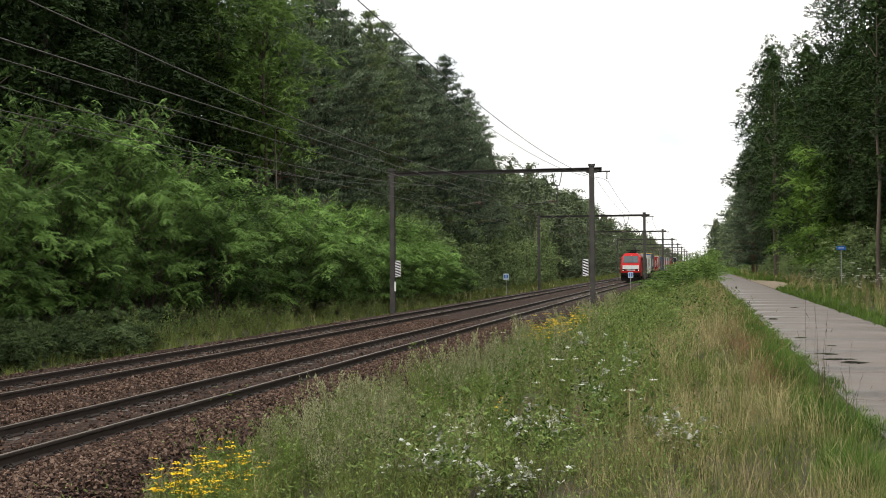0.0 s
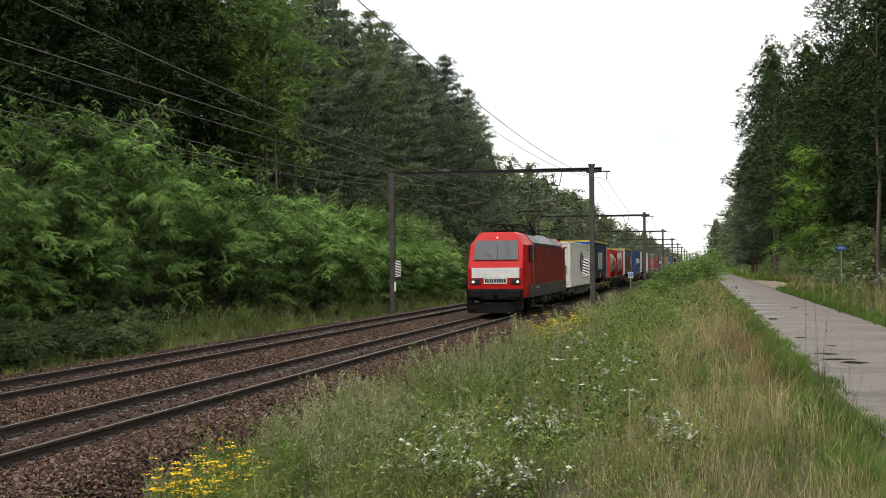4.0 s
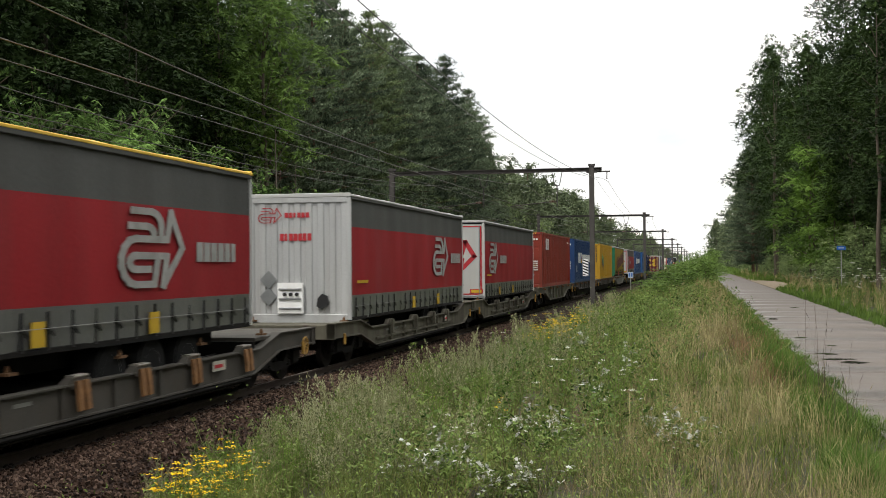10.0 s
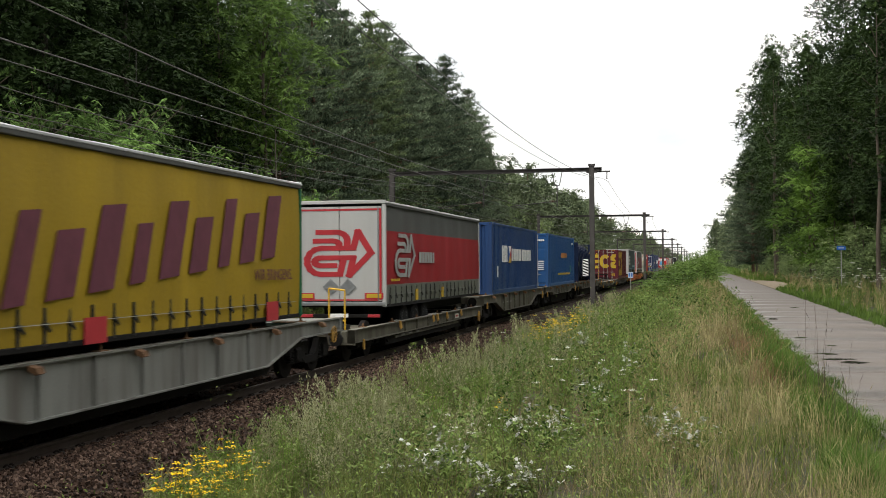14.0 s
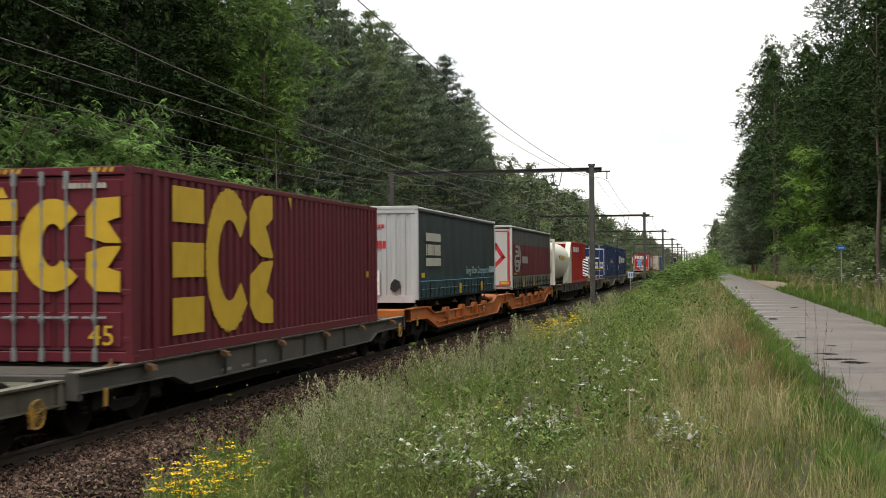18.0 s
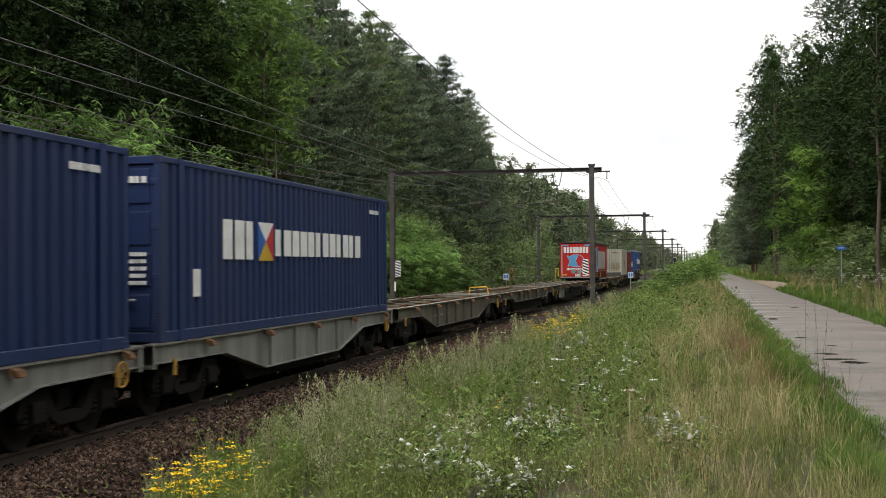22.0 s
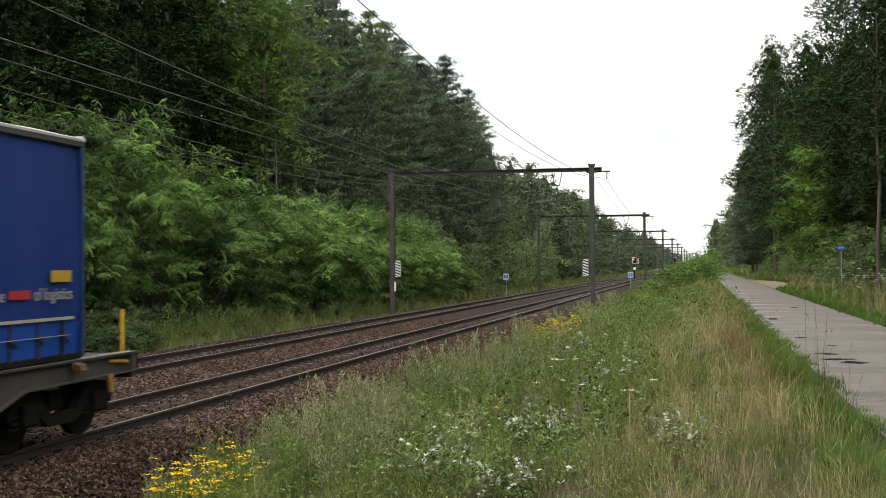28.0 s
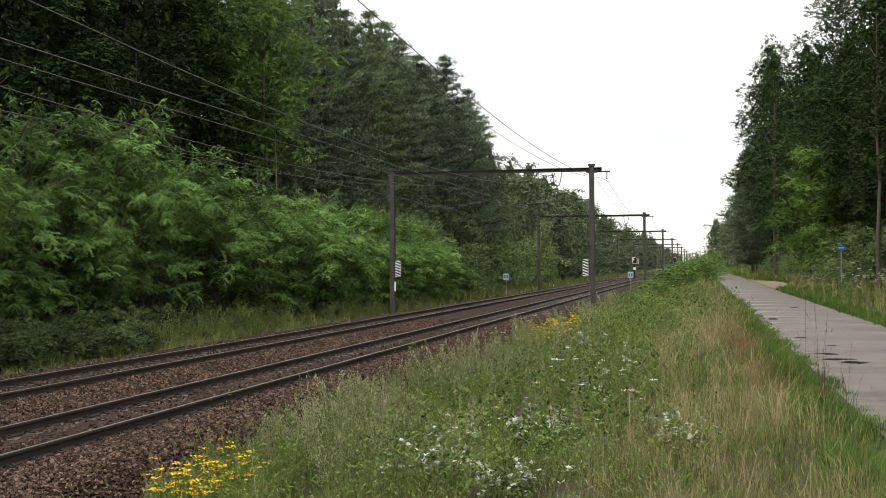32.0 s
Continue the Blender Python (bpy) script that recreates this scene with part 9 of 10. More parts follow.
def lettering(parent, text, m, size, origin, end=False, spacing=1.0):
    """Readable words in the built-in font, as a thin mesh on a side wall or on the near end."""
    cu = bpy.data.curves.new("lettering", "FONT")
    cu.body, cu.size, cu.extrude, cu.space_character = text, size, 0.002, spacing
    tmp = bpy.data.objects.new("lettering", cu)
    scene.collection.objects.link(tmp)
    me = bpy.data.meshes.new_from_object(tmp.evaluated_get(bpy.context.evaluated_depsgraph_get()))
    bpy.data.objects.remove(tmp)
    me.materials.clear()
    me.materials.append(m)
    ob = new("lettering", me)
    ob.parent = parent
    ob.matrix_local = Matrix.Translation(origin) @ (Matrix.Rotation(math.pi / 2, 4, "X") if end else Matrix.Rotation(math.pi / 2, 4, "Z") @ Matrix.Rotation(math.pi / 2, 4, "X"))
    return ob


for i in range(13):
    mark(c, D_RED, hw, L - 0.34, L - 0.28, 3.42 - 0.15 * i, 3.47 - 0.15 * i, "red_dot")
mark(c, D_ORANGE, hw, L - 0.52, L - 0.46, 1.05, 1.42, "orange_stripe")
for y in (4.2, 9.4):
    mark(c, D_YELLOW, hw, y, y + 0.5, 0.96, 1.08, "corner_patch")
lettering(c, "diesel/electric reefer", D_ORANGE, 0.46, (hw + 0.004, 9.1, 1.45), spacing=1.0)
part("warning_triangle", Shape().prism([(0.72, 2.22), (0.96, 2.22), (0.84, 2.44)], "y", -0.016, -0.008), D_YELLOW, c)

lettering(engine, "2", D_DULL, 0.26, (1.452, 1.72, 1.62))

# navy trailer with a yellow roof edge
c, hw, L = trailer(205.91, 219.54, 1.27, 4.20, [(1.27, T_NAVY), (1.66, T_NAVY)], "navy curtain-sided trailer with yellow roof edge in a pocket wagon", "front", mat("yellow_roof_edging", (0.62, 0.40, 0.05), 0.55, 0, 0.2), M_ALUW, seed=3)
for y0, y1 in ((4.3, 5.55), (5.7, 7.0), (7.15, 8.65)):
    part("wordmark", Shape().prism([(y0, 1.98), (y1 - 0.25, 1.98), (y1 - 0.05, 2.2), (y1, 3.32), (y0 + 0.15, 3.32), (y0 + 0.1, 2.9)], "x", hw + 0.012, hw + 0.018), D_CREAM, c)

for y in (6.5, 10.3):
    part("yellow_patch", Shape().box(hw + 0.0, hw + 0.012, y, y + 0.36, 1.33, 1.66), D_YELLOW, c)
part("blue_header", Shape().box(-hw + 0.1, hw - 0.1, -0.014, -0.006, 3.9, 4.1), D_BLUE, c)

# two white tank containers in red frames
for a, b in ((224.5, 233.9), (234.1, 243.4)):
    c, L, zc, r = tank(a, b, 1.18, 2.59, TK_WHITE, TK_RED, "white banded tank container in a chipped red frame")
    curved_word(c, D_YELLOW, zc, r, 2.7, 3.6, -14, 36, 1, 2)
    curved_word(c, D_RED, zc, r, 3.7, 6.9, -10, 18, 5, 3)
    curved_word(c, D_YELLOW, zc, r, 5.6, 6.8, -26, -18, 6, 4, "small_bars")
    d = part("data_board", Shape().box(-0.62, 0.62, -0.03, 0.0, 1.75, 3.45, 0.01), D_WHITE, c)
    part("manifest_box", Shape().box(-0.6, 0.6, -0.05, -0.031, 1.95, 2.35, 0.01), P_STEEL, d)
    part("red_board", Shape().box(-1.08, 1.08, 0.03, 0.09, 1.3, 3.62), TK_RED, c)
    part("valve_plate", Shape().prism([(-0.45, 1.7), (0.45, 1.7), (0.45, 1.45), (0.25, 1.22), (-0.25, 1.22), (-0.45, 1.45)], "y", -0.04, 0.0), P_STEEL, c)
    endword(c, D_BLACK, -0.031, -0.4, 0.45, 3.2, 3.3, 9, 51, "registration_lettering")
    endword(c, D_YELLOW, -0.031, -0.55, -0.38, 2.75, 3.0, 1, 2)
    endword(c, D_RED, -0.031, -0.35, 0.5, 2.75, 2.92, 5, 3)
    part("warning_triangle", Shape().prism([(0.74, 2.95), (0.98, 2.95), (0.86, 3.18)], "y", -0.012, 0.028), D_YELLOW, c)
    ladder(c, -1.05, -0.75, -0.06, 1.25, 3.7, P_STEEL)

# red and grey hauliers' trailers
Y_EDGE = mat("yellow_roof_edging", (0.62, 0.40, 0.05))
haulier_trailer(245.83, 259.47, "front", T_DARKRED, "grey and dull red curtain-sided trailer with yellow roof edge", Y_EDGE, (9.3, 11.3), (11.6, 13.1), 4.08, 5)

# first blue box
c, hw, L, zt = container("container", 266.65, 280.37, 1.16, 2.896, C_BLUE, "dark blue corrugated box with a white marking and small flag", "corr", inset=0.76, hazard=True)
ferry_marks(c, hw, L, zt, 2.45, 11.2)
endword(c, D_WHITE, -0.002, -0.85, 0.12, 3.4, 3.78, 3, 8)
flag(c, 0, 0.16, 0.72, 3.42, 3.78, end=-0.002)
endword(c, D_WHITE, -0.002, -0.85, 0.75, 3.12, 3.28, 12, 12)
for x in (-0.95, 0.35):
    e = endmark(c, D_WHITE, -0.002, x, x + 0.36, 1.42, 1.8, "notice")
    lettering(c, "CAUTION", D_RED, 0.085, (x + 0.015, -0.010, 1.70), end=True, spacing=0.9)
    endword(c, D_RED, -0.009, x + 0.08, x + 0.28, 1.47, 1.6, 3, 4, "notice_bars")
endmark(c, D_WHITE, -0.002, -0.95, -0.53, 2.22, 2.34, "notice")
endmark(c, D_BLACK, -0.002, -0.95, -0.57, 1.9, 2.2, "notice")
endmark(c, D_YELLOW, -0.002, -0.27, 0.13, 1.9, 2.05, "notice")
part("warning_triangle", Shape().prism([(-0.15, 2.5), (0.05, 2.5), (-0.05, 2.72)], "y", -0.008, 0.0), D_YELLOW, c)
for i in range(4):
    endmark(c, D_WHITE, -0.002, 0.30, 0.37, 2.96 - 0.12 * i, 3.05 - 0.12 * i, "registration_bar")
for i in range(7):
    endmark(c, D_WHITE, -0.002, 0.58, 0.65, 2.96 - 0.12 * i, 3.05 - 0.12 * i, "registration_bar")
mark(c, D_WHITE, hw, 1.3, 1.6, 1.9, 2.3, "notice")
mark(c, D_RED, hw + 0.006, 1.36, 1.54, 1.95, 2.25, "notice_bars")
mark(c, D_BLACK, hw, 0.2, 0.5, 1.45, 2.25, "vent_panel")
mark(c, D_WHITE, hw, 0.15, 0.55, 2.28, 2.38, "notice")
mark(c, D_CREAM, hw, 0.9, L - 0.9, 1.345, 1.375, "reflective_line")
wordmark(c, D_WHITE, hw, L - 2.1, L - 0.7, 1.85, 1.93, 9, 4, "registration_lettering")

haulier_trailer(284.03, 297.9, "front", T_RED, "grey and red curtain-sided trailer with yellow roof edge", Y_EDGE, (8.6, 10.8), (11.3, 13.1), 4.08, 6)
haulier_trailer(304.35, 318.2, "front", T_RED, "grey and red curtain-sided trailer with ribbed aluminium front", None, (9.0, 11.2), (11.7, 13.4), 4.06, 7, 0.2)
haulier_trailer(322.53, 336.4, "rear", T_RED, "grey and red trailer with a looped arrow on white doors", None, (1.0, 3.0), (3.6, 5.4), 4.06, 8, 0.2)

# oxide red box
c, hw, L, zt = container("container", 339.9, 353.6, 1.16, 2.896, C_RED, "oxide-red corrugated box with double doors on a grey wagon", inset=0.76, hazard=True)
ids(c, hw, L, zt)
wordmark(c, D_WHITE, hw, 1.5, 2.9, 3.15, 3.75, 2, 61)
part("yellow_notice", Shape().box(0.25, 0.6, -0.02, -0.008, 1.95, 2.1), D_YELLOW, c)
endmark(c, D_YELLOW, -0.012, -1.0, 0.95, 2.28, 2.33, "yellow_line")

# second blue box, doors towards the front
c, hw, L, zt = container("container", 356.65, 370.39, 1.16, 2.896, C_BLUE, "blue corrugated box with double doors and a small flag", inset=0.76)
ids(c, hw, L, zt)
ferry_marks(c, hw, L, zt, 2.45, 11.2)
mark(c, D_WHITE, hw, 1.2, 1.5, 1.85, 2.3, "notice")
endword(c, D_WHITE, -0.012, -1.0, 0.95, 2.62, 2.74, 14, 19)

# yellow box with a spray-painted emblem
c, hw, L, zt = container("container", 377.17, 390.87, 1.16, 2.896, C_YELLOW, "mustard yellow corrugated box with double doors and dark graffiti", inset=0.45, rodm=M_RUBBER)
for i in range(10):
    endmark(c, D_BLACK, -0.0125, 0.90, 0.98, 3.76 - 0.135 * i, 3.86 - 0.135 * i, "registration_bar")
part("grey_notice", Shape().box(-0.42, -0.22, -0.02, -0.008, 2.03, 2.29), P_STEEL, c)
part("warning_triangle", Shape().prism([(-0.92, 3.2), (-0.68, 3.2), (-0.8, 3.44)], "y", -0.012, -0.006), D_BLACK, c)
part("warning_triangle_face", Shape().prism([(-0.875, 3.225), (-0.725, 3.225), (-0.8, 3.385)], "y", -0.016, -0.0125), C_YELLOW, c)
gx = hw
part("graffiti", Shape().prism([(1.75, 3.05), (1.75, 2.75), (3.35, 1.75), (3.45, 1.6), (3.4, 2.0), (3.2, 2.4), (2.2, 2.95), (2.0, 3.1)], "x", gx, gx + 0.004).prism([(2.75, 3.05), (3.0, 3.15), (3.45, 2.3), (3.3, 2.15), (2.85, 2.6), (2.7, 2.85)], "x", gx, gx + 0.004).prism([(3.6, 2.95), (3.95, 3.1), (4.0, 2.8), (3.55, 2.05), (3.4, 2.2)], "x", gx, gx + 0.004), D_NAVY, c)
part("graffiti_fill", Shape().prism([(1.95, 3.3), (2.15, 3.2), (2.35, 2.85), (2.1, 2.75), (1.95, 3.0)], "x", gx + 0.004, gx + 0.008).prism([(2.5, 3.05), (2.7, 3.3), (2.95, 2.6), (3.1, 2.7), (3.0, 2.4), (2.7, 2.55)], "x", gx + 0.004, gx + 0.008).prism([(3.6, 3.0), (3.85, 3.1), (3.6, 2.4), (3.45, 2.3)], "x", gx + 0.004, gx + 0.008), D_GREEN, c)
mark(c, D_WHITE, hw, L - 1.5, L - 1.25, 3.2, 3.5, "notice")

# yellow curtain-sided load with a green end
c, hw, L = trailer(394.8, 408.5, 1.32, 4.07, [(1.32, T_OLIVE), (1.9, T_OLIVE)], "faded yellow curtain-sided swap body with a green end wall", "front", M_ALU, T_GREEN, seed=9, wheels=False, name="swap_body")
s = Shape()
def put(a, b, d): return (hw + 0.012 + 0.008 * d, 2.4 + 9.9 * a + 0.35 * b, 1.80 + 0.72 * a + 1.0 * b)
for i in range(9):
    stroke(s, put, [(i / 9 + 0.045, 0.05), (i / 9 + 0.045, 0.90 if i % 2 else 1.2)], 0.072 if i % 3 else 0.05)
part("wordmark", s, D_PURPLE, c)
lettering(c, "WIR BRINGENS.", D_PURPLE, 0.30, (hw + 0.03, 10.9, 2.08))
for y in (4.6, 11.6):
    part("red_patch", Shape().box(hw + 0.0, hw + 0.016, y, y + 0.62, 1.30, 1.66), D_RED, c)
endword(c, D_RED, 0.0, -1.0, 0.9, 3.35, 3.65, 8, 14)
for i in range(3):
    endword(c, D_YELLOW, 0.0, -0.3, 0.8, 2.45 - 0.2 * i, 2.53 - 0.2 * i, 9, i, "small_bars")

haulier_trailer(415.37, 429.2, "rear", T_RED, "grey and bright red trailer with a looped arrow on white doors", None, (0.95, 3.3), (3.8, 6.0), 4.06, 10)

c, hw, L, zt = container("container", 432.06, 445.7, 1.16, 2.896, C_BLUE, "dark blue corrugated box behind a red trailer", "corr", inset=0.76)
ferry_marks(c, hw, L, zt, 2.45, 11.2)
mark(c, D_WHITE, hw, 1.2, 1.5, 1.85, 2.3, "notice")
for x in (-0.95, 0.35):
    endmark(c, D_WHITE, -0.002, x, x + 0.36, 1.42, 1.8, "notice")
c, hw, L, zt = container("container", 450.31, 464.1, 1.16, 2.896, C_BLUE3, "bright blue corrugated box with a small emblem", inset=0.76)
ids(c, hw, L, zt)
wordmark(c, D_ORANGE, hw, 6.0, 9.2, 2.75, 3.05, 5, 71)
wordmark(c, D_YELLOW, hw, 4.5, 11.0, 1.75, 1.87, 22, 72, "small_bars")
mark(c, D_GREEN, hw, 11.0, 11.3, 1.9, 2.3, "notice")

# dark blue ribbed bulk tank
c = mover("tank_container", 466.93, "dark blue ribbed bulk tank container with hoses at its end", "tank container", "tank containers on the train")
L = 9.3
prof = []
for i in range(28):
    a = 2 * math.pi * (i + 0.5) / 28
    ca, sa = math.cos(a), math.sin(a)
    prof.append((1.15 * math.copysign(abs(ca) ** 0.62, ca), 2.5 + 1.24 * math.copysign(abs(sa) ** 0.62, sa)))
part("tank_body", Shape().prism([(x, z) for x, z in prof], "y", 0.35, L - 0.05), TK_BLUE, c)
for i in range(8):
    y = 0.9 + 1.05 * i
    part("rib", Shape().prism([(x * 1.06, 2.5 + (z - 2.5) * 1.045) for x, z in prof], "y", y, y + 0.20), TK_BLUE, c)
    part("rib_clip", Shape().prism([(y + 0.0, 3.76), (y + 0.3, 3.76), (y + 0.24, 3.66), (y + 0.06, 3.66)], "x", 0.95, 1.12), P_STEEL, c)
for y in (0, L - 0.14):
    end_frame(c, y, 1.16, 2.69, TK_BLUE)
part("end_panel", Shape().box(-1.08, 1.08, 0.10, 0.16, 2.0, 3.7), TK_BLUE, c)
for i in range(4):
    endword(c, D_CREAM, 0.10, -0.95, 0.1, 2.35 - 0.13 * i, 2.43 - 0.13 * i, 10, 80 + i, "data_lettering")
endword(c, D_WHITE, 0.10, -0.85, 0.6, 3.5, 3.62, 10, 90, "registration_lettering")
lettering(c, "3MNL", D_WHITE, 0.2, (-0.35, 0.095, 3.25), end=True)
endword(c, D_YELLOW, 0.10, -0.6, 0.25, 2.95, 3.05, 8, 91, "small_bars")
part("warning_triangle", Shape().prism([(0.2, 2.5), (0.68, 2.5), (0.44, 2.88)], "y", 0.09, 0.10), D_YELLOW, c)
part("hose", Shape().pipe([(-0.9, -0.02, 1.75), (-0.6, -0.05, 1.95), (0.2, -0.05, 1.8), (0.75, -0.02, 1.9), (0.85, 0.0, 2.6), (0.8, 0.05, 3.2)], 0.035), M_RUBBER, c)
part("valve", Shape().tube((-0.2, 0.1, 1.6), (-0.2, -0.08, 1.6), 0.26, n=18).pipe([(0.1, -0.04, 2.05), (0.7, -0.04, 2.05)], 0.035).tube((0.3, -0.05, 1.95), (0.3, -0.05, 2.3), 0.03).tube((0.55, -0.05, 1.95), (0.55, -0.05, 2.2), 0.03), P_STEEL, c)
mark(c, D_CREAM, 1.222, 0.05, 0.12, 2.2, 2.6, "notice")
mark(c, D_YELLOW, 1.252, L - 1.35, L - 1.05, 3.15, 3.3, "notice")

# maroon box with large yellow shapes
c, hw, L, zt = container("container", 506.95, 520.64, 0.93, 2.896, C_MAROON, "maroon corrugated box with huge yellow shapes on a low wagon", inset=0.76, hazard=True)


def ring_sector(s, put, cx, cy, rx, ry, t, a0, a1, n=14):
    stroke(s, put, arc(cx, cy, rx, ry, a0, a1, n), t)


pside = lambda a, b, d: (hw + 0.006 * d, a, b)
pend = lambda a, b, d: (a, -0.013 - 0.006 * d, b)
for z0, z1 in ((1.26, 1.85), (2.17, 2.73), (3.05, 3.62)):
    part("yellow_shape", Shape().box(hw, hw + 0.006, 1.37, 2.59, z0, z1), D_YELLOW, c)
s = Shape()
ring_sector(s, pside, 3.72, 2.45, 0.78, 0.97, 0.50, 48, 312)
part("yellow_shape", s, D_YELLOW, c)
for k in (1, -1):
    part("yellow_shape", Shape().prism([(a, 2.47 + k * b) for a, b in ((4.72, 0.30), (4.70, 0.85), (4.95, 1.10), (5.30, 1.20), (5.92, 1.22), (5.92, 0.78), (5.55, 0.62), (5.92, 0.10), (5.92, 0.02), (5.3, 0.05))], "x", hw, hw + 0.006), D_YELLOW, c)
for z0, z1 in ((1.98, 2.30), (2.51, 2.83), (3.04, 3.36)):
    part("yellow_shape", Shape().box(-1.10, -0.60, -0.02, -0.013, z0, z1), D_YELLOW, c)
turn = [math.radians(42 + 276 * i / 20) for i in range(21)]
crescent = [(-0.02 + 0.54 * math.cos(a), 2.67 + 0.69 * math.sin(a)) for a in turn] + [(-0.02 + 0.18 * math.cos(a), 2.67 + 0.32 * math.sin(a)) for a in reversed(turn)]
part("yellow_shape", Shape().prism(crescent, "y", -0.022, -0.013), D_YELLOW, c)
for k in (1, -1):
    part("yellow_shape", Shape().prism([(a, 2.67 + k * b) for a, b in ((0.52, 0.12), (0.52, 0.5), (0.66, 0.68), (1.06, 0.70), (1.06, 0.40), (0.86, 0.34), (1.06, 0.06), (1.06, 0.02), (0.8, 0.03))], "y", -0.02, -0.013), D_YELLOW, c)
lettering(c, "45", D_YELLOW, 0.42, (0.55, -0.02, 1.2), end=True)
endword(c, D_CREAM, -0.013, 0.15, 0.85, 3.5, 3.58, 9, 4, "registration_lettering")
part("warning_triangle", Shape().prism([(-0.95, 3.38), (-0.75, 3.38), (-0.85, 3.55)], "y", -0.018, -0.008), D_YELLOW, c)
mark(c, D_YELLOW, hw, L - 1.05, L - 0.75, 2.05, 2.2, "notice")
part("yellow_tick", Shape().prism([(6.85, 3.72), (7.02, 3.72), (7.0, 3.48)], "x", hw, hw + 0.006), D_YELLOW, c)
st = mover("trailer_stand", 504.0, "black folding trailer coupling stand on the wagon deck", "trailer stand")
part("base", Shape().box(-0.85, 0.55, -0.55, 0.35, 1.0, 1.10, 0.02), M_UNDER, st)
part("leg", Shape().prism([(-0.45, 1.10), (0.30, 1.10), (0.05, 1.32), (-0.30, 1.32)], "x", -0.7, -0.6), M_UNDER, st)
part("leg", Shape().prism([(-0.45, 1.10), (0.30, 1.10), (0.05, 1.32), (-0.30, 1.32)], "x", 0.25, 0.35), M_UNDER, st)
part("coupling_plate", Shape().prism([(-0.55, 1.32), (0.30, 1.32), (0.42, 1.42), (-0.65, 1.40)], "x", -0.80, 0.45), M_UNDER, st)

# slate trailer
c, hw, L = trailer(525.2, 538.85, 1.33, 4.08, [(1.33, T_TEAL), (2.0, T_SLATE)], "slate-grey curtain-sided trailer with teal skirt on orange wagon", "front", None, M_ALU, seed=12)
for z in (2.32, 3.08):
    mark(c, D_CREAM, hw + 0.012, 1.0, 3.1, z, z + 0.25)
wordmark(c, D_CREAM, hw + 0.012, 1.0, 3.1, 2.65, 2.98, 9, 41)
lettering(c, "Energy Efficient Compressors from", D_TEAL, 0.36, (hw + 0.022, 7.3, 2.05))
wordmark(c, D_TEAL, hw + 0.014, 12.1, 13.3, 2.06, 2.3, 8, 42, "small_bars")
mark(c, D_YELLOW, hw, 0.45, 0.85, 1.98, 2.12, "notice")
mark(c, D_BLUE, hw + 0.012, 10.6, 10.95, 1.95, 2.2, "tape_patch")
mark(c, D_TEAL, hw + 0.006, 0.3, L - 0.3, 1.865, 1.88, "reflective_line")
for y in (6.2, 10.3):
    part("yellow_patch", Shape().box(hw - 0.0, hw + 0.014, y, y + 0.34, 1.40, 1.74), D_YELLOW, c)
endword(c, D_RED, 0.006, -0.35, 0.25, 3.45, 3.56, 6, 7)
endword(c, D_RED, 0.006, -0.5, 0.3, 2.85, 3.08, 7, 17, "registration_lettering")
looped_arrow(c, D_RED, lambda a, b, lift: (-1.05 + 0.6 * a, 0.006 - 0.006 * lift, 3.32 + 0.4 * b), 0.045)

haulier_trailer(543.33, 557.2, "rear", T_DARKRED, "grey and dark red trailer with looped arrow on orange wagon", None, (0.7, 2.6), (3.0, 4.9), 4.08, 13)

# cream tank and red box
c, L, zc, r = tank(559.56, 568.8, 1.2, 2.62, TK_CREAM, TK_CREAM, "cream tank container with a dark gold marking", False, 1.2)
curved_word(c, D_YELLOW, zc, r, 3.3, 5.7, 4, 18, 6, 33)
curved_word(c, D_BLACK, zc, r, 2.65, 3.05, 6, 17, 1, 34, "leaf_emblem")
part("far_saddle", Shape().prism([(L - 2.3, 1.2), (L - 0.1, 1.2), (L - 0.1, 3.8), (L - 0.5, 3.6)], "x", 0.9, 1.2), TK_CREAM, c)
part("pipework", Shape().pipe([(-0.3, 0.1, 1.7), (-0.3, 0.1, 2.3), (0.1, 0.1, 2.3), (0.1, 0.1, 1.7)], 0.05).pipe([(0.5, 0.12, 1.5), (0.55, 0.1, 3.5)], 0.03).tube((-0.5, 0.15, 1.55), (-0.5, 0.0, 1.55), 0.22, n=14), P_STEEL, c)
curved_word(c, D_YELLOW, zc, r, 0.75, 1.05, 0, 9, 1, 35, "warning_plate")
part("hose", Shape().pipe([(0.75, 0.05, 3.55), (0.55, -0.02, 3.1), (0.62, -0.04, 2.4), (0.4, -0.04, 2.0)], 0.045).pipe([(0.95, 0.0, 3.4), (0.9, -0.03, 2.6), (0.98, -0.03, 1.9)], 0.035), M_RUBBER, c)
part("valve_row", Shape().tube((0.1, -0.03, 2.25), (0.95, -0.03, 2.25), 0.045).tube((0.35, -0.06, 2.15), (0.35, -0.06, 2.5), 0.05).tube((0.65, -0.06, 2.15), (0.65, -0.06, 2.5), 0.05), P_STEEL, c)
endword(c, D_BLACK, -0.002, -1.0, 0.6, 3.70, 3.79, 10, 4, "registration_lettering")
c, hw, L, zt = container("container", 568.9, 578.2, 1.17, 2.68, C_BRIGHTRED, "bright red corrugated box behind a cream tank", "corr", w=2.5)
wordmark(c, D_WHITE, hw, 0.6, 4.4, 3.2, 3.5, 9, 43)
mark(c, D_BLACK, hw, 2.2, 4.4, 3.08, 3.14, "small_bars")

# two deep blue boxes
c, hw, L, zt = container("container", 597.55, 611.25, 1.16, 2.896, C_BLUE2, "deep blue corrugated box with white-edged double doors", inset=0.76, hazard=True)
ids(c, hw, L, zt)
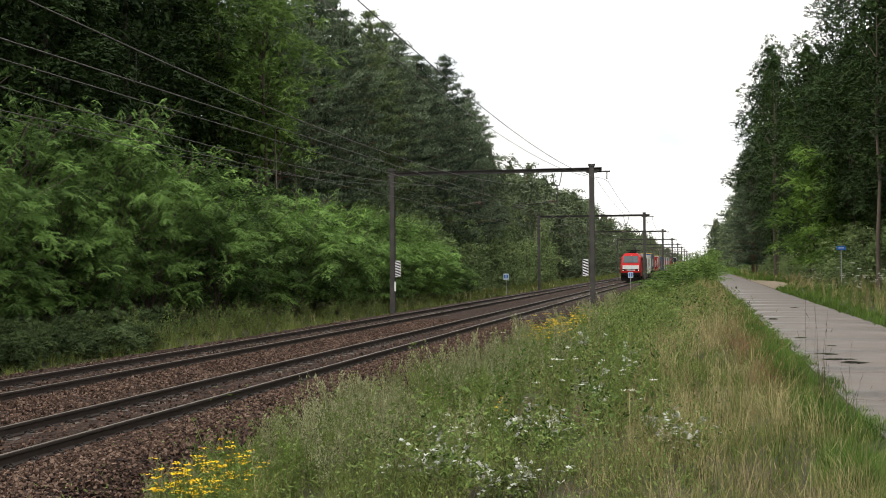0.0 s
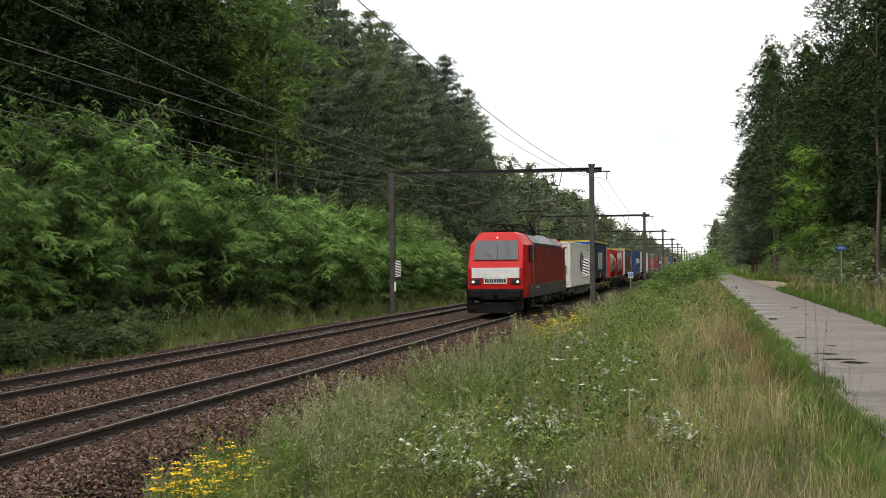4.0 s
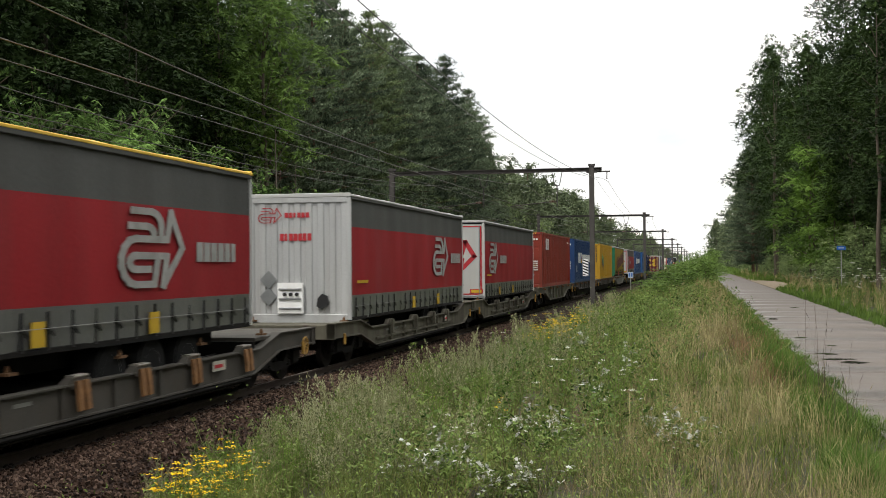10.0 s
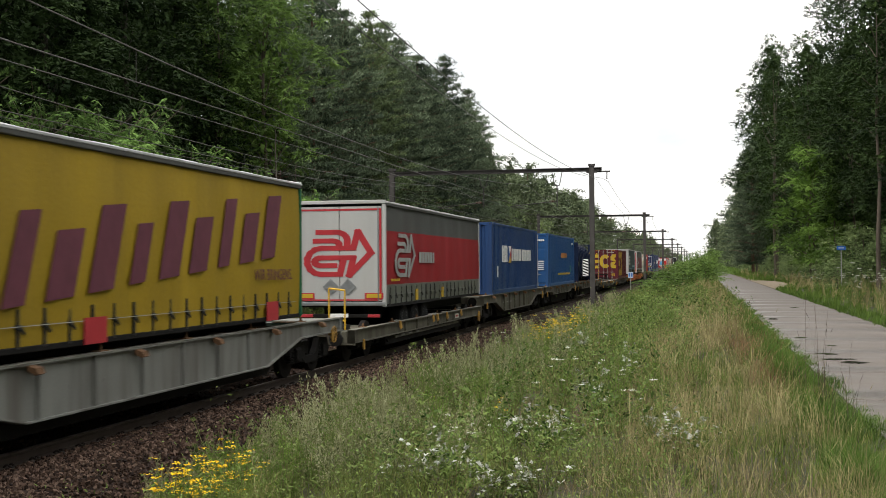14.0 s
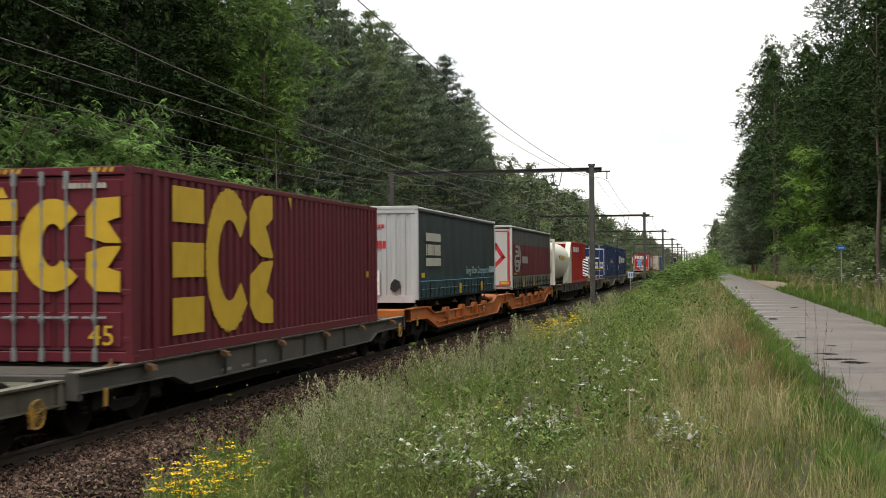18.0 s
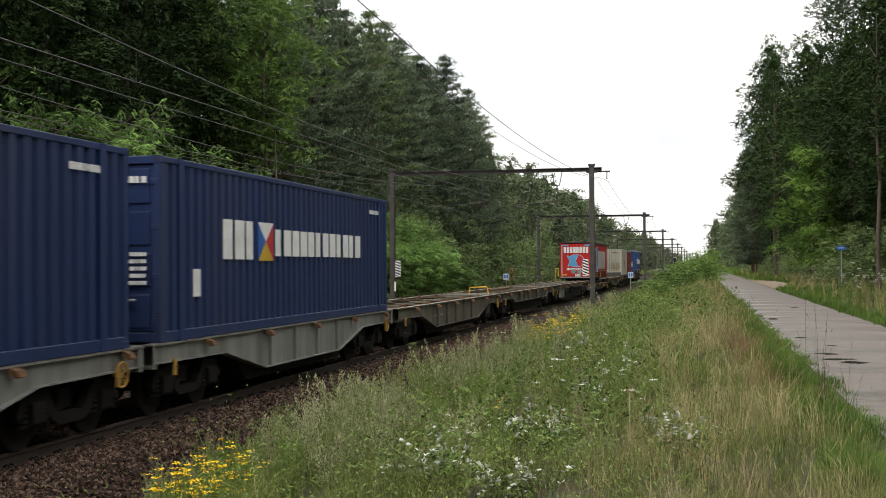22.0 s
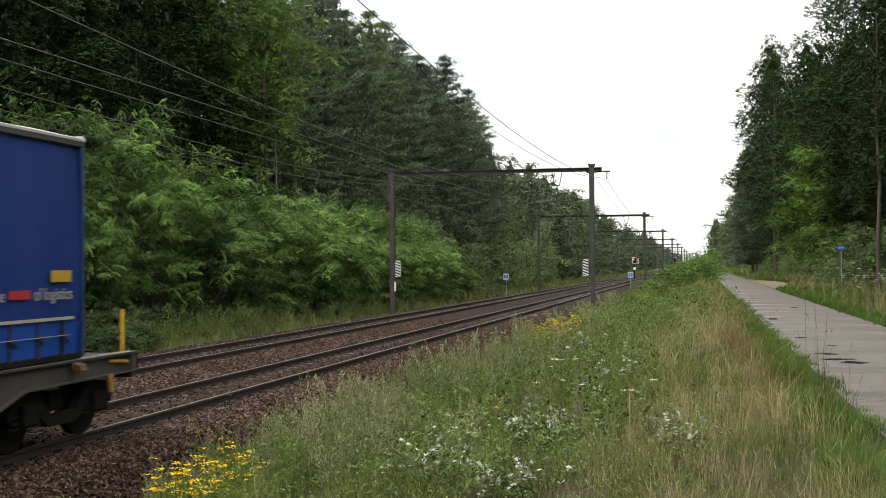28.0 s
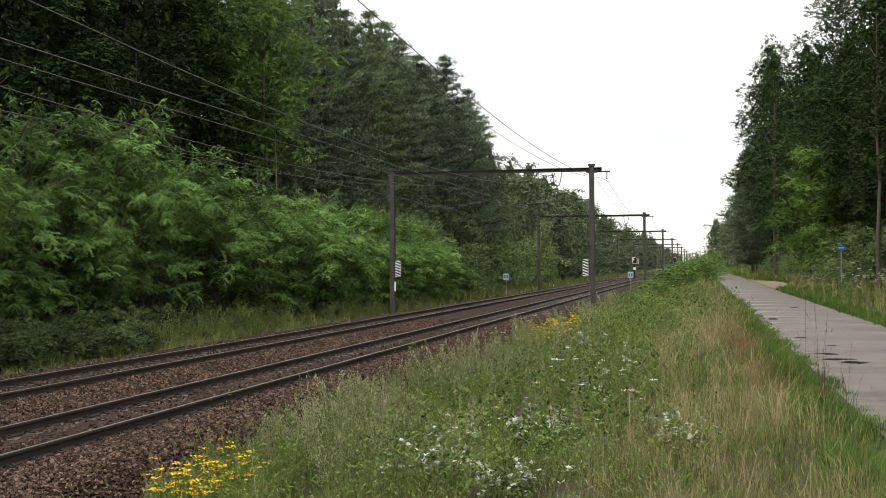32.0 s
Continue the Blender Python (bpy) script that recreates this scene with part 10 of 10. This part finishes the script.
endword(c, D_WHITE, -0.012, -0.85, -0.15, 2.85, 3.05, 4, 3)
endword(c, D_ORANGE, -0.012, -0.12, 0.22, 2.85, 3.05, 2, 4)
endword(c, D_WHITE, -0.012, 0.25, 0.62, 2.85, 2.97, 4, 5)
lettering(c, "45", D_WHITE, 0.42, (-1.08, -0.02, 2.15), end=True)
endmark(c, D_YELLOW, -0.0125, -1.0, 0.95, 1.98, 2.04, "yellow_arrow")
for sx in (-1.06, 1.06):
    endmark(c, D_WHITE, -0.0125, sx - 0.02, sx + 0.02, 1.4, 3.75, "white_edge")
endmark(c, D_WHITE, -0.0125, -1.0, 0.95, 1.36, 1.39, "white_edge")
endmark(c, D_WHITE, -0.0125, -0.9, 0.85, 3.76, 3.79, "white_edge")
part("warning_triangle", Shape().prism([(-0.98, 3.3), (-0.72, 3.3), (-0.85, 3.52)], "y", -0.018, -0.0125), D_YELLOW, c)
wordmark(c, D_CREAM, hw, 5.4, 6.9, 2.5, 2.8, 4, 3)
wordmark(c, D_ORANGE, hw, 7.0, 8.0, 2.5, 2.8, 2, 4)
wordmark(c, D_CREAM, hw, 8.1, 9.1, 2.5, 2.62, 4, 5)
mark(c, D_WHITE, hw, 1.6, 1.95, 1.85, 2.3, "notice")
part("yellow_step", Shape().pipe([(-0.55, -0.12, 1.2), (-0.5, -0.12, 1.36), (0.35, -0.12, 1.36), (0.4, -0.12, 1.2)], 0.025).box(-0.3, 0.25, -0.13, -0.11, 1.2, 1.33), M_YELLOW, c)
c, hw, L, zt = container("container", 612.32, 626.04, 1.16, 2.896, C_BLUE2, "deep blue corrugated box with a white marking and small flag", inset=0.76)
ids(c, hw, L, zt)
ferry_marks(c, hw, L, zt, 2.45, 11.2)
mark(c, D_WHITE, hw, 1.2, 1.5, 1.85, 2.3, "notice")

# red trailer
c, hw, L = trailer(688.55, 702.65, 1.30, 4.10, [(1.30, T_BRED), (1.78, T_BRED)], "bright red curtain-sided trailer with white bars on its doors", "rear", mat("dark_roof_edging", (0.05, 0.035, 0.032), 0.6), mat("glossy_red_doors", (0.40, 0.016, 0.014), 0.4, 0, 0.15, 1.0, 30, 0.03, dirt=0.2, dirt_col=(0.2, 0.02, 0.018), streak=True), seed=15)
x = hw + 0.012
for k, m, d in ((1.06, D_CREAM, 0.0), (1.0, D_SKY, 0.006)):
    part("cross_emblem", Shape().prism([(3.40 + k * u, 2.75 + k * v) for u, v in ((-0.95, 0.85), (-0.45, 0.72), (-0.1, 0.95), (0.85, 0.95), (0.30, 0.0), (0.85, -0.95), (-0.1, -0.95), (-0.5, -0.8), (-0.85, -0.95), (-0.55, 0.0))], "x", x + d, x + d + 0.006), m, c)
wordmark(c, D_CREAM, x, 4.56, 12.05, 2.0, 3.45, 8, 55)
mark(c, P_STEEL, x - 0.004, 0.3, L - 0.3, 1.80, 1.84, "reflective_line")
wordmark(c, D_CREAM, x, 0.5, 2.3, 3.45, 3.6, 10, 56, "small_bars")
endword(c, D_WHITE, -0.012, -0.98, 0.95, 3.25, 3.72, 8, 55)
for k, m, d in ((1.06, D_WHITE, 0.0), (1.0, D_SKY, 0.005)):
    part("cross_emblem", Shape().prism([(-0.22 + k * u, 2.65 + k * v) for u, v in ((-0.50, 0.40), (-0.22, 0.34), (-0.05, 0.45), (0.38, 0.45), (0.16, 0.0), (0.38, -0.45), (-0.05, -0.45), (-0.25, -0.36), (-0.44, -0.45), (-0.28, 0.0))], "y", -0.018 - d, -0.012 - d), m, c)
for q in (-0.80, 0.80):
    endmark(c, D_SKY, -0.012, q - 0.2, q + 0.2, 3.78, 3.9, "header_plate")
part("emblem_ring", Shape().prism([(0.12 + 0.475 * math.cos(a), 2.65 + 0.475 * math.sin(a)) for a in np.linspace(0, 6.283, 25)[:-1]], "y", -0.006, -0.001), D_WHITE, c)
part("round_emblem", Shape().prism([(0.12 + 0.45 * math.cos(a), 2.65 + 0.45 * math.sin(a)) for a in np.linspace(0, 6.283, 25)[:-1]], "y", -0.0115, -0.004), D_RED, c)
endword(c, D_WHITE, -0.012, -0.75, 0.6, 1.93, 2.1, 14, 57)
endword(c, D_WHITE, -0.012, 0.05, 0.95, 1.75, 1.85, 10, 58, "registration_lettering")
endword(c, D_WHITE, -0.012, -0.1, 0.32, 1.44, 1.66, 4, 59, "registration_lettering")
for sx in (-1, 1):
    endmark(c, D_CREAM, -0.0005, sx * 1.12 - 0.03, sx * 1.12 + 0.03, 1.45, 3.85, "reflective_tape")
for y in (3.3, 6.9):
    part("yellow_patch", Shape().box(x - 0.02, x - 0.004, y, y + 0.34, 1.36, 1.68), D_YELLOW, c)

# cream box and dark red box
c, hw, L, zt = container("container", 723.36, 732.7, 1.24, 2.70, C_CREAM, "cream corrugated box with framed end and dark emblem", w=2.5)
part("diamond_emblem", Shape().prism([(4.9, 2.45), (5.5, 3.1), (6.1, 2.45), (5.5, 1.9)], "x", hw, hw + 0.006), D_BLACK, c)
part("diamond_emblem_core", Shape().prism([(5.2, 2.45), (5.5, 2.8), (5.8, 2.45), (5.5, 2.15)], "x", hw + 0.006, hw + 0.012), D_RED, c)
ids(c, hw, L, zt, D_BLACK)
ladder(c, -0.25, 0.85, -0.06, 1.35, 3.6, C_CREAM)
for zz in (1.7, 3.2):
    endmark(c, D_YELLOW, -0.014, -1.05, -0.8, zz, zz + 0.14, "notice")
c, hw, L, zt = container("container", 733.3, 741.7, 1.24, 2.52, C_DRED, "dark red ribbed box at the end of the train", "corr", w=2.5, pitch=0.6)

# blue curtain-sided swap body on the last wagon
c, hw, L = trailer(749.97, 763.45, 1.16, 4.08, [(1.16, T_BLUE2), (1.62, T_BLUE)], "blue curtain-sided swap body with white marking and yellow patches", "front", None, C_BLUE, seed=18, wheels=False, name="swap_body")
ferry_marks(c, hw, L, 4.08, 3.9, 11.0, 2.72, hw + 0.012)
mark(c, D_CREAM, hw + 0.004, 0.3, L - 0.3, 1.66, 1.70, "reflective_line")
for y in (5.6, 10.2):
    part("yellow_patch", Shape().box(hw + 0.0, hw + 0.014, y, y + 0.62, 1.22, 1.62), D_YELLOW, c)
for y in (1.0, 2.0):
    part("placard_frame", Shape().prism([(y, 2.1), (y + 0.25, 1.8), (y + 0.5, 2.1), (y + 0.25, 2.4)], "x", hw + 0.01, hw + 0.02), P_STEEL, c)
lettering(c, "the", D_CREAM, 0.22, (hw + 0.018, 11.25, 1.93))
mark(c, D_RED, hw + 0.012, 11.62, 12.1, 1.95, 2.06, "small_bar")
lettering(c, "of logistics", D_CREAM, 0.22, (hw + 0.018, 12.18, 1.93))
mark(c, D_YELLOW, hw + 0.01, 12.6, 13.1, 2.15, 2.3, "notice")
for i in range(5):
    endword(c, D_WHITE, 0.0, 0.3, 0.95, 2.6 - 0.12 * i, 2.68 - 0.12 * i, 8, i, "data_lettering")


def motions():
    """Every piece of the train runs along the near track and slows a little."""
    for ob, s in MOVERS:
        walk(ob, [(float(t), pose(0, s + run(t), 0)) for t in range(0, 33)])

motions()
